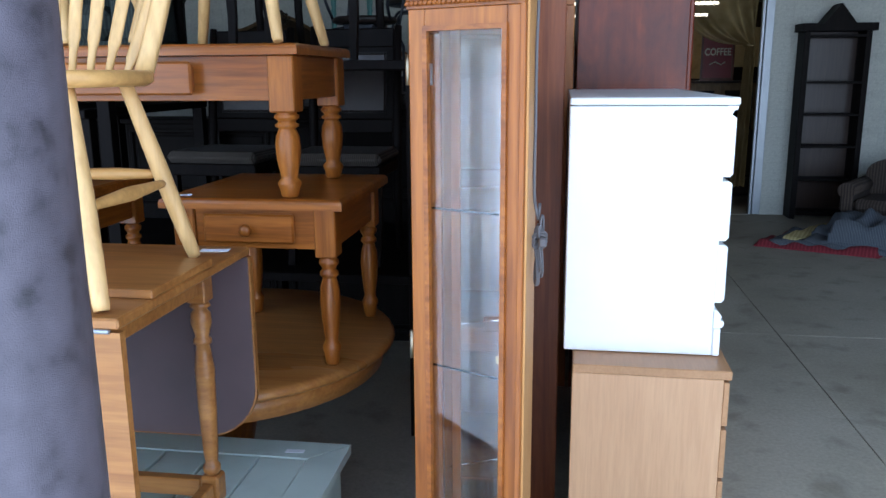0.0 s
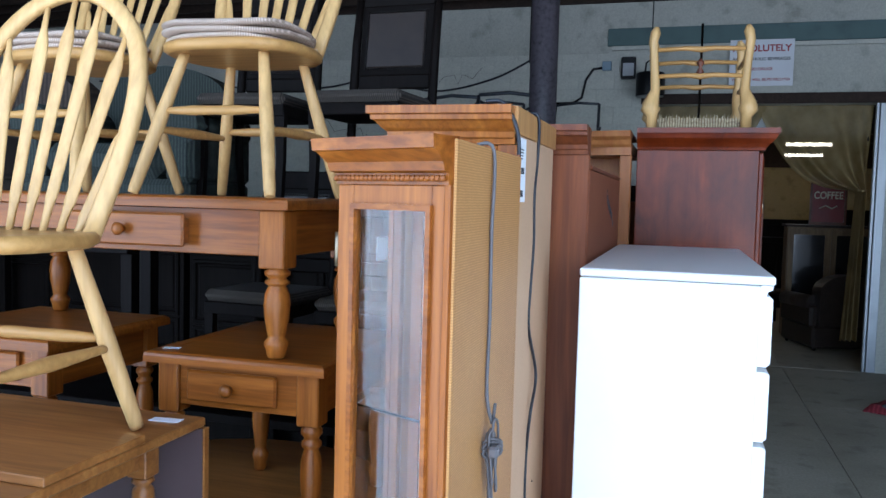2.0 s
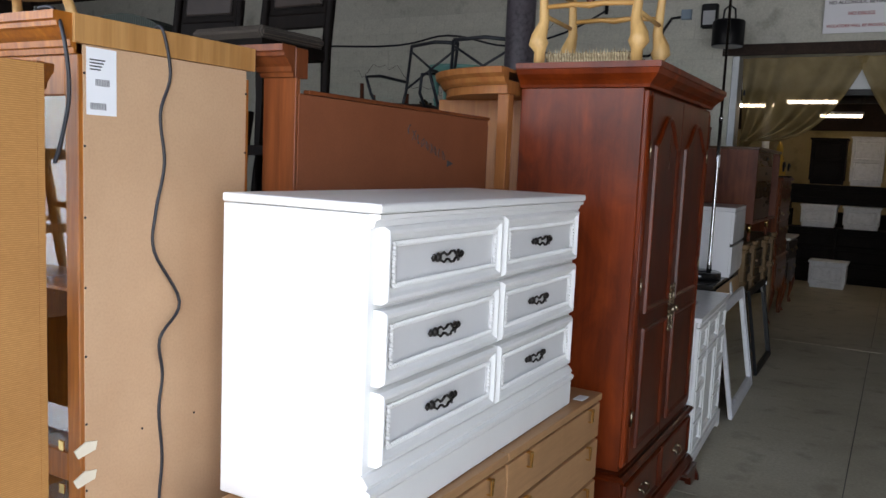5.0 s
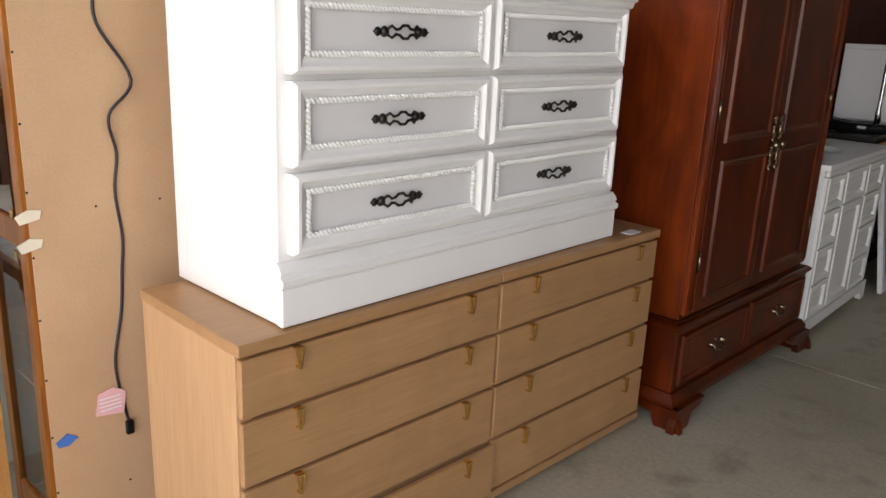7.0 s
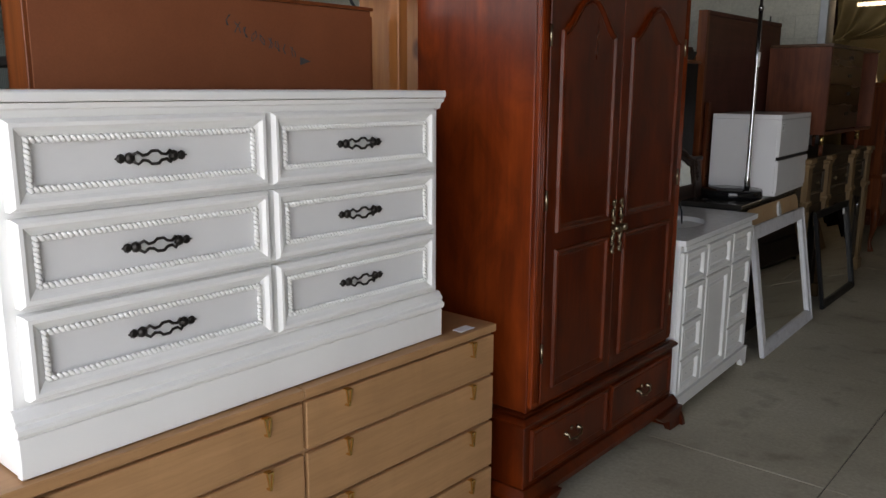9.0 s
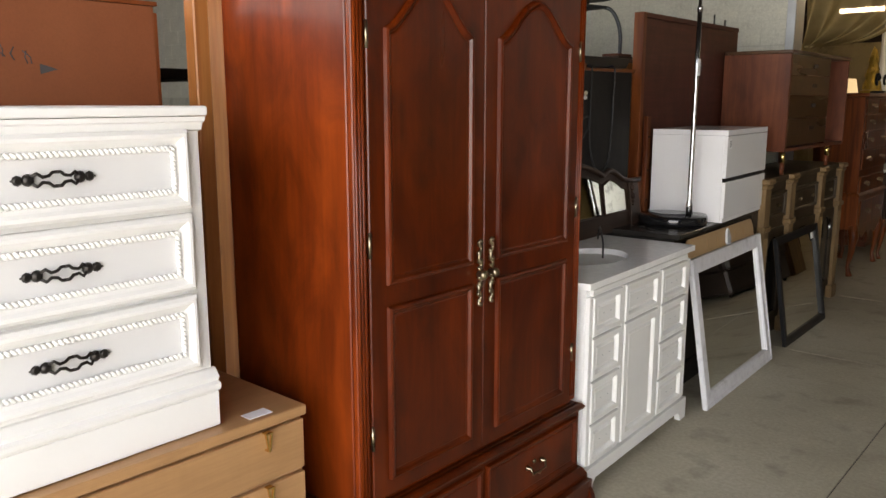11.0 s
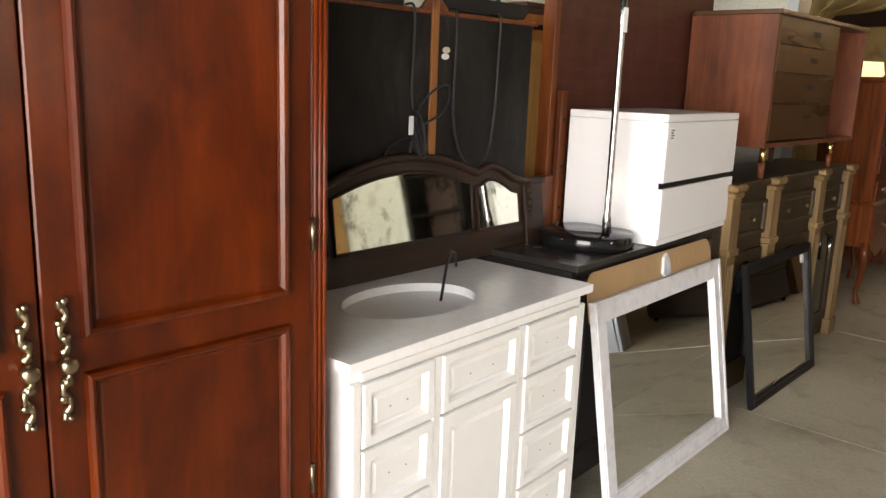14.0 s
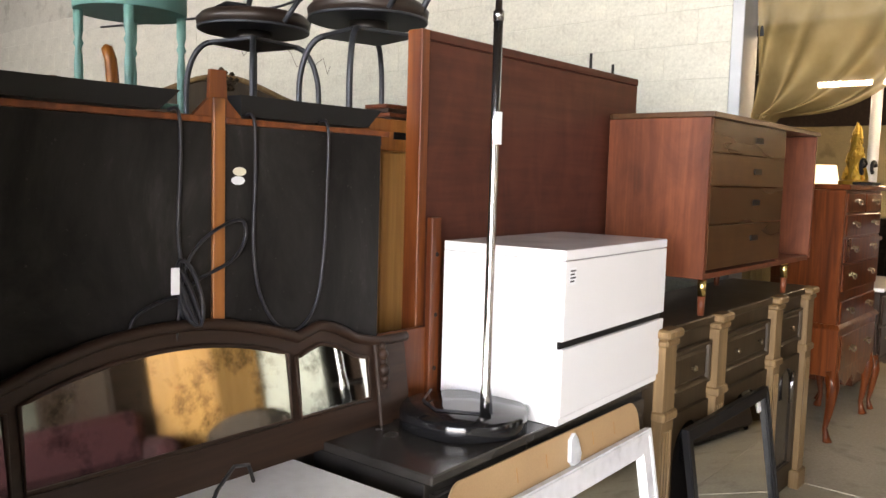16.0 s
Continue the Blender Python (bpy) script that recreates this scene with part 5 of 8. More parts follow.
wc1 = windsor_chair(pose(-1.640, -0.705, 1.172, 0, 0, 4), "pale beech Windsor chair standing on a drop-leaf table")
wc2 = copy_thing(wc1, pose(-1.575, 0.225, 1.703, 0, 0, 0))
tagged(wc2, "pale beech Windsor chair bearing woven seat pads")
wc3 = copy_thing(wc1, pose(-2.235, 0.29, 1.703, 0, 0, -6))
tagged(wc3, "pale beech Windsor chair beside a padded one on the table")
seat_pad(pose(-1.575, 0.215, 2.15), "stack of grey woven seat pads on a Windsor chair")
seat_pad(pose(-2.235, 0.28, 2.15, 0, 0, -6), "stack of grey woven seat pads on a Windsor chair")


# ---- the dark rack with dining chairs behind the tables ----
def dark_chair(m, label):
    """A dark dining chair with a padded leather back and a striped seat, facing -y."""
    c = thing("dining_chair", label, "chair", m, "dark dining chairs on the rack")
    for x in (-0.2, 0.2):
        bm = nb()
        prism(bm, [(-0.02, 0), (0.012, 0), (0.022, 0.2), (0.024, 0.42), (-0.024, 0.42), (-0.014, 0.2)], xz(-0.18) @ pose(x, 0, 0), 0.035)
        part("leg", bm, M_shaded_wood, c)
    for x in (-0.21, 0.21):
        bm = nb()
        tube(bm, [(x, 0.24, 0.0), (x, 0.2, 0.25), (x, 0.2, 0.45), (x, 0.24, 0.8), (x, 0.29, 1.08)], [0.018, 0.021, 0.024, 0.022, 0.018], 8)
        part("post", bm, M_shaded_wood, c)
    bm = nb()
    box(bm, -0.22, 0.22, -0.22, 0.2, 0.40, 0.455, 0.004)
    part("seat_frame", bm, M_shaded_wood, c)
    bm = nb()
    box(bm, -0.225, 0.225, -0.228, 0.19, 0.456, 0.51, 0.022)
    part("seat", bm, M_stripe, c, "striped dark fabric seat")
    for z0, z1 in ((0.57, 0.64), (0.98, 1.07)):
        bm = nb()
        yy = 0.21 + (z0 - 0.5) * 0.13
        box(bm, -0.19, 0.19, yy, yy + 0.03, z0, z1, 0.006)
        part("back_rail", bm, M_shaded_wood, c)
    bm = nb()
    mm = pose(0, 0.225, 0.64, -7.5, 0, 0)
    box(bm, -0.19, 0.19, 0, 0.024, 0, 0.345, 0.003, mm)
    part("back_panel", bm, M_shaded_wood, c)
    bm = nb()
    box(bm, -0.15, 0.15, -0.012, 0.0, 0.035, 0.31, 0.01, mm)
    part("back_pad", bm, M_leather, c, "dark leather back pad")
    bm = nb()
    for k in range(26):
        u = k / 25
        for z in (0.03, 0.315):
            lathe(bm, [(0.005, 0), (0.003, 0.004)], seg=6, m=mm @ pose(-0.155 + 0.31 * u, -0.004, z, 90))
        for x in (-0.155, 0.155):
            lathe(bm, [(0.005, 0), (0.003, 0.004)], seg=6, m=mm @ pose(x, -0.004, 0.03 + 0.285 * u, 90))
    tagged(part("nail_trim", bm, M_bronze, c, "dark nail head trim"), kind="stuff")
    return c


rack = thing("storage_rack", "dark timber storage rack loaded with dining chairs", "rack")
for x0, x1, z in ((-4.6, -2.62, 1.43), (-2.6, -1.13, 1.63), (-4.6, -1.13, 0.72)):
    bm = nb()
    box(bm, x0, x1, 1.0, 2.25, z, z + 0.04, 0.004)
    part("shelf", bm, M_shaded_wood, rack)
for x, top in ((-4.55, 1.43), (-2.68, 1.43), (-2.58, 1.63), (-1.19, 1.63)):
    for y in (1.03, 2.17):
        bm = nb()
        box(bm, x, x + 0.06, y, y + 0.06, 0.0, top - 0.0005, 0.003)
        part("post", bm, M_shaded_wood, rack)
dc = dark_chair(pose(-1.66, 1.50, 1.671, 0, 0, -3), "dark wood dining chair with leather back on a rack")
for x, y, z, rz in ((-2.28, 1.55, 1.671, 4), (-1.55, 1.35, 0.761, 0), (-2.12, 1.4, 0.761, -4)):
    copy_thing(dc, pose(x, y, z, 0, 0, rz))


def armchair(m, label, mat):
    c = thing("armchair", label, "armchair", m)
    bm = nb()
    box(bm, -0.42, 0.42, -0.4, 0.4, 0.03, 0.3, 0.03)
    part("base", bm, mat, c)
    bm = nb()
    box(bm, -0.3, 0.3, -0.42, 0.25, 0.3, 0.46, 0.05)
    part("seat_cushion", bm, mat, c)
    for x in (-0.37, 0.37):
        bm = nb()
        tube(bm, [(x, -0.4, 0.55), (x, 0.3, 0.57)], 0.095, 16)
        box(bm, x - 0.07, x + 0.07, -0.4, 0.36, 0.28, 0.55, 0.03)
        part("arm", bm, mat, c)
    bm = nb()
    n = 12
    mm = xz(0.42) @ pose(-0.36, 0.3, 0)
    pts = [(0, 0), (0.72, 0), (0.72, 0.42)] + [(0.36 + 0.36 * math.cos(math.pi * k / n), 0.42 + 0.2 * math.sin(math.pi * k / n)) for k in range(1, n)] + [(0, 0.42)]
    prism(bm, pts, mm, 0.2)
    part("back", bm, mat, c)
    for x in (-0.36, 0.36):
        for y in (-0.34, 0.34):
            bm = nb()
            lathe(bm, [(0.015, 0), (0.025, 0.032)], x=x, y=y, seg=8)
            part("foot", bm, M_shaded_wood, c)
    return c


armchair(pose(-2.95, 1.55, 1.471, 0, 0, 10), "green striped upholstered armchair on a rack", M_armchair)
armchair(pose(-3.9, 1.55, 1.471, 0, 0, -5), "brown upholstered armchair on a rack", M_sofa)


# ---- vanity, lamp, chests and mirrors beyond the armoire ----
def framed_front(bm, m, w, h, rim=0.03, deep=0.008):
    """A drawer or door front with a sunk field inside a stepped rim."""
    levels = [(0, -0.012), (0, 0.006), (0.003, 0.010), (rim - 0.010, 0.010), (rim - 0.005, 0.004), (rim, -0.006), (rim + 0.008, -0.006), (rim + 0.016, 0.002), (rim + 0.022, 0.002)]
    loops = [[bm.verts.new(m @ Vector((x, y, z))) for x, y in rect(k, w - k, k, h - k)] for k, z in levels]
    for a, b in zip(loops, loops[1:]):
        for i in range(4):
            bm.faces.new((a[i], a[(i + 1) % 4], b[(i + 1) % 4], b[i]))
    bm.faces.new(loops[-1])


def vanity():
    """White bathroom vanity; local origin at its near front corner, y along its front, x towards the aisle."""
    v = thing("bathroom_vanity", "white bathroom vanity with a pale stone top and oval basin", "vanity", pose(0.098, 2.972, 0, 0, 0, 2.6))
    W, D, Z = 1.06, 0.54, 0.87
    bm = nb()
    box(bm, -D + 0.02, -0.03, 0.022, W - 0.022, 0.06, Z - 0.0265, 0.003)
    part("body", bm, M_white, v)
    bm = nb()
    prism(bm, [(0.004, 0.0), (0.07, 0.0), (0.08, 0.03), (0.10, 0.05), (W - 0.10, 0.05), (W - 0.08, 0.03), (W - 0.07, 0), (W - 0.004, 0), (W - 0.004, 0.105), (0.004, 0.105)], yz(-0.0295), 0.028)
    part("plinth", bm, M_white, v)
    for y in (0.004, W - 0.0215):
        bm = nb()
        prism(bm, [(-0.03, 0.0), (-0.11, 0.0), (-0.13, 0.05), (-0.42, 0.05), (-0.44, 0.0), (-0.50, 0.0), (-0.50, 0.105), (-0.03, 0.105)], xz(y + 0.0175), 0.0175)
        part("plinth", bm, M_white, v)
    for y0, y1 in ((0.022, 0.05), (0.306, 0.333), (0.680, 0.707), (W - 0.05, W - 0.022)):
        bm = nb()
        box(bm, -0.0295, -0.012, y0, y1, 0.116, Z - 0.062, 0.002)
        part("stile", bm, M_white, v)
    bm = nb()
    box(bm, -0.0295, -0.014, 0.05, W - 0.05, Z - 0.06, Z - 0.036, 0.002)
    part("top_rail", bm, M_white, v)
    for y0, y1 in ((0.054, 0.302), (0.711, W - 0.054)):
        for z0, z1 in ((0.112, 0.278), (0.286, 0.458), (0.466, 0.638), (0.646, Z - 0.066)):
            bm = nb()
            framed_front(bm, yz(-0.018) @ pose(y0, z0, 0), y1 - y0, z1 - z0, 0.034)
            dr = part("drawer", bm, M_white, v)
            for s in (-0.03, 0.03):
                bm = nb()
                lathe(bm, [(0.002, 0), (0.0018, 0.003)], seg=8, m=pose(-0.016, (y0 + y1) / 2 + s, (z0 + z1) / 2) @ FRONT)
                part("screw_hole", bm, M_galv, dr)
    bm = nb()
    framed_front(bm, yz(-0.018) @ pose(0.337, 0.646, 0), 0.339, Z - 0.066 - 0.646, 0.034)
    dr = part("drawer", bm, M_white, v)
    for s in (-0.05, 0.05):
        bm = nb()
        lathe(bm, [(0.002, 0), (0.0018, 0.003)], seg=8, m=pose(-0.016, 0.506 + s, 0.725) @ FRONT)
        part("screw_hole", bm, M_galv, dr)
    bm = nb()
    framed_front(bm, yz(-0.018) @ pose(0.337, 0.112, 0), 0.339, 0.526, 0.045)
    part("door", bm, M_white, v)
    # stone top with an oval cut-out
    bm = nb()
    n = 48
    cx, cy, ra, rb = -0.27, W / 2 - 0.04, 0.16, 0.225
    outer, inner = [], []
    for i in range(n):
        a = 2 * math.pi * i / n
        c, s = math.cos(a), math.sin(a)
        inner.append((cx + ra * c, cy + rb * s))
        k = min((0 - cx) / c if c > 1e-6 else 1e9, (-D - cx) / c if c < -1e-6 else 1e9, (W - cy) / s if s > 1e-6 else 1e9, (0 - cy) / s if s < -1e-6 else 1e9)
        outer.append((cx + k * c, cy + k * s))
    for cxn, cyn in ((0, 0), (0, W), (-D, 0), (-D, W)):
        j = min(range(n), key=lambda q: (outer[q][0] - cxn) ** 2 + (outer[q][1] - cyn) ** 2)
        outer[j] = (cxn, cyn)
    ring_prism(bm, outer, inner, pose(0, 0, Z - 0.026), 0.026)
    part("worktop", bm, M_quartz, v, "pale grey stone top")
    bm = nb()
    prof = [(1.03, -0.002), (1.0, -0.02), (0.93, -0.08), (0.7, -0.125), (0.3, -0.14), (0.08, -0.142)]
    loops = []
    for k, z in prof:
        loops.append([bm.verts.new((cx + ra * k * math.cos(2 * math.pi * i / n), cy + rb * k * math.sin(2 * math.pi * i / n), Z - 0.026 + z)) for i in range(n)])
    for a, b in zip(loops, loops[1:]):
        for i in range(n):
            bm.faces.new((a[i], a[(i + 1) % n], b[(i + 1) % n], b[i])).smooth = True
    bm.faces.new(loops[-1])
    part("basin", bm, M_porcelain, v, "white oval porcelain basin")
    # black arc that follows part of the basin's inner rim
    bm = nb()
    tube(bm, [(cx + 0.94 * ra * math.cos(q), cy + 0.94 * rb * math.sin(q), Z - 0.042) for q in (math.radians(185 + 7 * k) for k in range(10))], [0.004] + [0.008] * 8 + [0.004], 8)
    part("overflow_hose", bm, M_black, v, "black arc along the inner rim of the basin")
    bm = nb()
    tube(bm, [(cx + 0.02, cy + 0.10, Z - 0.10), (cx + 0.01, cy + 0.12, Z - 0.04), (cx - 0.01, cy + 0.16, Z + 0.03), (cx - 0.05, cy + 0.22, Z + 0.07), (cx - 0.10, cy + 0.30, Z + 0.085), (cx - 0.14, cy + 0.37, Z + 0.06), (cx - 0.16, cy + 0.40, Z + 0.008)], 0.0045, 8)
    part("cord", bm, M_black_cord, v, "thin black cord hanging into the basin")
    bm = nb()
    box(bm, cx - 0.0, cx + 0.03, cy + 0.085, cy + 0.115, Z - 0.115, Z - 0.09, 0.003)
    part("plug", bm, M_black, v)
    return v


vanity()

# low dark cabinet that bears the lamp and the white chest
lc = thing("low_cabinet", "low slate-grey lacquered cabinet bearing a lamp and a chest", "cabinet", pose(-0.078, 4.14, 0, 0, 0, 2.5))
bm = nb()
box(bm, -0.48, -0.03, 0.0, 1.23, 0.06, 0.86, 0.003)
part("body", bm, M_slate, lc)
bm = nb()
box(bm, -0.49, 0.0, -0.01, 1.24, 0.862, 0.888, 0.004)
part("top", bm, M_slate, lc)
for y in (0.02, 0.63):
    bm = nb()
    framed_front(bm, yz(-0.018) @ pose(y, 0.1, 0), 0.57, 0.73, 0.07)
    part("door", bm, M_slate, lc)
bm = nb()
box(bm, -0.46, -0.06, 0.02, 1.21, 0.0, 0.06, 0.003)
part("plinth", bm, M_slate, lc)


def floor_lamp():
    l = thing("lamp", "chrome pole lamp on a black round base", "lamp", pose(-0.285, 4.50, 0.889))
    bm = nb()
    lathe(bm, [(0.178, 0.0), (0.183, 0.006), (0.183, 0.042), (0.178, 0.05), (0.05, 0.052)], seg=64)
    part("base", bm, M_black_gloss, l, "thick glossy black disc base")
    bm = nb()
    lathe(bm, [(0.016, 0.051), (0.016, 0.12), (0.0125, 0.135), (0.0125, 0.80), (0.0125, 1.125)], x=0.105, y=-0.035, seg=20)
    part("lower_pole", bm, M_chrome, l)
    bm = nb()
    lathe(bm, [(0.0145, 1.11), (0.0145, 1.135), (0.0095, 1.14), (0.0095, 2.2)], x=0.105, y=-0.035, seg=20)
    part("upper_pole", bm, M_chrome, l)
    bm = nb()
    box(bm, 0.118, 0.1195, -0.052, -0.024, 0.79, 0.875, 0)
    part("tag", bm, M_label, l, "white paper tag")
    bm = nb()
    tube(bm, [(0.09, -0.04, 0.1), (0.118, -0.035, 0.12), (0.122, -0.03, 0.06)], 0.004, 6)
    tube(bm, [(0.1, -0.03, 0.056), (-0.02, -0.1, 0.056), (-0.11, -0.05, 0.056), (-0.17, 0.05, 0.056)], 0.004, 6)
    part("cord", bm, M_black_cord, l, "thin black cord over the base")
    return l


floor_lamp()


def white_chest():
    c = thing("chest_of_drawers", "glossy white two-drawer chest on a low cabinet", "chest", pose(-0.068, 4.664, 0.889, 0, 0, 3.6))
    W, D, Hh = 0.745, 0.425, 0.505
    bm = nb()
    box(bm, -D, -0.02, 0.0, W, 0.0, Hh - 0.03, 0.002)
    part("body", bm, M_gloss_white, c)
    bm = nb()
    box(bm, -D, 0.0, 0.0, W, Hh - 0.029, Hh, 0.002)
    part("top", bm, M_gloss_white, c)
    for z0, z1 in ((0.245, Hh - 0.032), (0.025, 0.222)):
        bm = nb()
        box(bm, -0.0195, 0.0, 0.0, W, z0, z1, 0.002)
        part("drawer", bm, M_gloss_white, c)
    bm = nb()
    box(bm, -0.0195, -0.012, 0.004, W - 0.004, 0.2225, 0.2445, 0.001)
    part("grip_recess", bm, M_black, c, "dark finger recess between drawers")
    bm = nb()
    box(bm, -0.0195, -0.006, 0.0, W, 0.0, 0.023, 0.002)
    part("plinth", bm, M_gloss_white, c)
    bm = nb()
    box(bm, 0.0004, 0.0012, 0.025, 0.065, Hh - 0.1, Hh - 0.05, 0)
    lab = part("sticker", bm, M_label, c, "small printed sticker")
    bm = nb()
    for k in range(4):
        box(bm, 0.0013, 0.0018, 0.029, 0.061 - 0.008 * (k % 2), Hh - 0.062 - k * 0.010, Hh - 0.057 - k * 0.010, 0)
    part("print", bm, M_ink, lab)
    return c


white_chest()


def leaning_mirror(name, label, x, y0, y1, h, lean, frame_w, m_frame, mats_depth=0.022, rz=0.0):
    g = thing(name, label, "mirror", pose(x, y0, 0.0, 0, 0, rz) @ pose(0, 0, 0, 0, -lean, 0))
    w = y1 - y0
    bm = nb()
    ring_prism(bm, rect(0, w, 0, h), rect(frame_w, w - frame_w, frame_w, h - frame_w), yz(-mats_depth), mats_depth)
    k = frame_w - 0.012
    ring_prism(bm, rect(k, w - k, k, h - k), rect(frame_w + 0.006, w - frame_w - 0.006, frame_w + 0.006, h - frame_w - 0.006), yz(-mats_depth + 0.004), mats_depth - 0.010)
    ring_prism(bm, rect(0.006, w - 0.006, 0.006, h - 0.006), rect(0.022, w - 0.022, 0.022, h - 0.022), yz(0.0), 0.004)
    part("frame", bm, m_frame, g)
    bm = nb()
    box(bm, -mats_depth + 0.001, -mats_depth + 0.006, frame_w - 0.005, w - frame_w + 0.005, frame_w - 0.005, h - frame_w + 0.005, 0)
    part("glass", bm, M_mirror, g, "mirror glass")
    bm = nb()
    box(bm, -mats_depth - 0.004, -mats_depth - 0.0005, 0.01, w - 0.01, 0.01, h - 0.01, 0)
    part("backing", bm, M_cardboard, g)
    return g


sm = leaning_mirror("wall_mirror", "large mirror in a whitewashed frame leaning on a low cabinet", 0.105, 4.165, 5.235, 0.775, 9.3, 0.072, M_silver_frame, rz=1.9)
card = new("card_protector")
card.parent = sm
bm = nb()
r = 0.06
top = 0.775 + 0.10
pts = [(0.01, 0.70), (1.04, 0.70), (1.04, top - r)] + [(1.04 - r + r * math.cos(a), top - r + r * math.sin(a)) for a in (math.radians(15 * k) for k in range(1, 6))] + \
      [(0.01 + r + r * math.cos(a), top - r + r * math.sin(a)) for a in (math.radians(90 + 15 * k) for k in range(1, 7))]
prism(bm, pts, yz(-0.034), 0.006)
part("card_sheet", bm, M_cardboard, card, "brown cardboard sheet behind the frame")
for y in (0.30, 0.45, 0.72, 0.86):
    bm = nb()
    box(bm, -0.028, -0.0268, y, y + 0.003, 0.80, 0.84, 0)
    part("slit", bm, M_pine_light, card)
bm = nb()
prism(bm, [(0.56, 0.79), (0.58, 0.77), (0.61, 0.775), (0.625, 0.80), (0.615, 0.845), (0.60, 0.865), (0.575, 0.85)], yz(-0.0275), 0.012)
part("plastic_bag", bm, paint("clear_plastic", (0.62, 0.64, 0.66), 0.15, 0.2, relief=0.6, scale=30), card, "crumpled clear plastic bag")
bm = nb()
box(bm, -0.0205, -0.018, 0.085, 0.15, 0.60, 0.68, 0)
part("sticker", bm, M_label, sm, "white corner sticker")
bmr = leaning_mirror("wall_mirror", "mirror in a plain black frame leaning on a sideboard", 0.058, 5.52, 6.42, 0.70, 9.0, 0.045, M_black, rz=0.8)
bm = nb()
box(bm, -0.0135, -0.0125, 0.78, 0.82, 0.60, 0.645, 0)
part("sticker", bm, M_label, bmr, "small white sticker")


def mirror_headboard():
    """A dark carved dresser mirror with three glasses, leaning at the back of the vanity."""
    g = thing("dresser_mirror", "dark carved dresser mirror with three aged glasses behind the vanity", "mirror", pose(-0.40, 2.925, 0.871, 0, 0, 1.5) @ pose(0, 0, 0, 0, -8, 0))
    W = 1.53

    def top(y):
        d = abs(y - W / 2)
        if d < 0.36:
            return 0.380 - 0.072 * (d / 0.36) ** 2.0
        u = (d - 0.36) / 0.365
        return 0.308 + 0.024 * math.sin(math.pi * min(1, u / 0.55)) - 0.05 * min(1, max(0, (u - 0.2) / 0.6))
    n = 60
    ys = [W * i / n for i in range(n + 1)]
    bm = nb()
    prism(bm, [(0, 0), (W, 0)] + [(y, top(y)) for y in reversed(ys)], yz(-0.03), 0.022)
    part("frame", bm, M_grey_wood, g)
    bm = nb()
    tube(bm, [(0.0, y, top(y) - 0.006) for y in ys], 0.014, 10)
    part("crest_moulding", bm, M_grey_wood, g)

    def glass_part(a, b, low, drop):
        m = 24
        pts = [(a, low), (b, low)] + [(y, top(y) - drop) for y in (b + (a - b) * i / m for i in range(m + 1))]
        bm = nb()
        prism(bm, pts, yz(-0.0072), 0.003)
        part("glass", bm, M_old_mirror, g, "aged spotted mirror glass")
        bm = nb()
        tube(bm, [(-0.003, y, z) for y, z in pts], 0.006, 6, True)
        part("glass_bead", bm, M_grey_wood, g)
    glass_part(W / 2 - 0.325, W / 2 + 0.325, 0.098, 0.055)
    glass_part(W / 2 - 0.605, W / 2 - 0.352, 0.098, 0.055)
    glass_part(W / 2 + 0.352, W / 2 + 0.605, 0.098, 0.055)
    for y in (0.11, W - 0.11):
        bm = nb()
        box(bm, -0.0078, 0.006, y - 0.026, y + 0.026, 0.0, 0.262, 0.004)
        part("stile", bm, M_grey_wood, g)
        bm = nb()
        for k, (r, z) in enumerate(((0.012, 0.24), (0.016, 0.215), (0.010, 0.195), (0.017, 0.17), (0.013, 0.145), (0.008, 0.125))):
            lathe(bm, [(r * 0.5, -r), (r, -r * 0.3), (r, r * 0.3), (r * 0.5, r)], x=0.008, y=y, z=z, seg=10)
        part("carving", bm, M_grey_wood, g, "carved pendant drop")
    return g


mirror_headboard()


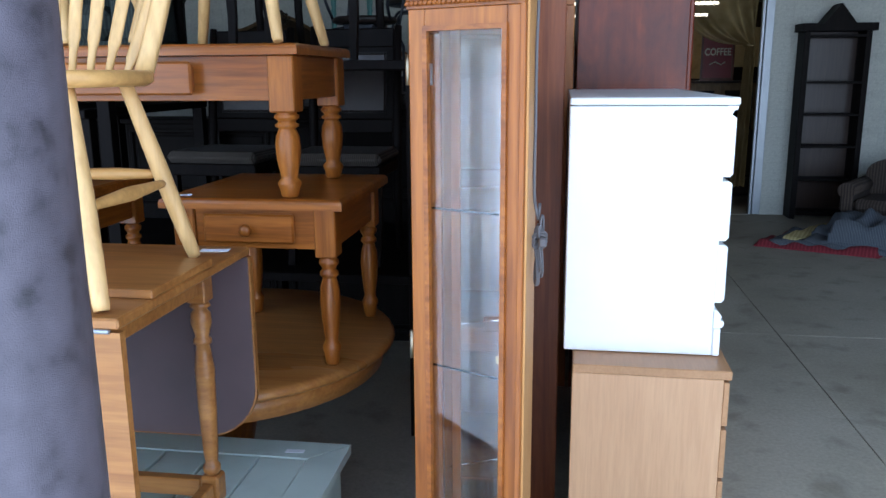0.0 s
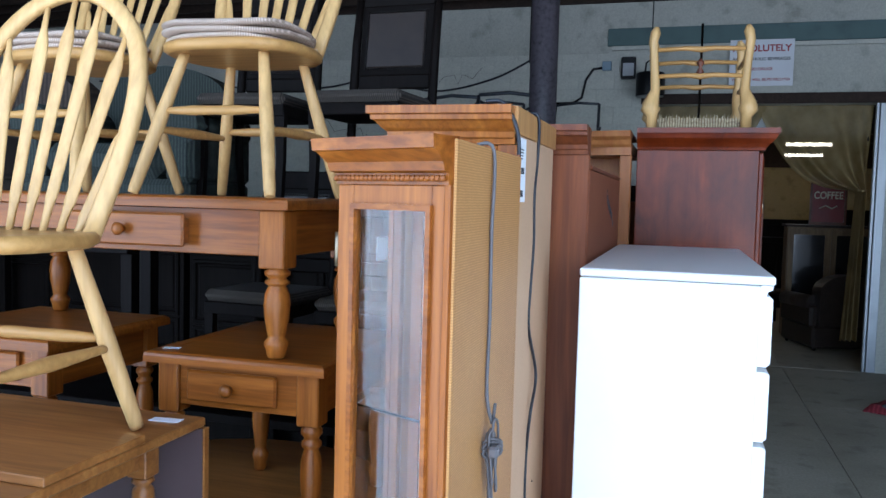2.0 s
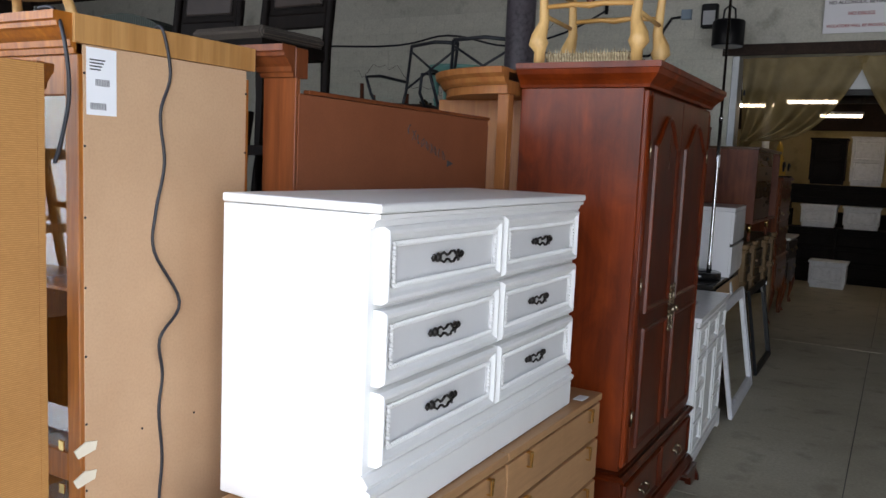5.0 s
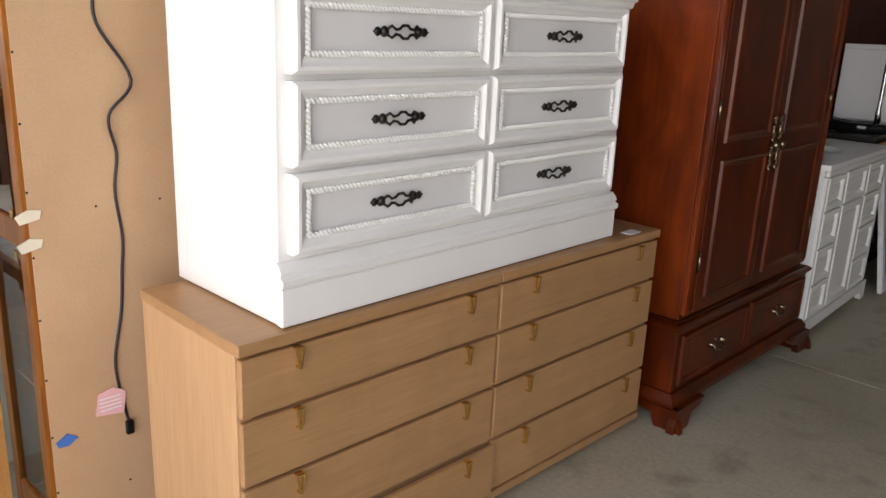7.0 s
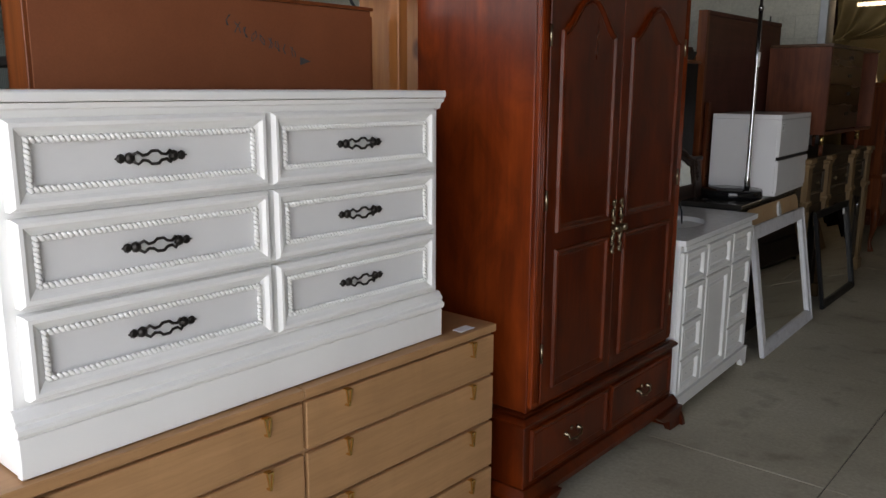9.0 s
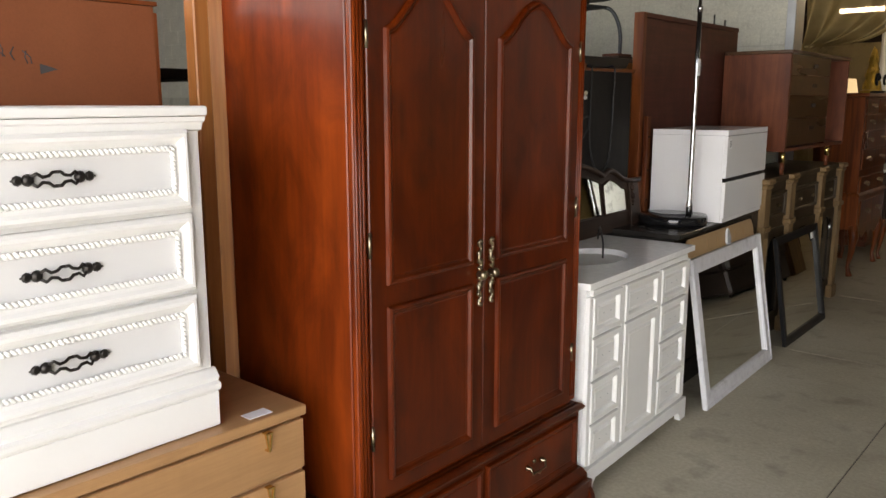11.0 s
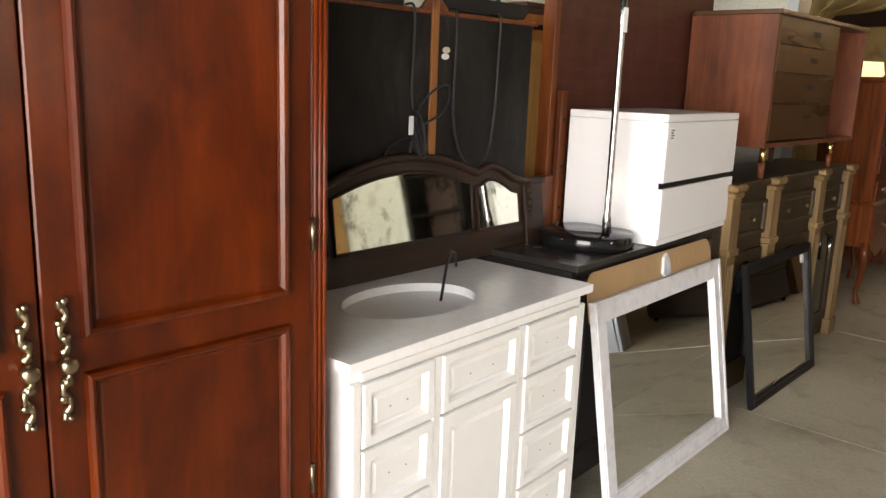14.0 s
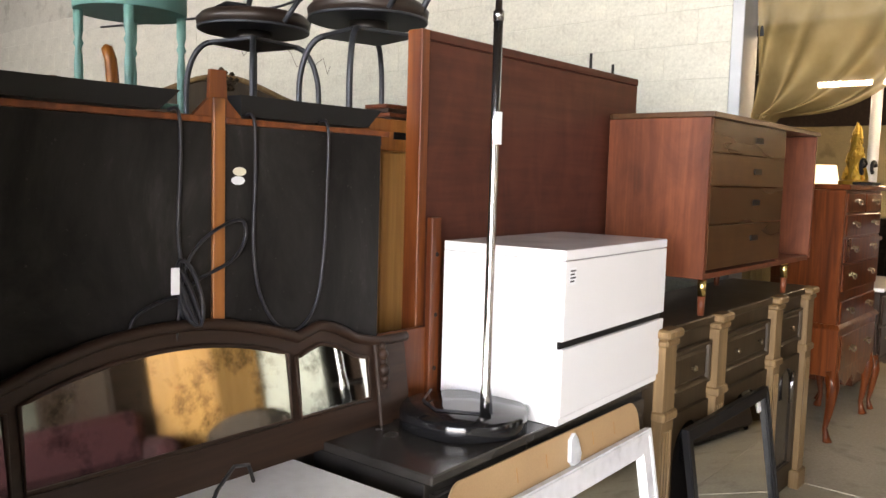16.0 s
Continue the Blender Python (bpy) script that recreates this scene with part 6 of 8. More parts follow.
def tv_cabinet():
    """The back of an entertainment armoire: black boards, an orange centre strip, a moulded top edge."""
    c = thing("media_cabinet", "media cabinet seen from its black board back with an orange strip", "cabinet")
    X, Y0, Y1, Z = -0.490, 3.30, 4.35, 1.70
    bm = nb()
    box(bm, X - 0.5, X - 0.006, Y0 + 0.01, Y1 - 0.01, 0.0, Z - 0.03, 0.003)
    part("body", bm, M_dark_wood, c)
    for y0, y1 in ((Y0, 3.806), (3.842, Y1)):
        bm = nb()
        box(bm, X - 0.0055, X, y0, y1, 0.05, Z - 0.004, 0.001)
        part("back_board", bm, M_black_board, c, "black hardboard back")
    bm = nb()
    box(bm, X - 0.005, X + 0.006, 3.808, 3.840, 0.05, Z + 0.055, 0.002)
    part("centre_strip", bm, M_pine, c, "orange pine centre strip")
    bm = nb()
    box(bm, X - 0.004, X + 0.005, Y0, 3.806, Z - 0.003, Z + 0.012, 0.002)
    box(bm, X - 0.004, X + 0.005, 3.842, Y1 + 0.03, Z - 0.003, Z + 0.012, 0.002)
    part("top_strip", bm, M_pine_red, c)
    bm = nb()
    prism(bm, [(-0.06, 0), (-0.004, 0.055), (0.0, 0.12), (0.04, 0.12), (0.044, 0.055), (0.10, 0)], yz(X - 0.012) @ pose(3.804, Z - 0.002, 0), 0.012)
    part("bracket", bm, M_pine_red, c)
    bm = nb()
    for a, b, z in ((Y0, 3.74, 0.045), (3.9, Y1 + 0.02, 0.05)):
        prism(bm, [(a, 0.0), (b - 0.05, 0.0), (b, z), (a, z)], yz(X - 0.12) @ pose(0, Z + 0.02, 0), 0.1)
    part("top_moulding", bm, M_black, c)
    bm = nb()
    box(bm, X - 0.5, X - 0.006, Y0, Y1 + 0.01, Z - 0.029, Z + 0.005, 0.003)
    part("top", bm, M_dark_wood, c)
    def hang(name, lab, pts, r=0.0042):
        bm = nb()
        P = [Vector(q) for q in pts]
        out = []
        for i in range(len(P) - 1):
            p0, p1, p2, p3 = P[max(i - 1, 0)], P[i], P[i + 1], P[min(i + 2, len(P) - 1)]
            for k in range(6):
                u = k / 6
                out.append(0.5 * ((2 * p1) + (p2 - p0) * u + (2 * p0 - 5 * p1 + 4 * p2 - p3) * u * u + (3 * p1 - p0 - 3 * p2 + p3) * u ** 3))
        tube(bm, out + [P[-1]], r, 7)
        part(name, bm, M_black_cord, c, lab)
    hang("cord", "black cord hanging over the back", [(X - 0.03, 3.715, Z + 0.02), (X + 0.010, 3.717, Z + 0.012), (X + 0.008, 3.722, 1.6), (X + 0.008, 3.716, 1.46), (X + 0.010, 3.724, 1.34), (X + 0.010, 3.71, 1.20), (X + 0.010, 3.72, 1.1)])
    hang("cord", "black cord hanging in a long loop", [(X - 0.03, 3.915, Z + 0.02), (X + 0.010, 3.915, Z + 0.012), (X + 0.007, 3.922, 1.58), (X + 0.007, 3.918, 1.42), (X + 0.007, 3.935, 1.30), (X + 0.007, 3.985, 1.215),
                                                       (X + 0.007, 4.055, 1.19), (X + 0.007, 4.115, 1.25), (X + 0.007, 4.14, 1.38), (X + 0.007, 4.148, 1.55), (X + 0.010, 4.145, Z + 0.012), (X - 0.03, 4.14, Z + 0.02)])
    hang("cord_loop", "", [(X + 0.012, 3.725, 1.34), (X + 0.016, 3.745, 1.40), (X + 0.018, 3.80, 1.45), (X + 0.018, 3.875, 1.475), (X + 0.018, 3.886, 1.43), (X + 0.016, 3.85, 1.38), (X + 0.014, 3.76, 1.34), (X + 0.012, 3.73, 1.30)])
    hang("cord_end", "", [(X + 0.012, 3.725, 1.31), (X + 0.014, 3.67, 1.30), (X + 0.012, 3.615, 1.275), (X + 0.010, 3.60, 1.235), (X + 0.010, 3.602, 1.19)])
    for k in range(6):
        bm = nb()
        a = 0.020 + 0.005 * k
        tube(bm, [(X + 0.014 + 0.003 * k, 3.733 + a * 0.75 * math.cos(q + 0.5 * k), 1.29 + 0.012 * (k % 3) + 1.7 * a * math.sin(q)) for q in (2 * math.pi * i / 14 for i in range(14))], 0.005, 6, True)
        part("cord_coil", bm, M_black_cord, c, "coil of black cord")
    bm = nb()
    box(bm, X + 0.030, X + 0.034, 3.685, 3.705, 1.315, 1.375, 0.001)
    part("cord_tag", bm, M_label, c, "white cord tag")
    for y, z, mt in ((3.882, 1.588, M_tape), (3.878, 1.567, M_label), (3.329, 1.654, M_tape), (3.325, 1.636, M_tape)):
        bm = nb()
        lathe(bm, [(0.019, 0), (0.018, 0.001)], seg=20, m=pose(X + 0.0005, y, z) @ FRONT @ Matrix.Diagonal((0.55, 1, 1, 1)))
        part("sticker", bm, mt, c, "small oval sticker")
    return c


tv_cabinet()

# dark red cabinet in the gap between the armoire and the media cabinet
gc = thing("narrow_cabinet", "dark reddish wooden cabinet with a moulded top beside the armoire", "cabinet", pose(-0.50, 3.0, 0))
bm = nb()
box(bm, -0.55, -0.004, 0.0, 0.286, 0.0, 1.725, 0.003)
part("body", bm, M_pine_red, gc)
for y0, y1 in ((0.02, 0.09), (0.20, 0.284)):
    bm = nb()
    box(bm, -0.0035, 0.010, y0, y1, 0.9, 1.70, 0.003)
    part("stile", bm, M_pine_red, gc)
bm = nb()
prism(bm, [(0.0, 1.726), (0.35, 1.726), (0.34, 1.742), (0.285, 1.746), (0.262, 1.758), (0.235, 1.766), (0.228, 1.785), (0.25, 1.80), (0.268, 1.805), (0.268, 1.822), (0.0, 1.822)], yz(-0.4), 0.4)
part("top_moulding", bm, M_shaded_wood, gc)

# pine cabinet whose side shows in the gap
pc = thing("pine_wardrobe", "light tongue-and-groove pine cabinet with slot handles", "cabinet")
bm = nb()
box(bm, -0.88, -0.66, 4.37, 5.1, 0.0, 1.762, 0.003)
part("body", bm, M_pine_light, pc)
for k in range(5):
    bm = nb()
    box(bm, -0.659, -0.648, 4.372 + k * 0.145, 4.372 + (k + 1) * 0.145 - 0.004, 0.95, 1.66, 0.003)
    part("board", bm, M_pine_light, pc)
bm = nb()
box(bm, -0.659, -0.642, 4.37, 5.1, 1.665, 1.763, 0.003)
ps = part("top_rail", bm, M_pine, pc)
bm = nb()
box(bm, -0.643, -0.640, 4.555, 4.635, 1.702, 1.724, 0.001)
part("slot_handle", bm, M_black, ps, "dark slot handle")

# big leaning board (a table top on edge) and bed rail
bp = thing("leaning_board", "large dark brown board standing upright on its edge", "board", pose(-0.55, 4.57, 0))
bm = nb()
box(bm, -0.05, 0.0, 0.04, 1.40, 0.86, 2.005, 0.003)
part("board", bm, M_panel, bp)
bm = nb()
box(bm, -0.055, 0.006, 0.0, 0.038, 0.86, 2.035, 0.003)
part("edge_strip", bm, M_pine_red, bp)
bm = nb()
box(bm, -0.05, 0.004, 0.038, 1.40, 2.006, 2.035, 0.003)
part("edge_strip", bm, M_panel, bp)
for y in (1.04, 1.22):
    bm = nb()
    tube(bm, [(-0.025, y, 2.03), (-0.025, y, 2.10 - 0.12 * (y - 1.04))], 0.006, 6)
    part("pin", bm, M_black, bp)
bm = nb()
box(bm, -0.16, -0.06, 0.1, 1.3, 0.0, 0.86, 0.003)
part("trestle", bm, M_dark_wood, bp)
br = thing("bed_rail", "reddish wooden bed rail with keyhole brackets standing upright", "bed rail", pose(-0.518, 4.60, 0.889))
bm = nb()
box(bm, -0.016, 0.008, 0, 0.045, 0, 0.575, 0.003)
part("rail", bm, M_pine_red, br)
for z in (0.1, 0.27, 0.46):
    bm = nb()
    lathe(bm, [(0.008, 0), (0.006, 0.003)], seg=10, m=pose(0.0085, 0.025, z) @ FRONT)
    part("keyhole", bm, M_black, br)
rb = thing("red_board", "low reddish board behind the lamp", "board", pose(-0.545, 4.36, 0.889))
bm = nb()
box(bm, 0, 0.02, 0, 0.24, 0, 0.235, 0.003)
part("board", bm, M_pine_red, rb)


def walnut_chest():
    c = thing("walnut_cabinet", "mid-century walnut cabinet with drawers on brass-tipped legs", "cabinet")
    X, D, Y0, Y1, YM, Z0, Z1 = -0.10, 0.43, 5.705, 7.04, 6.56, 1.225, 1.865
    bm = nb()
    box(bm, X - D, X - 0.002, Y0, Y0 + 0.022, Z0, Z1 - 0.022, 0.002)
    part("side", bm, M_walnut, c)
    bm = nb()
    box(bm, X - D, X + 0.0, Y1 - 0.022, Y1, Z0 + 0.01, Z1 - 0.022, 0.002)
    part("side", bm, M_walnut, c)
    bm = nb()
    box(bm, X - D, X + 0.012, Y0 - 0.004, Y1 + 0.01, Z1 - 0.0215, Z1, 0.003)
    part("top", bm, M_walnut_front, c)
    bm = nb()
    box(bm, X - D, X - 0.004, Y0 + 0.0225, Y1 - 0.0225, Z0, Z0 + 0.022, 0.002)
    part("bottom", bm, M_walnut, c)
    bm = nb()
    box(bm, X - D, X - D + 0.01, Y0 + 0.0225, Y1 - 0.0225, Z0 + 0.0225, Z1 - 0.023, 0.001)
    part("back", bm, M_walnut, c)
    bm = nb()
    box(bm, X - D + 0.011, X - 0.006, YM, YM + 0.02, Z0 + 0.0225, Z1 - 0.023, 0.002)
    part("divider", bm, M_walnut, c)
    hs = [0.13, 0.13, 0.15, 0.175]
    z = Z1 - 0.024
    for hh in hs:
        bm = nb()
        box(bm, X - 0.02, X, Y0 + 0.025, YM - 0.001, z - hh + 0.004, z, 0.002)
        dr = part("drawer", bm, M_walnut_front, c)
        bm = nb()
        box(bm, X + 0.0005, X + 0.006, (Y0 + YM) / 2 + 0.04, (Y0 + YM) / 2 + 0.125, z - 0.075, z - 0.05, 0.002)
        part("handle", bm, M_black, dr, "dark recessed slot handle")
        z -= hh
    for y in (Y0 + 0.09, Y1 - 0.26):
        for x in (X - 0.04, X - D + 0.06):
            bm = nb()
            lathe(bm, [(0.013, 1.074), (0.016, 1.15)], x=x, y=y, seg=12)
            lg = part("leg", bm, M_walnut, c)
            bm = nb()
            lathe(bm, [(0.0165, 1.15), (0.018, Z0)], x=x, y=y, seg=12)
            part("ferrule", bm, M_brass, lg, "brass ferrule")
    return c


walnut_chest()


def sideboard():
    s = thing("sideboard", "weathered olive oak sideboard with pilasters and arched glass doors", "sideboard", pose(-0.075, 5.37, 0, 0, 0, 0.6))
    W, D, Z = 1.84, 0.46, 1.072
    bm = nb()
    box(bm, -D, -0.055, 0.02, W - 0.02, 0.06, Z - 0.035, 0.002)
    part("body", bm, M_olive, s)
    posts = (0.0, 0.50, 1.21, W - 0.12)
    bm = nb()
    box(bm, -D, -0.03, 0.0, W, Z - 0.033, Z, 0.004)
    part("top", bm, M_olive, s)
    for y in posts:
        bm = nb()
        box(bm, -0.054, -0.012, y + 0.012, y + 0.108, 0.1, Z - 0.036, 0.003)
        for k in range(3):
            tube(bm, [(-0.012, y + 0.036 + k * 0.024, 0.16), (-0.012, y + 0.036 + k * 0.024, 0.70)], 0.006, 8)
        box(bm, -0.054, 0.0, y + 0.002, y + 0.118, 0.74, 0.775, 0.006)
        box(bm, -0.056, 0.008, y - 0.004, y + 0.124, Z - 0.032, Z + 0.002, 0.008)
        box(bm, -0.054, -0.002, y + 0.004, y + 0.116, Z - 0.062, Z - 0.034, 0.008)
        box(bm, -0.054, 0.0, y, y + 0.12, 0.0, 0.1, 0.006)
        part("pilaster", bm, M_olive_post, s, "pale fluted pilaster")
    for a, b in zip(posts, posts[1:]):
        a, b = a + 0.125, b - 0.005
        bm = nb()
        framed_front(bm, yz(-0.042) @ pose(a, 0.80, 0), b - a, 0.17, 0.022)
        dr = part("drawer", bm, M_olive, s)
        for u in ((0.5,) if b - a < 0.5 else (0.25, 0.75)):
            bm = nb()
            knob(bm, -0.036, a + (b - a) * u, 0.885, 0.013, FRONT)
            part("knob", bm, M_antique, dr, "small metal knob")
        w = b - a
        outer = [(0, 0), (w, 0), (w, 0.62)] + [(w - w * k / 12, 0.62) for k in range(1, 12)] + [(0, 0.62)]
        f = 0.05
        inner = [(f, f), (w - f, f), (w - f, 0.44)]
        for k in range(1, 12):
            a2 = math.pi * k / 12
            inner.append((w / 2 + (w / 2 - f) * math.cos(a2), 0.44 + 0.13 * math.sin(a2)))
        inner.append((f, 0.44))
        bm = nb()
        ring_prism(bm, outer, inner, yz(-0.054) @ pose(a, 0.11, 0), 0.018)
        dd = part("door", bm, M_olive, s)
        bm = nb()
        box(bm, -0.0535, -0.050, a + 0.02, b - 0.02, 0.13, 0.70, 0)
        part("pane", bm, M_black_gloss, dd, "dark glass pane")
        bm = nb()
        for q in (-0.012, 0.012):
            tube(bm, [(-0.025, a + w * 0.62 + q, 0.50), (-0.02, a + w * 0.62 + q, 0.66)], 0.006, 8)
        part("handle", bm, M_chrome, dd, "slim metal handle")
    bm = nb()
    box(bm, -D + 0.03, -0.06, 0.04, W - 0.04, 0.0, 0.06, 0.003)
    part("plinth", bm, M_olive, s)
    return s


sideboard()


def highboy():
    c = thing("highboy", "mahogany highboy on cabriole legs beyond the doorway", "chest", pose(-0.19, 8.02, 0))
    W, D = 0.95, 0.34
    bm = nb()
    box(bm, -D, -0.01, 0.02, W - 0.02, 0.74, 1.58, 0.004)
    part("upper_case", bm, M_mahogany, c)
    bm = nb()
    box(bm, -D - 0.01, 0.01, 0.0, W, 0.42, 0.72, 0.004)
    sweep(bm, [(-D, 0, 0.72), (0, 0, 0.72), (0, W, 0.72), (-D, W, 0.72)], [(0, 0), (0.025, 0.0), (0.02, 0.012), (0.004, 0.03), (0, 0.03)])
    part("lower_case", bm, M_mahogany, c)
    bm = nb()
    box(bm, -D, 0.02, 0.0, W, 1.581, 1.615, 0.006)
    part("top", bm, M_mahogany, c)
    bm = nb()
    prism(bm, [(0, 0.43), (0, 0.37), (0.12, 0.40), (0.25, 0.33), (0.4, 0.38), (0.475, 0.32), (0.55, 0.38), (0.7, 0.33), (0.83, 0.40), (W, 0.37), (W, 0.43)], yz(-0.005), 0.014)
    part("apron", bm, M_mahogany, c)
    z = 1.56
    for k, hh in enumerate((0.13, 0.15, 0.16, 0.18, 0.16)):
        cols = ((0.05, W / 2 - 0.01), (W / 2 + 0.01, W - 0.05)) if k == 0 else ((0.05, W - 0.05),)
        for a, b in cols:
            bm = nb()
            box(bm, -0.0095, 0.004, a, b, z - hh + 0.012, z, 0.004)
            dr = part("drawer", bm, M_mahogany, c)
            for u in ((0.5,) if k == 0 else (0.22, 0.78)):
                bail_pull(dr, 0.004, a + (b - a) * u, z - hh / 2 + 0.02)
        z -= hh
        if k == 3:
            z -= 0.05
    bm = nb()
    box(bm, 0.011, 0.02, 0.05, W - 0.05, 0.46, 0.68, 0.004)
    dr = part("drawer", bm, M_mahogany, c)
    bail_pull(dr, 0.021, W * 0.3, 0.58)
    bail_pull(dr, 0.021, W * 0.7, 0.58)
    for y in (0.04, W - 0.04):
        for x in (-0.03, -D + 0.03):
            s = 1 if x > -0.1 else -1
            bm = nb()
            tube(bm, [(x, y, 0.46), (x + 0.02 * s, y, 0.36), (x + 0.012 * s, y, 0.22), (x - 0.008 * s, y, 0.09), (x + 0.002 * s, y, 0.04), (x + 0.012 * s, y, 0.0)], [0.045, 0.042, 0.026, 0.016, 0.02, 0.03], 12)
            part("leg", bm, M_mahogany, c)
    return c


highboy()


# ---- chairs and things on top of the cabinets ----
def rush_stool(m):
    """A rush-seated chair turned upside down, resting on its seat."""
    c = thing("rush_chair", "pale wooden rush-seat chair upside down on the armoire", "chair", m)
    bm = nb()
    box(bm, -0.19, 0.19, -0.17, 0.17, 0.0, 0.055, 0.02)
    for k in range(60):
        x = -0.185 + 0.37 * k / 59
        tube(bm, [(x, -0.172, 0.03 + 0.006 * math.sin(k * 2.1)), (x + 0.004 * math.sin(k), -0.178, 0.055 + 0.01 * math.sin(k * 3.7) + 0.006)], [0.004, 0.001], 5)
    part("seat", bm, M_rush, c, "woven rush seat")
    for sx in (-1, 1):
        for sy in (-1, 1):
            bm = nb()
            x, y = sx * 0.205, sy * 0.185
            pts = [(x, y, 0.0), (x, y, 0.06), (x + sx * 0.006, y + sy * 0.006, 0.09), (x + sx * 0.006, y + sy * 0.004, 0.12), (x - sx * 0.012, y, 0.18), (x - sx * 0.004, y, 0.30), (x + sx * 0.004, y, 0.40), (x - sx * 0.004, y, 0.44), (x - sx * 0.008, y, 0.465)]
            tube(bm, pts, [0.024, 0.025, 0.044, 0.036, 0.022, 0.018, 0.021, 0.023, 0.010], 8)
            part("leg", bm, M_windsor, c)
    for z in (0.24, 0.36):
        for sy in (-1, 1):
            bm = nb()
            yy = sy * 0.185
            tube(bm, [(-0.20, yy, z), (-0.06, yy, z + 0.006), (0, yy, z), (0.06, yy, z + 0.006), (0.20, yy, z)], [0.010, 0.011, 0.014, 0.011, 0.010], 8)
            part("rung", bm, M_windsor_x, c)
        for sx in (-1, 1):
            bm = nb()
            tube(bm, [(sx * 0.2, -0.18, z - 0.03), (sx * 0.2, 0.18, z - 0.03)], 0.010, 8)
            part("rung", bm, M_windsor, c)
    for sx in (-1, 1):
        bm = nb()
        pts = [(sx * 0.205, 0.19, 0.05), (sx * 0.21, 0.235, 0.0), (sx * 0.21, 0.275, -0.12), (sx * 0.2, 0.30, -0.28), (sx * 0.19, 0.32, -0.36)]
        tube(bm, pts, [0.022, 0.024, 0.02, 0.018, 0.012], 8)
        part("back_post", bm, M_windsor, c)
    bm = nb()
    lathe(bm, [(0.006, 0), (0.018, 0.02), (0.006, 0.04), (0.018, 0.06), (0.006, 0.08)], x=0, y=-0.18, z=0.24, seg=12)
    part("turned_ornament", bm, M_walnut, c, "dark turned ornament between the rungs")
    return c


rush_stool(pose(-0.225, 2.03, 2.0555, 0, 0, 2))

# round-fronted corner cabinet behind the pine one
cc = thing("corner_cabinet", "bow-topped oak corner cabinet behind the armoire", "cabinet")
bm = nb()
n = 14
arc = [(-0.50 - 0.50 * math.sin(math.pi / 2 * k / n), 1.70 + 0.5 * (1 - math.cos(math.pi / 2 * k / n))) for k in range(n + 1)]
prism(bm, [(-0.50, 2.2)] + arc, pose(0, 0, 1.93), 0.055)
sweep(bm, [(x, y, 1.965) for x, y in arc[::-1]], [(-0.01, 0), (0.01, 0), (0.022, 0.012), (0.03, 0.03), (0.05, 0.045), (0.055, 0.07), (-0.01, 0.07)])
prism(bm, [(-0.50, 2.2)] + arc, pose(0, 0, 2.02), 0.012)
part("cornice", bm, M_pine, cc)
bm = nb()
box(bm, -0.55, -0.498, 1.715, 1.765, 0.0, 1.93, 0.004)
part("post", bm, M_pine, cc)
bm = nb()
box(bm, -1.0, -0.55, 2.0, 2.2, 0.0, 1.93, 0.003)
part("body", bm, M_pine, cc)


def slat_chair(m, label):
    """A black metal bistro chair with arms and a crossed back."""
    c = thing("metal_chair", label, "chair", m, "black metal chairs on the cabinets")
    bm = nb()
    lathe(bm, [(0.18, 0.44), (0.21, 0.45), (0.215, 0.47), (0.2, 0.485), (0.05, 0.49)], seg=28)
    part("seat", bm, M_leather, c, "dark padded round seat")
    bm = nb()
    box(bm, -0.11, 0.11, -0.11, 0.11, 0.405, 0.44, 0.004)
    part("seat_plate", bm, M_iron, c)
    for sx in (-1, 1):
        for sy in (-1, 1):
            bm = nb()
            tube(bm, [(sx * 0.09, sy * 0.09, 0.42), (sx * 0.16, sy * 0.16, 0.40), (sx * 0.195, sy * 0.195, 0.30), (sx * 0.20, sy * 0.20, 0.0)], 0.011, 8)
            part("leg", bm, M_iron, c)
    for s in (-1, 1):
        bm = nb()
        tube(bm, [(s * 0.19, 0.14, 0.44), (s * 0.2, 0.2, 0.6), (s * 0.2, 0.24, 0.9)], 0.010, 8)
        part("back_post", bm, M_iron, c)
        bm = nb()
        tube(bm, [(s * 0.21, 0.2, 0.66), (s * 0.25, 0.0, 0.68), (s * 0.24, -0.14, 0.66), (s * 0.21, -0.12, 0.55), (s * 0.2, -0.05, 0.46)], 0.010, 8)
        part("arm", bm, M_iron, c)
        bm = nb()
        tube(bm, [(-s * 0.19, 0.205, 0.62), (s * 0.19, 0.235, 0.86)], 0.008, 8)
        part("cross_bar", bm, M_iron, c)
    bm = nb()
    tube(bm, [(-0.2, 0.24, 0.9), (0, 0.25, 0.92), (0.2, 0.24, 0.9)], 0.012, 8)
    part("top_rail", bm, M_iron, c)
    return c


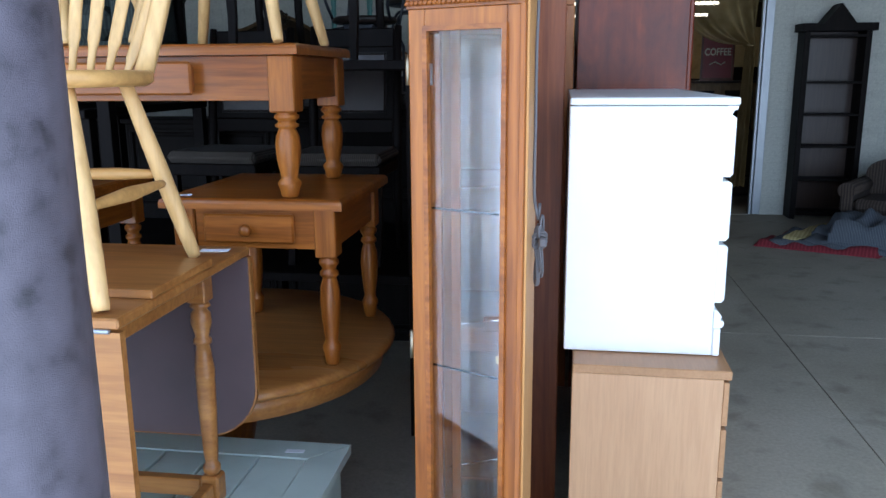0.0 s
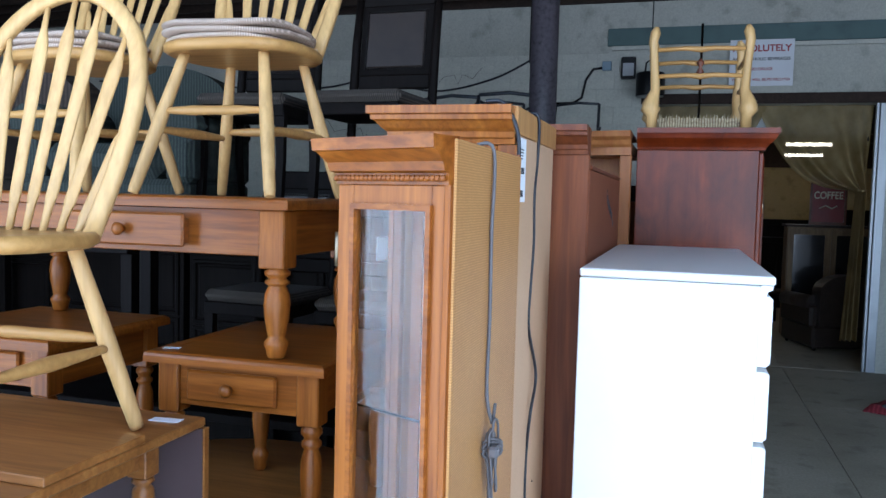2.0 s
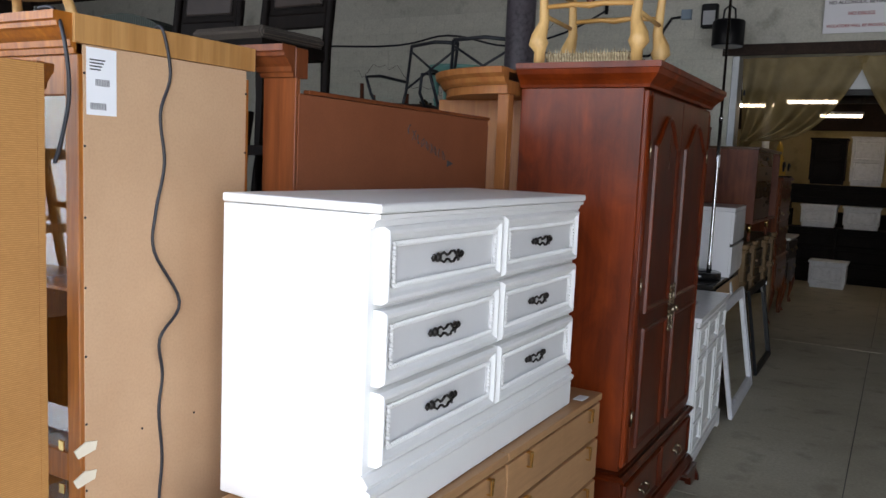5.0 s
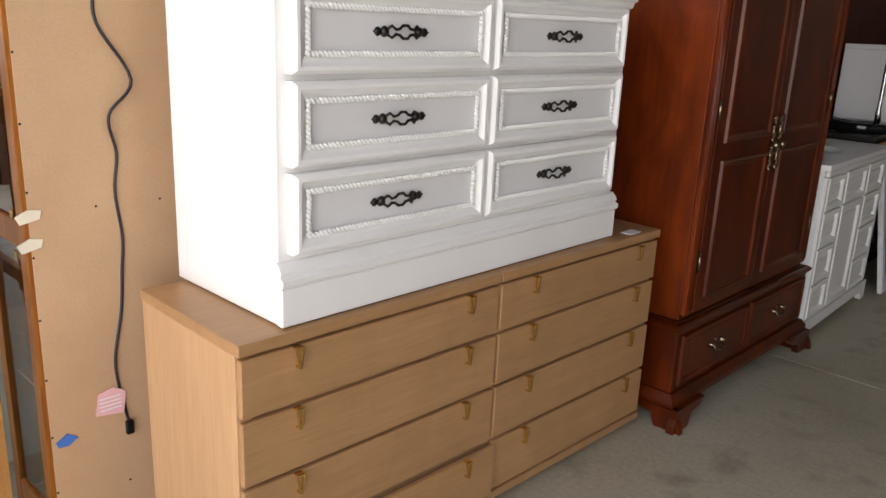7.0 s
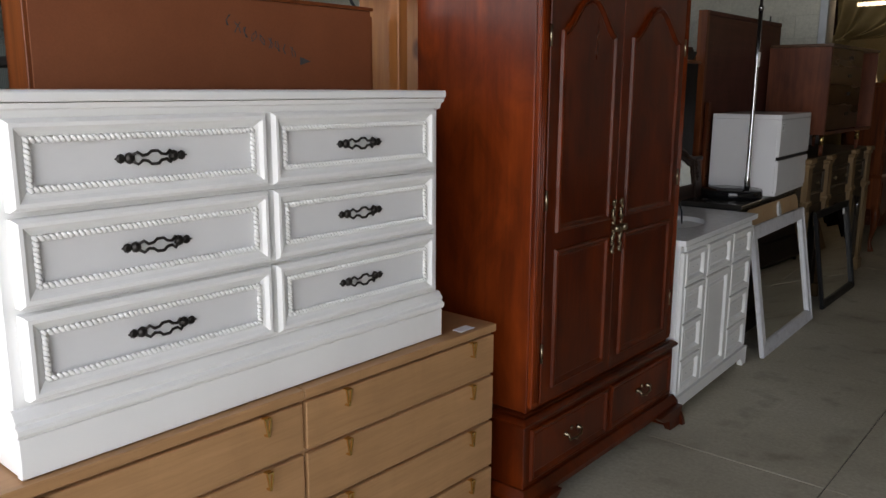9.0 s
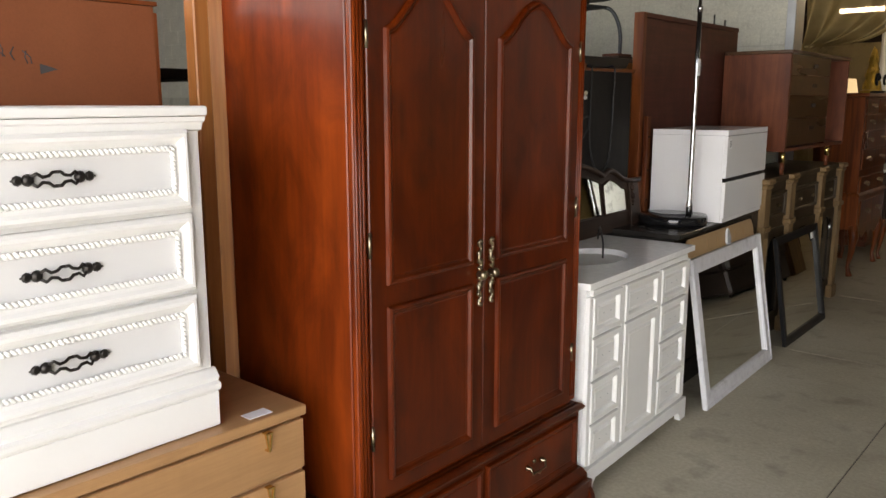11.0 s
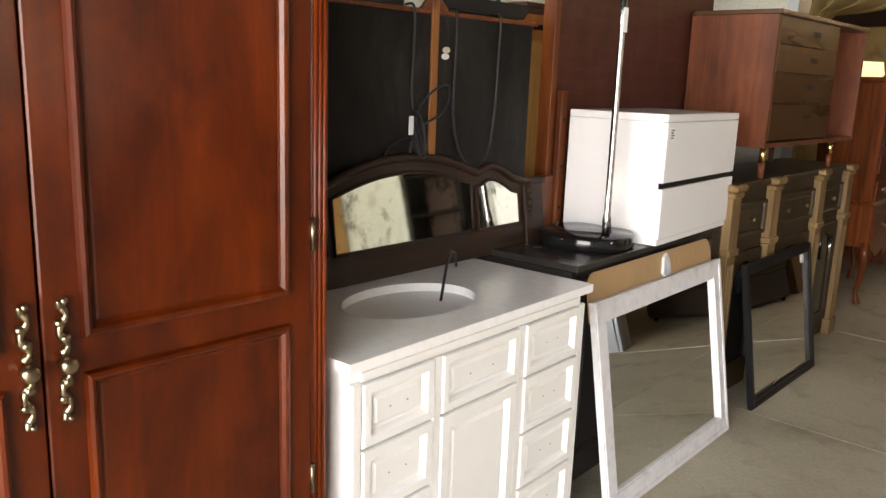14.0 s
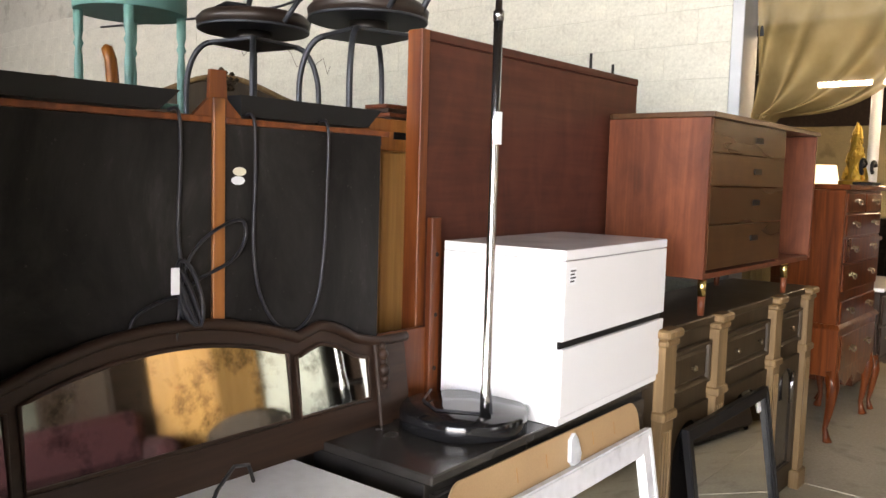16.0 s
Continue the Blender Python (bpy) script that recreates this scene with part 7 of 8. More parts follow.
def swivel_stool(m, label):
    """A bar stool: padded seat on a square plate and four bowed iron legs."""
    c = thing("bar_stool", label, "stool", m, "iron stools on the stacked crates")
    bm = nb()
    n = 36
    loops = []
    for k, z in ((0.86, 0.60), (1.0, 0.612), (1.02, 0.64), (0.92, 0.665), (0.5, 0.672)):
        loops.append([bm.verts.new((0.245 * k * math.cos(a), 0.235 * k * math.sin(a), z)) for a in (2 * math.pi * i / n for i in range(n))])
    for a, b in zip(loops, loops[1:]):
        for i in range(n):
            bm.faces.new((a[i], a[(i + 1) % n], b[(i + 1) % n], b[i])).smooth = True
    bm.faces.new(loops[0][::-1])
    bm.faces.new(loops[-1])
    part("seat", bm, M_leather, c, "dark brown padded seat")
    bm = nb()
    lathe(bm, [(0.236, 0.596), (0.24, 0.599), (0.24, 0.607), (0.2, 0.609)], seg=36)
    part("seat_rim", bm, M_iron, c)
    bm = nb()
    lathe(bm, [(0.08, 0.545), (0.08, 0.597)], seg=20)
    part("swivel", bm, M_bronze, c)
    bm = nb()
    box(bm, -0.14, 0.14, -0.14, 0.14, 0.535, 0.552, 0.004)
    part("swivel_plate", bm, M_iron, c)
    for sx in (-1, 1):
        for sy in (-1, 1):
            bm = nb()
            pts = [(sx * (0.125 + 0.075 * math.sin(a)), sy * (0.125 + 0.075 * math.sin(a)), 0.32 + 0.222 * math.cos(a)) for a in (math.pi * k / 20 for k in range(11))]
            pts += [(sx * 0.198, sy * 0.198, 0.16), (sx * 0.19, sy * 0.19, 0.0)]
            tube(bm, pts, 0.012, 8)
            part("leg", bm, M_iron, c)
    for sx in (-1, 1):
        bm = nb()
        tube(bm, [(sx * 0.2, 0.1, 0.60), (sx * 0.215, 0.16, 0.72), (sx * 0.2, 0.22, 0.98)], 0.013, 8)
        part("back_post", bm, M_iron, c)
        bm = nb()
        tube(bm, [(sx * 0.235, -0.06, 0.61), (sx * 0.275, -0.02, 0.70), (sx * 0.26, 0.08, 0.76), (sx * 0.215, 0.17, 0.76)], 0.011, 8)
        part("arm", bm, M_iron, c)
    bm = nb()
    tube(bm, [(-0.2, 0.22, 0.98), (0, 0.24, 1.0), (0.2, 0.22, 0.98)], 0.012, 8)
    part("top_rail", bm, M_iron, c)
    return c


def crates(x, y, label, sx=0.5, sy=0.4):
    """Two plank crates, one on the other, 1.6 m high."""
    k = thing("crate_stack", label, "crates", pose(x, y, 0, 0, 0, 8), "stacked crates behind the cabinets")
    for q in range(2):
        bm = nb()
        box(bm, -sx, sx, -sy, sy, 0.8 * q, 0.8 * q + 0.797, 0.004)
        cr = part("crate", bm, M_dark_wood, k)
        for p in range(6):
            bm = nb()
            z = 0.8 * q + 0.02 + 0.128 * p
            box(bm, sx + 0.0005, sx + 0.012, -sy, sy, z, z + 0.115, 0.003)
            part("plank", bm, M_rafter, cr)
    return k


crates(-1.86, 4.86, "dark plank crates bearing an iron stool", 0.30, 0.27)
crates(-1.24, 5.12, "dark plank crates bearing an iron stool", 0.26, 0.28)
crates(-2.62, 4.40, "dark plank crates bearing a teal stand and chairs", 0.33, 0.55)
crates(-1.96, 3.98, "dark plank crates bearing an oak chair", 0.25, 0.30)
st = swivel_stool(pose(-1.84, 4.90, 1.5985, 0, 0, 8), "black iron stool with a dark padded seat")
copy_thing(st, pose(-1.25, 5.02, 1.5985, 0, 0, -12))


def teal_stand(m):
    s = thing("side_stand", "round teal painted stand with slim turned legs", "stand", m)
    bm = nb()
    lathe(bm, [(0.235, 0.62), (0.24, 0.625), (0.24, 0.72), (0.26, 0.725), (0.26, 0.75), (0.05, 0.755)], seg=40)
    part("top", bm, M_teal, s)
    for k in range(4):
        a = math.radians(45 + 90 * k)
        bm = nb()
        lathe(bm, [(0.010, 0), (0.014, 0.04), (0.011, 0.08), (0.017, 0.2), (0.020, 0.4), (0.013, 0.47), (0.022, 0.49), (0.014, 0.51), (0.021, 0.54), (0.021, 0.625)], x=0.215 * math.cos(a), y=0.215 * math.sin(a), seg=14)
        part("leg", bm, M_teal, s)
    bm = nb()
    box(bm, -0.15, 0.15, -0.15, 0.15, 0.25, 0.265, 0.004)
    part("low_shelf", bm, M_teal, s)
    return s


teal_stand(pose(-2.34, 4.60, 1.5985, 0, 0, 15) @ Matrix.Diagonal((1, 1, 1.09, 1)))


# carved crest of a bedstead and odd chair legs behind
cb = thing("carved_headboard", "carved brown headboard crest behind the media cabinet", "headboard", pose(-3.42, 5.80, 0, 0, 0, -34))
bm = nb()
pts = [(-0.52, 0), (0.52, 0), (0.52, 2.03)] + [(0.52 - 1.04 * k / 20, 2.03 + 0.16 * math.sin(math.pi * k / 20) ** 1.5) for k in range(1, 20)] + [(-0.52, 2.03)]
prism(bm, pts, yz(0), 0.04)
part("panel", bm, M_olive, cb)
bm = nb()
tube(bm, [(0.045, x, z + 0.005) for x, z in pts[2:]], 0.018, 8)
part("crest_rail", bm, M_olive_post, cb)
bm = nb()
for k in range(22):
    a = 2.4 * k
    rr = 0.020 * math.sqrt(k)
    lathe(bm, [(0.008, -0.014), (0.022, 0), (0.008, 0.016)], x=0.05, y=rr * math.cos(a), z=2.17 + 0.8 * rr * math.sin(a), seg=7)
part("rosette", bm, M_olive, cb, "carved floral rosette")
oc = thing("oak_chair", "orange oak chair standing on stacked crates", "chair", pose(-1.95, 4.13, 1.5985, 0, 0, 14))
bm = nb()
box(bm, -0.22, 0.16, -0.21, 0.21, 0.15, 0.185, 0.01)
part("seat", bm, M_oak_y, oc)
for y, k in ((-0.21, 0.62), (0.22, 1.0)):
    bm = nb()
    tube(bm, [(-0.02, y, 0), (-0.02, y, 0.2 * k), (-0.01, y + 0.01 * k, 0.32 * k), (0.0, y - 0.01 * k, 0.42 * k), (-0.01, y - 0.02 * k, 0.465 * k), (-0.015, y - 0.02 * k, 0.475 * k)], [0.02, 0.024, 0.026, 0.024, 0.022, 0.008], 10)
    part("back_post", bm, M_oak, oc)
    bm = nb()
    tube(bm, [(-0.19, y * 0.85, 0), (-0.19, y * 0.85, 0.15)], [0.014, 0.02], 8)
    part("leg", bm, M_oak, oc)
bm = nb()
box(bm, -0.03, 0.0, -0.20, 0.205, 0.245, 0.28, 0.01)
part("top_rail", bm, M_oak_y, oc)
uc = thing("upturned_chair", "dark brown chair turned legs-up on the crates", "chair", pose(-2.72, 4.14, 1.5985, 0, 0, 20))
bm = nb()
box(bm, -0.2, 0.2, -0.2, 0.2, 0.0, 0.04, 0.012)
part("seat", bm, M_walnut, uc)
for x, y, h in ((-0.17, -0.17, 0.62), (0.17, -0.17, 0.55), (-0.17, 0.17, 0.56), (0.17, 0.17, 0.40)):
    bm = nb()
    tube(bm, [(x, y, 0.03), (x * 1.08, y * 1.08, h)], [0.026, 0.016], 8)
    part("leg", bm, M_walnut, uc)
bk = thing("book_stack", "short stack of old brown books on the pine cabinet", "books", pose(-0.75, 4.68, 1.7625))
for k in range(4):
    bm = nb()
    box(bm, -0.06, 0.06 - 0.006 * k, -0.09, 0.09 - 0.005 * k, 0.014 * k, 0.014 * (k + 1) - 0.001, 0.002)
    part("book", bm, M_walnut if k % 2 else M_dark_wood, bk)
# black chairs behind the pine cabinets
ck = thing("crate_stack", "dark stacked storage crates behind the pine cabinets", "crates", pose(-1.55, 2.95, 0))
for k in range(3):
    bm = nb()
    box(bm, -0.6, 0.6, -0.3, 0.55, 0.5 * k, 0.5 * k + 0.495, 0.004)
    part("crate", bm, M_dark_wood, ck)
sc = slat_chair(pose(-1.32, 2.95, 1.496, 0, 0, 15), "black metal armchair with a crossed back on crates")
copy_thing(sc, pose(-1.85, 3.05, 1.496, 0, 0, -10))

# ---- cords, labels and tape on the cabinet backs ----
def cord(name, label, pts, r, mat, parent):
    bm = nb()
    # rounded by a cubic through the points
    P = [Vector(p) for p in pts]
    out = []
    for i in range(len(P) - 1):
        p0, p1, p2, p3 = P[max(i - 1, 0)], P[i], P[i + 1], P[min(i + 2, len(P) - 1)]
        for k in range(6):
            u = k / 6
            out.append(0.5 * ((2 * p1) + (p2 - p0) * u + (2 * p0 - 5 * p1 + 4 * p2 - p3) * u * u + (3 * p1 - p0 - 3 * p2 + p3) * u ** 3))
    out.append(P[-1])
    tube(bm, out, r, 8)
    return part(name, bm, mat, parent, label)


curio = [o for o in scene.objects if o.name == "curio_cabinet"][0]
XB = -0.6
cord("cord", "grey cord hanging down the back", [(-0.63, -0.575, 1.812), (XB, -0.565, 1.80), (XB, -0.567, 1.65), (XB, -0.56, 1.5), (XB, -0.567, 1.36), (XB + 0.01, -0.56, 1.30)], 0.0035, M_cord, curio)
bm = nb()
random.seed(31)
for k in range(4):
    top, low = random.uniform(1.285, 1.335), random.uniform(1.145, 1.20)
    wide = random.uniform(0.006, 0.016)
    mid = -0.567 + random.uniform(-0.008, 0.008)
    pts = []
    for i in range(20):
        a = 2 * math.pi * i / 20
        z = (top + low) / 2 + (top - low) / 2 * math.sin(a)
        pinch = 0.35 + 0.65 * abs(math.sin(a))
        pts.append((XB + 0.006 + 0.004 * k + 0.003 * math.sin(2 * a), mid + (1.245 - z) * 0.12 + wide * math.cos(a) * (pinch + 0.5), z))
    tube(bm, pts, 0.0027, 6, True)
for k in range(3):
    tube(bm, [(XB + 0.014 + 0.014 * math.cos(a), -0.568 + 0.019 * math.cos(a + 0.4 * k), 1.250 + 0.008 * k + 0.012 * math.sin(a)) for a in (2 * math.pi * i / 12 for i in range(12))], 0.003, 6, True)
tube(bm, [(XB + 0.01, -0.553, 1.30), (XB + 0.012, -0.546, 1.335)], 0.0035, 6)
part("cord_bundle", bm, M_cord, curio, "grey cord tied in a bundle")
bm = nb()
box(bm, XB + 0.012, XB + 0.030, -0.602, -0.580, 1.247, 1.268, 0.004)
part("plug", bm, M_cord, curio)

X2 = -0.632
cord("cord", "black cord hanging down the back", [(-0.66, 0.04, 1.93), (X2 + 0.004, 0.038, 1.925), (X2, 0.065, 1.821), (X2, 0.035, 1.725), (X2, 0.048, 1.605), (X2, 0.022, 1.484), (X2, 0.018, 1.389), (X2 + 0.01, 0.09, 1.255), (X2 + 0.01, 0.028, 1.17), (X2, 0.045, 1.075),
      (X2, 0.034, 0.98), (X2, 0.045, 0.86), (X2, 0.038, 0.773), (X2, 0.028, 0.661), (X2, 0.003, 0.533), (X2, 0.008, 0.445), (X2 + 0.002, 0.022, 0.36), (X2 + 0.004, 0.025, 0.345)], 0.004, M_black_cord, c2)
bm = nb()
box(bm, -0.8335, -0.8325, -0.535, -0.478, 1.588, 1.634, 0)
part("price_label", bm, M_label, curio, "white price label inside the glass")
cord("cord", "blue-black cord over the cornice", [(-0.70, -0.235, 1.932), (-0.66, -0.225, 1.928), (X2 + 0.006, -0.225, 1.86), (X2 + 0.006, -0.215, 1.75), (X2 + 0.006, -0.235, 1.65), (X2 + 0.004, -0.25, 1.60)], 0.0045, M_black_cord, c2)
bm = nb()
box(bm, X2 - 0.0015, X2 - 0.0005, -0.168, -0.09, 1.71, 1.858, 0)
lb = part("shipping_label", bm, M_label, c2, "white shipping label with bar codes")
bm = nb()
for k in range(9):
    box(bm, X2 - 0.0004, X2, -0.145 + k * 0.0042, -0.143 + k * 0.0042, 1.775, 1.79, 0)
for k in range(10):
    box(bm, X2 - 0.0004, X2, -0.158 + k * 0.0042, -0.156 + k * 0.0042, 1.722, 1.737, 0)
for k in range(4):
    box(bm, X2 - 0.0004, X2, -0.16, -0.12 - 0.004 * k, 1.83 - k * 0.007, 1.833 - k * 0.007, 0)
part("print", bm, M_ink, lb)
bm = nb()
prism(bm, [(0.0, 0), (0.075, -0.012), (0.085, 0.05), (0.05, 0.07), (0.01, 0.06)], yz(X2 + 0.004) @ pose(-0.062, 0.385, 0), 0.002)
tg = part("warning_tag", bm, M_pink, c2, "pink and white warning tag on the cord")
bm = nb()
for k in range(4):
    box(bm, X2 + 0.0062, X2 + 0.0066, -0.05, 0.008, 0.394 + k * 0.011, 0.397 + k * 0.011, 0)
part("print", bm, M_label, tg)
bm = nb()
box(bm, X2, X2 + 0.014, 0.015, 0.036, 0.305, 0.345, 0.003)
part("plug", bm, M_black, c2, "black plug")
bm = nb()
prism(bm, [(0, 0), (0.03, 0.018), (0.055, 0.0), (0.03, -0.016), (0.005, -0.014)], yz(X2 - 0.001) @ pose(-0.165, 0.342, 0), 0.004)
part("tape_piece", bm, M_blue_tape, c2, "scrap of blue tape")
for y, z in ((-0.196, 0.925), (-0.198, 0.855)):
    bm = nb()
    prism(bm, [(0, 0), (0.045, 0.01), (0.05, 0.03), (0.02, 0.035), (-0.01, 0.02)], yz(X2 - 0.001) @ pose(y, z, 0), 0.004)
    part("tape_piece", bm, M_tape, c2, "torn piece of masking tape")
bm = nb()
for y in (-0.172, 0.328):
    for k in range(11):
        lathe(bm, [(0.0035, 0), (0.002, 0.002)], seg=6, m=pose(X2 - 0.002, y, 0.2 + 0.16 * k) @ FRONT)
for y, z in ((-0.015, 0.947), (0.153, 0.945), (0.02, 0.16), (0.2, 0.16)):
    lathe(bm, [(0.0035, 0), (0.002, 0.002)], seg=6, m=pose(X2 - 0.002, y, z) @ FRONT)
tagged(part("staples", bm, M_black, c2), kind="stuff")
# scrawled writing and an arrow on the red hardboard
bm = nb()
random.seed(4)
X3 = -0.5375
for k in range(9):
    y = 1.02 + k * 0.03
    z = 1.745 - 0.085 * (k / 8) ** 0.7
    for q in range(2):
        a, b = random.uniform(-0.012, 0.012), random.uniform(-0.012, 0.012)
        tube(bm, [(X3, y + a, z - 0.016), (X3, y + b, z), (X3, y - a, z + 0.016)], 0.0016, 4)
prism(bm, [(1.29, 1.645), (1.335, 1.632), (1.29, 1.619)], yz(X3 - 0.001), 0.002)
part("handwriting", bm, M_ink, c3, "illegible dark handwriting with an arrow")


# ---- doorway wall: sign, boxes, cables, curtains ----
sg = thing("sign", "white warning sign with red lettering on the block wall", "sign", pose(0.15, WALL - 0.066, 3.0))
bm = nb()
box(bm, 0, 0.64, 0.0, 0.006, 0, 0.49, 0.001)
part("board", bm, M_sign, sg)


def lettering(text, x, z, size, parent, mat, y=-0.001, align="CENTER", rx=90, rz=0):
    cu = bpy.data.curves.new("lettering", "FONT")
    cu.body, cu.size, cu.align_x, cu.extrude, cu.offset = text, size, align, 0.0006, size * 0.022
    tmp = bpy.data.objects.new("tmp", cu)
    scene.collection.objects.link(tmp)
    dg = bpy.context.evaluated_depsgraph_get()
    me = bpy.data.meshes.new_from_object(tmp.evaluated_get(dg))
    bpy.data.objects.remove(tmp)
    me.materials.clear()
    me.materials.append(mat)
    ob = new("lettering", me)
    ob.parent = parent
    ob.matrix_basis = pose(x, y, z, rx, 0, rz)
    return ob


lettering("ABSOLUTELY", 0.32, 0.365, 0.098, sg, M_red_ink)
lettering("NO ALCOHOLIC BEVERAGES", 0.32, 0.27, 0.044, sg, M_ink)
lettering("NO DRUGS", 0.32, 0.165, 0.044, sg, M_red_ink)
lettering("VIOLATORS WILL BE PROSECUTED", 0.32, 0.055, 0.037, sg, M_red_ink)
eb = thing("flood_lamp", "small black wall flood lamp", "lamp", pose(-0.99, WALL - 0.09, 3.10))
bm = nb()
box(bm, 0, 0.16, 0, 0.08, 0, 0.24, 0.01)
part("housing", bm, M_black, eb)
bm = nb()
box(bm, 0.02, 0.14, -0.006, 0.0, 0.03, 0.17, 0.004)
part("lens", bm, paint("frosted_lens", (0.5, 0.52, 0.54), 0.2), eb)
pl = thing("pendant_lamp", "black metal drum lamp hanging on a hook by the wall", "lamp", pose(-0.653, 6.9, 2.874))
bm = nb()
lathe(bm, [(0.148, -0.01), (0.151, 0.0), (0.151, 0.221), (0.136, 0.236), (0.02, 0.241)], seg=28)
part("drum", bm, M_black, pl)
bm = nb()
lathe(bm, [(0.143, -0.016), (0.143, -0.011)], seg=28)
part("diffuser", bm, paint("grey_diffuser", (0.22, 0.23, 0.24), 0.4), pl, "grey diffuser disc")
bm = nb()
tube(bm, [(-0.06, 0, 0.221), (-0.05, 0, 0.341), (0, 0, 0.381), (0.05, 0, 0.341), (0.06, 0, 0.221)], 0.010, 8)
part("hook", bm, M_black, pl)
bm = nb()
tube(bm, [(0, 0, 0.371), (0, 0, 1.066)], 0.006, 6)
part("hanger", bm, M_black, pl)
jb = thing("junction_box", "blue-grey electrical junction box with black conduit", "junction box", pose(-1.2, WALL - 0.06, 3.2))
bm = nb()
box(bm, 0, 0.1, 0, 0.055, 0, 0.1, 0.004)
part("box", bm, paint("blue_grey_box", (0.25, 0.34, 0.42), 0.5), jb)
bm = nb()
tube(bm, [(0.0, 0.03, 0.03), (-0.1, 0.03, 0.02), (-0.18, 0.03, -0.1), (-0.22, 0.03, -0.3), (-0.32, 0.03, -0.36), (-0.7, 0.03, -0.36)], 0.014, 8)
part("conduit", bm, M_black, jb)
wr = thing("cable", "black cable sagging along the block wall", "cable", pose(0, WALL - 0.02, 0))
cord("wire", "", [(-8, 0, 3.2), (-5, 0, 3.05), (-4, 0, 3.15), (-3.2, 0, 3.0), (-2.5, 0, 3.12), (-2.0, 0, 3.35)], 0.012, M_black_cord, wr)
bm = nb()
tube(bm, [(-2.02, 0, 3.3), (-2.02, 0, 3.95)], 0.02, 8)
part("conduit", bm, M_black, wr)
random.seed(9)
ck2 = thing("wall_cracks", "dark crooked cracks running along the block joints", "cracks", pose(0, WALL - 0.006, 0))
tagged(ck2, kind="structure")
for x0, z0, n in ((-5.4, 2.75, 18), (-3.2, 2.95, 9)):
    bm = nb()
    x, z, pts = x0, z0, []
    for k in range(n):
        pts.append((x, 0, z))
        x += random.uniform(0.03, 0.14)
        z += random.choice((-0.14, -0.05, 0.0, 0.06, 0.13)) * random.uniform(0.4, 1)
    tube(bm, pts, 0.0025, 5)
    part("crack", bm, M_rafter, ck2)


def curtain(m, label, w, h, gather, flip):
    """A gauze curtain, hung along its top and drawn aside to a knot."""
    c = thing("curtain", label, "curtain", m, "gauze curtains in the doorway")
    bm = nb()
    nu, nv = 110, 46
    gx, gz = 0.10, -h * gather
    grid = []
    for j in range(nv + 1):
        v = j / nv
        row = []
        for i in range(nu + 1):
            u = i / nu
            if v < 0.6:
                k = v / 0.6
                open_out = (1 - k) ** 0.85
                x = gx * u * k + w * u * open_out + gx * 0.3 * k
                zz = gz * (1 - (1 - k) ** 1.05) - 0.27 * u * math.sin(math.pi * k ** 0.9)
            else:
                k = (v - 0.6) / 0.4
                x = gx * 0.3 + (gx + 0.08 * k) * u
                zz = gz + (-h - gz) * k
            deep = 0.02 + 0.06 * min(1, v * 2.2)
            fold = deep * math.sin(u * 8 * math.pi + 1.2 * math.sin(5 * u + 1)) + 0.012 * math.sin(u * 29 + v * 3)
            row.append(bm.verts.new((x if not flip else w - x, fold, zz)))
        grid.append(row)
    for j in range(nv):
        for i in range(nu):
            bm.faces.new((grid[j][i], grid[j][i + 1], grid[j + 1][i + 1], grid[j + 1][i])).smooth = True
    part("cloth", bm, M_curtain, c)
    bm = nb()
    kx = (0.085 if not flip else w - 0.085)
    tube(bm, [(kx + 0.05 * math.cos(a) * w / 1.2, 0.04 * math.sin(a), -h * gather) for a in (2 * math.pi * i / 14 for i in range(14))], 0.012, 6, True)
    part("tie", bm, M_curtain, c)
    return c


curtain(pose(OPEN_L + 0.08, WALL + 0.1, HEAD - 0.01), "sheer olive curtain tied to the doorway side", 1.15, 2.5, 0.333, False)
curtain(pose(OPEN_R - 1.28, WALL + 0.1, HEAD - 0.01), "sheer olive curtain gathered at the steel jamb", 1.15, 2.5, 0.36, True)
vl = thing("door_panel", "pale raised panel across the top of the doorway", "panel", pose(0, WALL + 0.17, 0))
bm = nb()
box(bm, OPEN_L + 0.08, OPEN_R - 0.14, 0, 0.02, 2.5, HEAD - 0.01, 0.003)
part("board", bm, paint("pale_panel", (0.55, 0.58, 0.60), 0.6), vl)
bm = nb()
box(bm, OPEN_L + 0.08, OPEN_R - 0.14, -0.012, 0.03, 2.44, 2.5, 0.003)
part("bottom_rail", bm, M_black, vl)


# ---- things by the wall right of the doorway ----
bc = thing("bookcase", "dark wooden bookcase with a pediment against the block wall", "bookcase", pose(1.997, 7.0, 0) @ Matrix.Diagonal((1, 1, 1.016, 1)))
for x in (0.0, 0.62):
    bm = nb()
    box(bm, x, x + 0.06, 0, 0.26, 0, 2.0, 0.004)
    part("side", bm, M_shaded_wood, bc)
for z in (0.06, 0.42, 0.78, 1.12, 1.46, 1.94):
    bm = nb()
    box(bm, 0.06, 0.62, 0.01, 0.26, z, z + 0.025, 0.002)
    part("shelf", bm, M_shaded_wood, bc)
bm = nb()
box(bm, 0.0, 0.68, 0.255, 0.265, 0, 2.0, 0)
part("back", bm, M_dark_wood, bc)
bm = nb()
prism(bm, [(-0.04, 2.0), (0.72, 2.0), (0.72, 2.08), (0.5, 2.08), (0.34, 2.28), (0.18, 2.08), (-0.04, 2.08)], xz(0.26), 0.3)
part("pediment", bm, M_shaded_wood, bc)
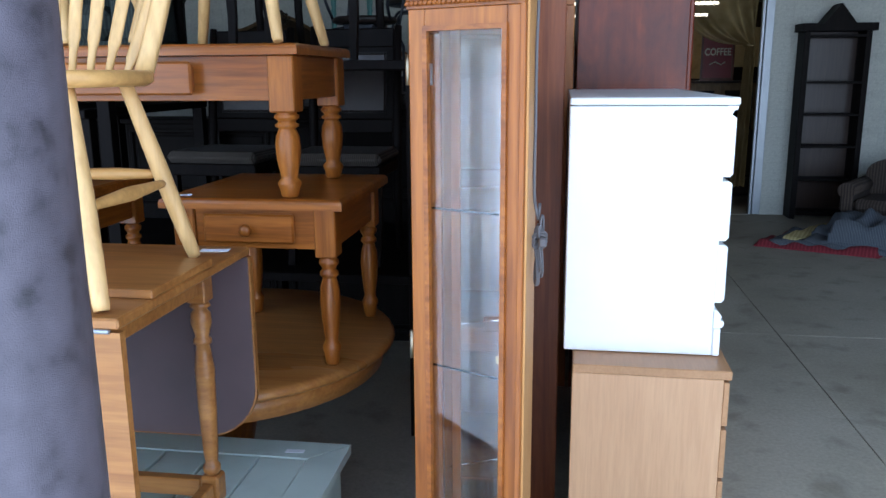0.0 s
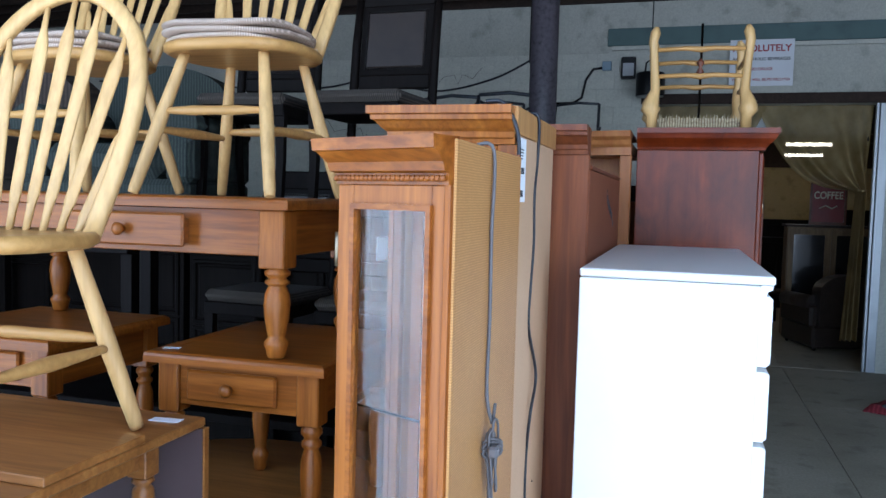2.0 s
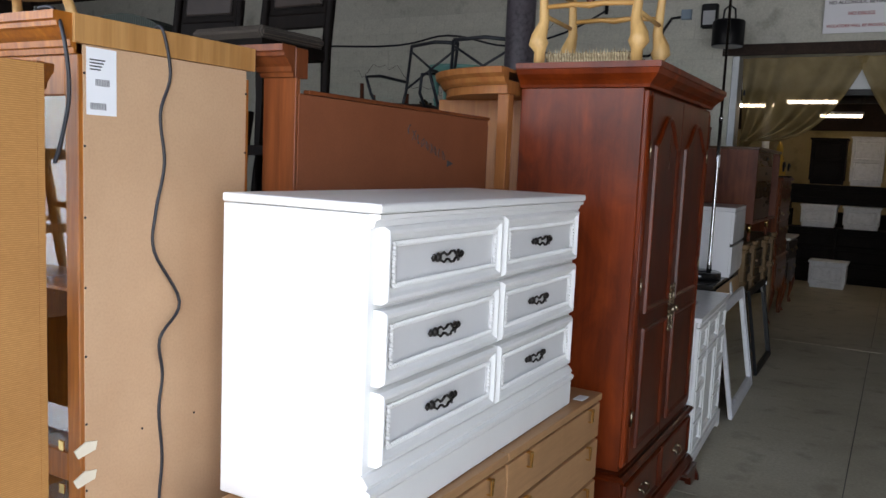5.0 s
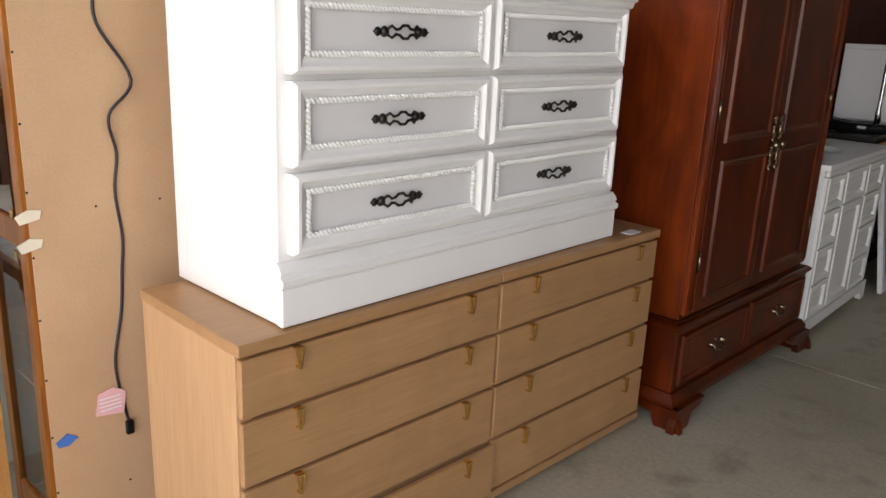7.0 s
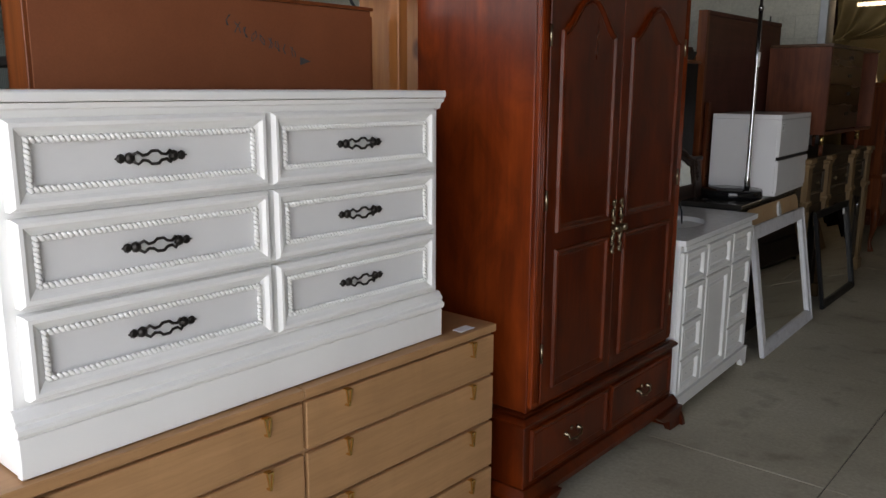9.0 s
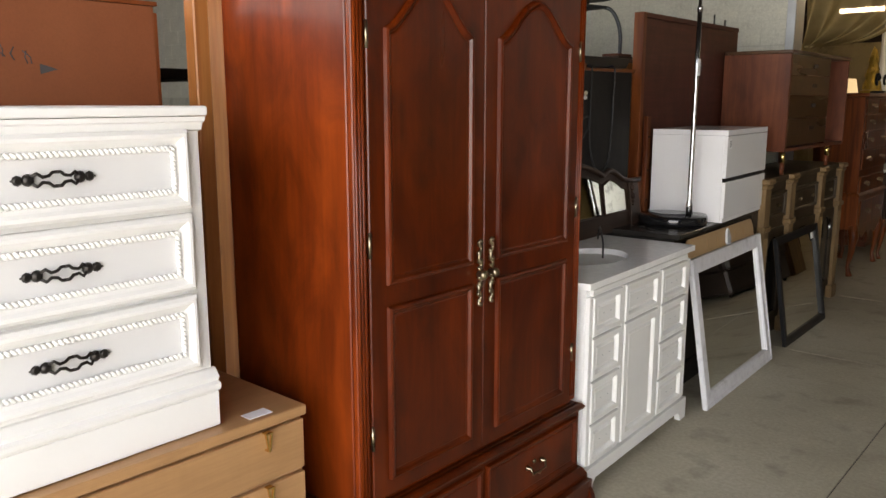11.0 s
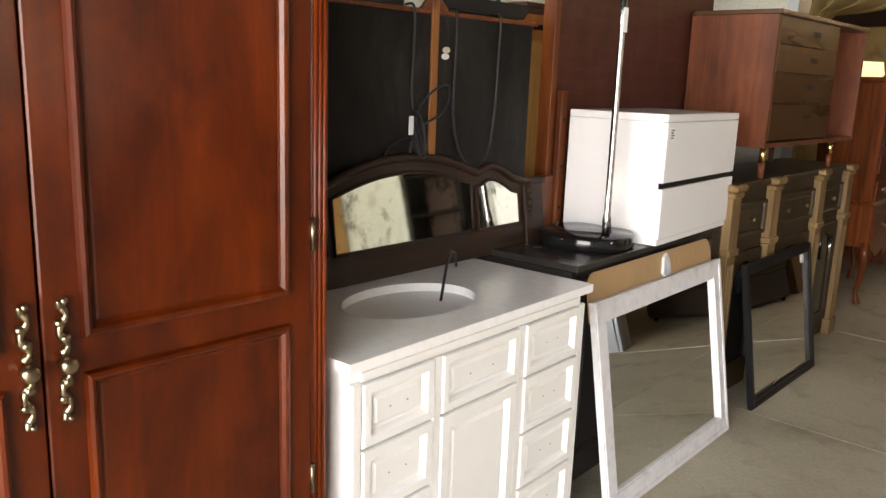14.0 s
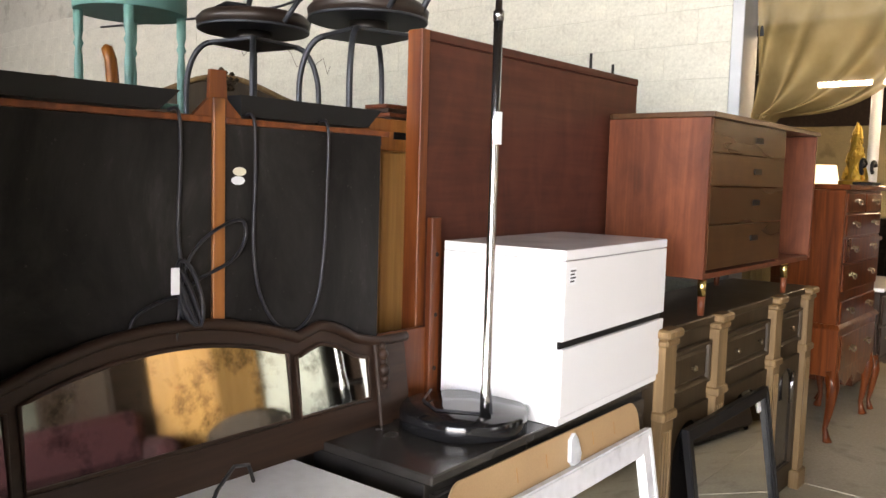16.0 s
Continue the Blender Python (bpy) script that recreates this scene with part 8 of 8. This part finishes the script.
rg = thing("rug_pile", "crumpled pile of striped rugs with a red edge on the floor", "rugs", pose(1.274, 5.460, 0, 0, 0, -24.0))
random.seed(12)
for k, (mt, dx, dy, w, d, z) in enumerate(((M_rug_red, 0.0, 0.0, 1.05, 0.95, 0.0), (M_rug, 0.06, 0.05, 1.05, 0.95, 0.02), (M_rug_yellow, 0.22, 0.10, 0.14, 0.9, 0.05), (M_rug, 0.40, 0.1, 0.8, 0.95, 0.055), (M_rug, 0.45, 0.35, 0.75, 0.7, 0.12), (M_rug, 0.62, 0.12, 0.55, 0.5, 0.16))):
    bm = nb()
    n = 24
    top, bot = [], []
    for j in range(n + 1):
        rt, rbt = [], []
        for i in range(n + 1):
            x, y = dx + w * i / n + 0.25 * j / n, dy + d * j / n
            hgt = z + 0.02 + 0.05 * (noise.noise(Vector((x * 6, y * 4, k * 7.0))) + 0.6) * (1 + 2.0 * (k > 3))
            edge = 0.15 if i in (0, n) or j in (0, n) else 1.0
            rt.append(bm.verts.new((x, y, max(z + 0.006, hgt * edge))))
            rbt.append(bm.verts.new((x, y, z if k < 2 else 0.002)))
        top.append(rt)
        bot.append(rbt)
    for j in range(n):
        for i in range(n):
            bm.faces.new((top[j][i], top[j][i + 1], top[j + 1][i + 1], top[j + 1][i])).smooth = True
            bm.faces.new((bot[j][i], bot[j + 1][i], bot[j + 1][i + 1], bot[j][i + 1]))
    for i in range(n):
        bm.faces.new((top[0][i], bot[0][i], bot[0][i + 1], top[0][i + 1]))
        bm.faces.new((top[n][i], top[n][i + 1], bot[n][i + 1], bot[n][i]))
        bm.faces.new((top[i][0], top[i + 1][0], bot[i + 1][0], bot[i][0]))
        bm.faces.new((top[i][n], bot[i][n], bot[i + 1][n], top[i + 1][n]))
    part("rug", bm, mt, rg)
armchair(pose(2.75, 6.2, 0, 0, 0, -35) @ Matrix.Diagonal((0.9, 0.9, 0.82, 1)), "dark brown upholstered armchair beside the bookcase", M_sofa)


# ---- the room beyond the doorway ----
def strip_light(x, y, z):
    l = thing("strip_light", "short fluorescent strip light under the far ceiling", "lamp", pose(x, y, z), "strip lights in the far room")
    bm = nb()
    box(bm, -0.36, 0.36, -0.06, 0.06, 0.02, 0.07, 0.004)
    part("housing", bm, M_label, l)
    bm = nb()
    tube(bm, [(-0.33, 0, 0), (0.33, 0, 0)], 0.03, 10)
    part("tube", bm, M_lamp, l)
    bm = nb()
    for sx in (-0.3, 0.3):
        tube(bm, [(sx, 0, 0.07), (sx, 0, 4.205 - z)], 0.006, 5)
    part("hanger", bm, M_black, l)
    return l


s1 = strip_light(-0.3, 11.5, 2.72)
for x, y in ((1.6, 11.8), (-0.1, 14.4), (1.9, 14.6), (-3.0, 12.5), (4.5, 12.5), (0.9, 9.6), (-1.25, 12.2)):
    copy_thing(s1, pose(x, y, 2.72))


def roof_truss(y):
    """A steel lattice truss under the far roof."""
    t = thing("roof_truss", "dark steel lattice truss under the far roof", "truss", pose(0, y, 0), "trusses in the far room")
    for z in (2.98, 3.98):
        bm = nb()
        box(bm, -6.0, 7.15, -0.04, 0.04, z, z + 0.07, 0.004)
        part("chord", bm, M_bronze, t)
    for k in range(26):
        x = -6.0 + 0.5 * k
        for a, b in ((3.985, 3.04), (3.04, 3.985)):
            bm = nb()
            tube(bm, [(x, 0, a), (x + 0.25, 0, b)], 0.014, 6)
            part("web", bm, M_bronze, t)
            x += 0.25
    return t


for y in (9.0, 11.0, 13.0, 15.0):
    roof_truss(y)


def far_cabinet(x, y, w, d, h, mat, label, z=0.0, rows=3):
    c = thing("stored_cabinet", label, "cabinet", pose(x, y, z), "stored furniture in the far room")
    bm = nb()
    box(bm, -w / 2, w / 2, -d / 2, d / 2, 0.06, h - 0.03, 0.004)
    part("body", bm, mat, c)
    bm = nb()
    box(bm, -w / 2 - 0.02, w / 2 + 0.02, -d / 2 - 0.02, d / 2, h - 0.03, h, 0.005)
    part("top", bm, mat, c)
    bm = nb()
    box(bm, -w / 2 + 0.02, w / 2 - 0.02, -d / 2 + 0.03, d / 2 - 0.02, 0, 0.06, 0.003)
    part("plinth", bm, mat, c)
    for k in range(rows):
        hh = (h - 0.12) / rows
        bm = nb()
        framed_front(bm, xz(-d / 2 - 0.004) @ pose(-w / 2 + 0.03, 0.075 + k * hh, 0), w - 0.06, hh - 0.015, 0.03)
        part("drawer", bm, mat, c)
    return c


random.seed(21)
far = [(-0.35, 12.6, 0.95, 0.5, 0.85, M_shaded_wood, 0.0, 3), (0.55, 12.7, 0.9, 0.5, 0.85, M_shaded_wood, 0.0, 3), (-0.15, 12.6, 0.5, 0.4, 0.35, M_silver_frame, 0.86, 1), (0.45, 12.6, 0.5, 0.4, 0.35, M_silver_frame, 0.86, 1),
       (0.1, 12.7, 1.4, 0.5, 0.3, M_shaded_wood, 1.22, 1), (-0.1, 12.7, 0.5, 0.4, 0.72, M_shaded_wood, 1.53, 2), (0.45, 12.7, 0.45, 0.4, 0.75, M_silver_frame, 1.53, 2),
       (0.1, 11.9, 0.5, 0.4, 0.4, M_silver_frame, 0.0, 1), (2.2, 11.2, 0.9, 0.6, 1.3, M_shaded_wood, 0.0, 3), (1.5, 13.4, 0.8, 0.6, 1.5, M_shaded_wood, 0.0, 4), (2.6, 13.0, 0.8, 0.6, 1.7, M_shaded_wood, 0.0, 4),
       (-1.7, 12.2, 1.0, 0.5, 1.6, M_shaded_wood, 0.0, 4), (3.4, 10.2, 1.0, 0.6, 1.1, M_shaded_wood, 0.0, 2), (-2.9, 13.5, 1.0, 0.5, 1.5, M_shaded_wood, 0.0, 3), (0.2, 15.2, 1.2, 0.5, 1.0, M_shaded_wood, 0.0, 3), (-1.3, 15.0, 0.9, 0.5, 1.2, M_shaded_wood, 0.0, 3),
       (2.3, 12.2, 0.9, 0.5, 1.35, M_shaded_wood, 0.0, 3), (1.25, 12.9, 0.7, 0.5, 1.2, M_shaded_wood, 0.0, 3), (3.2, 11.6, 0.9, 0.6, 1.6, M_shaded_wood, 0.0, 4)]
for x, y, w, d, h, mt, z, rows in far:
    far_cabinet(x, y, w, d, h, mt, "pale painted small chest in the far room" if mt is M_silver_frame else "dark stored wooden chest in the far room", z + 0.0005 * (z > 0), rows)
for x, y, rz in ((1.25, 10.6, -20), (1.65, 10.3, 10), (-0.9, 13.6, 0)):
    copy_thing(dc, pose(x, y, 0, 0, 0, rz))
armchair(pose(1.55, 8.9, 0, 0, 0, 200), "dark leather armchair in the far room", M_leather)
gd = thing("glazed_cupboard", "pale oak cupboard with two glazed doors bearing a red sign", "cupboard", pose(1.079, 9.42, 0))
CW, CH = 1.05, 1.495
bm = nb()
box(bm, 0, CW, 0.022, 0.42, 0.0, CH - 0.032, 0.004)
part("body", bm, M_olive_post, gd)
bm = nb()
box(bm, -0.03, CW + 0.03, -0.02, 0.44, CH - 0.031, CH, 0.006)
part("top", bm, M_grey_wood, gd)
for k in range(2):
    bm = nb()
    a = 0.02 + k * (CW / 2 - 0.01)
    b = a + CW / 2 - 0.03
    ring_prism(bm, rect(a, b, 0.1, CH - 0.06), rect(a + 0.06, b - 0.06, 0.17, CH - 0.13), xz(0.021), 0.02)
    dd = part("door", bm, M_olive_post, gd)
    bm = nb()
    box(bm, a + 0.05, b - 0.05, 0.012, 0.016, 0.16, CH - 0.12, 0)
    part("pane", bm, M_black_gloss, dd, "dark glass pane")
cf = thing("coffee_sign", "red framed sign with cream lettering on a cabinet", "sign", pose(1.345, 9.55, 1.496, 0, 0, -4) @ Matrix.Diagonal((0.959, 1, 1.284, 1)))
bm = nb()
ring_prism(bm, rect(0, 0.46, 0, 0.5), rect(0.03, 0.43, 0.03, 0.47), xz(0), 0.03)
part("frame", bm, M_walnut, cf)
bm = nb()
box(bm, 0.028, 0.432, -0.012, -0.002, 0.028, 0.472, 0)
part("board", bm, M_coffee, cf)
lettering("COFFEE", 0.23, 0.27, 0.105, cf, M_cream, -0.0135)
bm = nb()
tube(bm, [(0.12, -0.014, 0.17), (0.2, -0.014, 0.2), (0.28, -0.014, 0.17), (0.34, -0.014, 0.2)], 0.006, 6)
part("flourish", bm, M_cream, cf)
# gilt figure on the highboy, table lamp and a low table beyond
gs = thing("statue", "gilt standing figure on the highboy", "statue", pose(-0.33, 8.75, 1.616))
bm = nb()
random.seed(77)
lathe(bm, [(0.10, 0), (0.10, 0.025), (0.06, 0.035), (0.05, 0.16), (0.035, 0.28), (0.02, 0.36), (0.006, 0.42)], seg=9, smooth=False)
for k in range(46):
    z = 0.03 + 0.34 * random.random()
    a = random.uniform(0, 6.28)
    rr = 0.075 * (1 - z / 0.45)
    r = random.uniform(0.010, 0.024)
    lathe(bm, [(r * 0.4, -r), (r, 0), (r * 0.7, r * 1.2), (0.002, r * random.uniform(2, 3.2))], x=rr * math.cos(a), y=rr * math.sin(a), z=z, seg=6, smooth=False)
part("figure", bm, M_gold, gs)
tl = thing("table_lamp", "table lamp with a cream shade beyond the highboy", "lamp", pose(-0.9, 9.9, 1.2))
bm = nb()
lathe(bm, [(0.08, 0.0), (0.08, 0.03), (0.03, 0.06), (0.05, 0.2), (0.02, 0.32)], seg=14)
part("base", bm, M_gold, tl)
bm = nb()
lathe(bm, [(0.2, 0.3), (0.205, 0.3), (0.15, 0.58), (0.145, 0.58)], seg=24)
part("shade", bm, glow("lit_shade", (1.0, 0.82, 0.5), 0.12), tl)
far_cabinet(-0.9, 9.95, 0.9, 0.5, 1.2, M_walnut, "stored wooden chest bearing a lamp")


def marble_chest():
    c = thing("marble_top_chest", "dark mahogany chest with a pale marble top beyond the highboy", "chest", pose(-0.17, 9.06, 0))
    W, D = 0.92, 0.42
    bm = nb()
    box(bm, -D, -0.012, 0.02, W - 0.02, 0.36, 0.86, 0.004)
    part("case", bm, M_dark_wood, c)
    bm = nb()
    box(bm, -D - 0.01, 0.015, 0.0, W, 0.861, 0.89, 0.008)
    part("top", bm, M_quartz, c, "pale marble top")
    for k in range(2):
        bm = nb()
        box(bm, -0.0115, 0.004, 0.05, W - 0.05, 0.39 + 0.23 * k, 0.60 + 0.23 * k, 0.006)
        dr = part("drawer", bm, M_dark_wood, c)
        for y in (0.24, W - 0.24):
            bail_pull(dr, 0.004, y, 0.51 + 0.23 * k)
    bm = nb()
    prism(bm, [(0.02, 0.37), (0.02, 0.32), (0.16, 0.345), (0.3, 0.30), (0.46, 0.34), (0.62, 0.30), (0.76, 0.345), (W - 0.02, 0.32), (W - 0.02, 0.37)], yz(-0.014), 0.014)
    part("apron", bm, M_dark_wood, c)
    for y in (0.05, W - 0.05):
        for x in (-0.04, -D + 0.04):
            s = 1 if x > -0.1 else -1
            bm = nb()
            tube(bm, [(x, y, 0.40), (x + 0.02 * s, y, 0.30), (x + 0.010 * s, y, 0.17), (x - 0.006 * s, y, 0.07), (x + 0.002 * s, y, 0.03), (x + 0.012 * s, y, 0.0)], [0.04, 0.036, 0.022, 0.014, 0.018, 0.026], 10)
            part("leg", bm, M_mahogany, c)
    return c


marble_chest()
col = thing("white_column", "slim white painted steel column in the far room", "column", pose(-0.96, 12.05, 0))
bm = nb()
lathe(bm, [(0.055, 0.012), (0.055, 4.19)], seg=20)
part("shaft", bm, M_white, col)
bm = nb()
box(bm, -0.1, 0.1, -0.1, 0.1, 0.001, 0.013, 0.003)
part("base_plate", bm, M_white, col)
scr = thing("carved_ornament", "black carved scroll ornament standing on the highboy", "ornament", pose(-0.23, 8.66, 1.616))
bm = nb()
box(bm, -0.06, 0.06, -0.12, 0.12, 0.0, 0.02, 0.005)
part("base", bm, M_black, scr)
for s, r0 in ((-1, 0.075), (1, 0.06), (-1, 0.04)):
    bm = nb()
    pts = []
    for k in range(30):
        a = 0.4 + 5.2 * k / 29
        rr = r0 * (1 - 0.72 * k / 29)
        pts.append((0.02 * s, s * 0.055 + rr * math.cos(a), 0.105 + rr * math.sin(a)))
    tube(bm, pts, [0.016 - 0.009 * k / 29 for k in range(30)], 8)
    part("scroll", bm, M_black, scr)

# unseen chests added to blacken the shaded gap behind the tables
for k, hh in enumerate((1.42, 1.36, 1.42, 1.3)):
    far_cabinet(-1.72 - 0.99 * k, 2.45, 0.95, 0.3, hh, M_shaded_wood, "added dark chest filling the shaded gap behind the chair rack")

# blocks of the doorway wall, the courses that the walk passes nearest as pieces of their own
wall_blocks(wall_north, -12.06, OPEN_L, 1.6, 3.4, WALL)
wall_blocks(wall_north, OPEN_R, 3.0, 0.0, 2.8, WALL)


# across the aisle, seen in the mirrors
pw = thing("pine_wardrobe", "tall pale pine wardrobe with two doors against the block wall", "wardrobe", pose(3.75, 6.78, 0))
bm = nb()
box(bm, 0, 1.0, 0.0, 0.46, 0.0, 1.95, 0.004)
part("body", bm, M_pine_light, pw)
for k in range(2):
    bm = nb()
    box(bm, 0.02 + 0.485 * k, 0.495 + 0.485 * k, -0.02, -0.001, 0.1, 1.9, 0.005)
    dr = part("door", bm, M_pine_light, pw)
    bm = nb()
    lathe(bm, [(0.008, 0), (0.016, 0.015), (0.006, 0.024)], seg=10, m=pose(0.46 + 0.07 * k, -0.02, 1.0, 90))
    part("knob", bm, M_pine, dr)
dw = thing("dark_wardrobe", "tall dark stained wardrobe against the block wall", "wardrobe", pose(5.42, 6.76, 0))
bm = nb()
box(bm, 0, 1.6, 0.0, 0.48, 0.0, 2.1, 0.004)
part("body", bm, M_grey_wood, dw)
bm = nb()
box(bm, -0.03, 1.63, -0.03, 0.49, 2.1005, 2.16, 0.008)
part("cornice", bm, M_grey_wood, dw)
for k in range(2):
    bm = nb()
    framed_front(bm, xz(-0.014) @ pose(0.03 + 0.78 * k, 0.1, 0), 0.76, 1.94, 0.07)
    dd = part("door", bm, M_grey_wood, dw)
    bm = nb()
    lathe(bm, [(0.008, 0), (0.016, 0.015), (0.006, 0.024)], seg=10, m=pose(0.74 + 0.12 * k, -0.024, 1.05, 90))
    part("knob", bm, M_antique, dd)
sf = thing("sofa", "maroon upholstered sofa across the aisle", "sofa", pose(4.6, 5.6, 0, 0, 0, -70))
bm = nb()
M_maroon = fabric("maroon_upholstery", (0.030, 0.006, 0.008), (0.065, 0.012, 0.016), 60)
box(bm, -0.9, 0.9, -0.42, 0.42, 0.06, 0.42, 0.04)
part("base", bm, M_maroon, sf)
bm = nb()
box(bm, -0.9, 0.9, 0.22, 0.45, 0.42, 0.88, 0.07)
part("back", bm, M_maroon, sf)
for x in (-0.95, 0.95):
    bm = nb()
    box(bm, x - 0.1, x + 0.1, -0.42, 0.42, 0.06, 0.62, 0.06)
    part("arm", bm, M_maroon, sf)
for x in (-0.85, 0.85):
    for y in (-0.36, 0.36):
        bm = nb()
        lathe(bm, [(0.02, 0), (0.03, 0.062)], x=x, y=y, seg=8)
        part("foot", bm, M_dark_wood, sf)
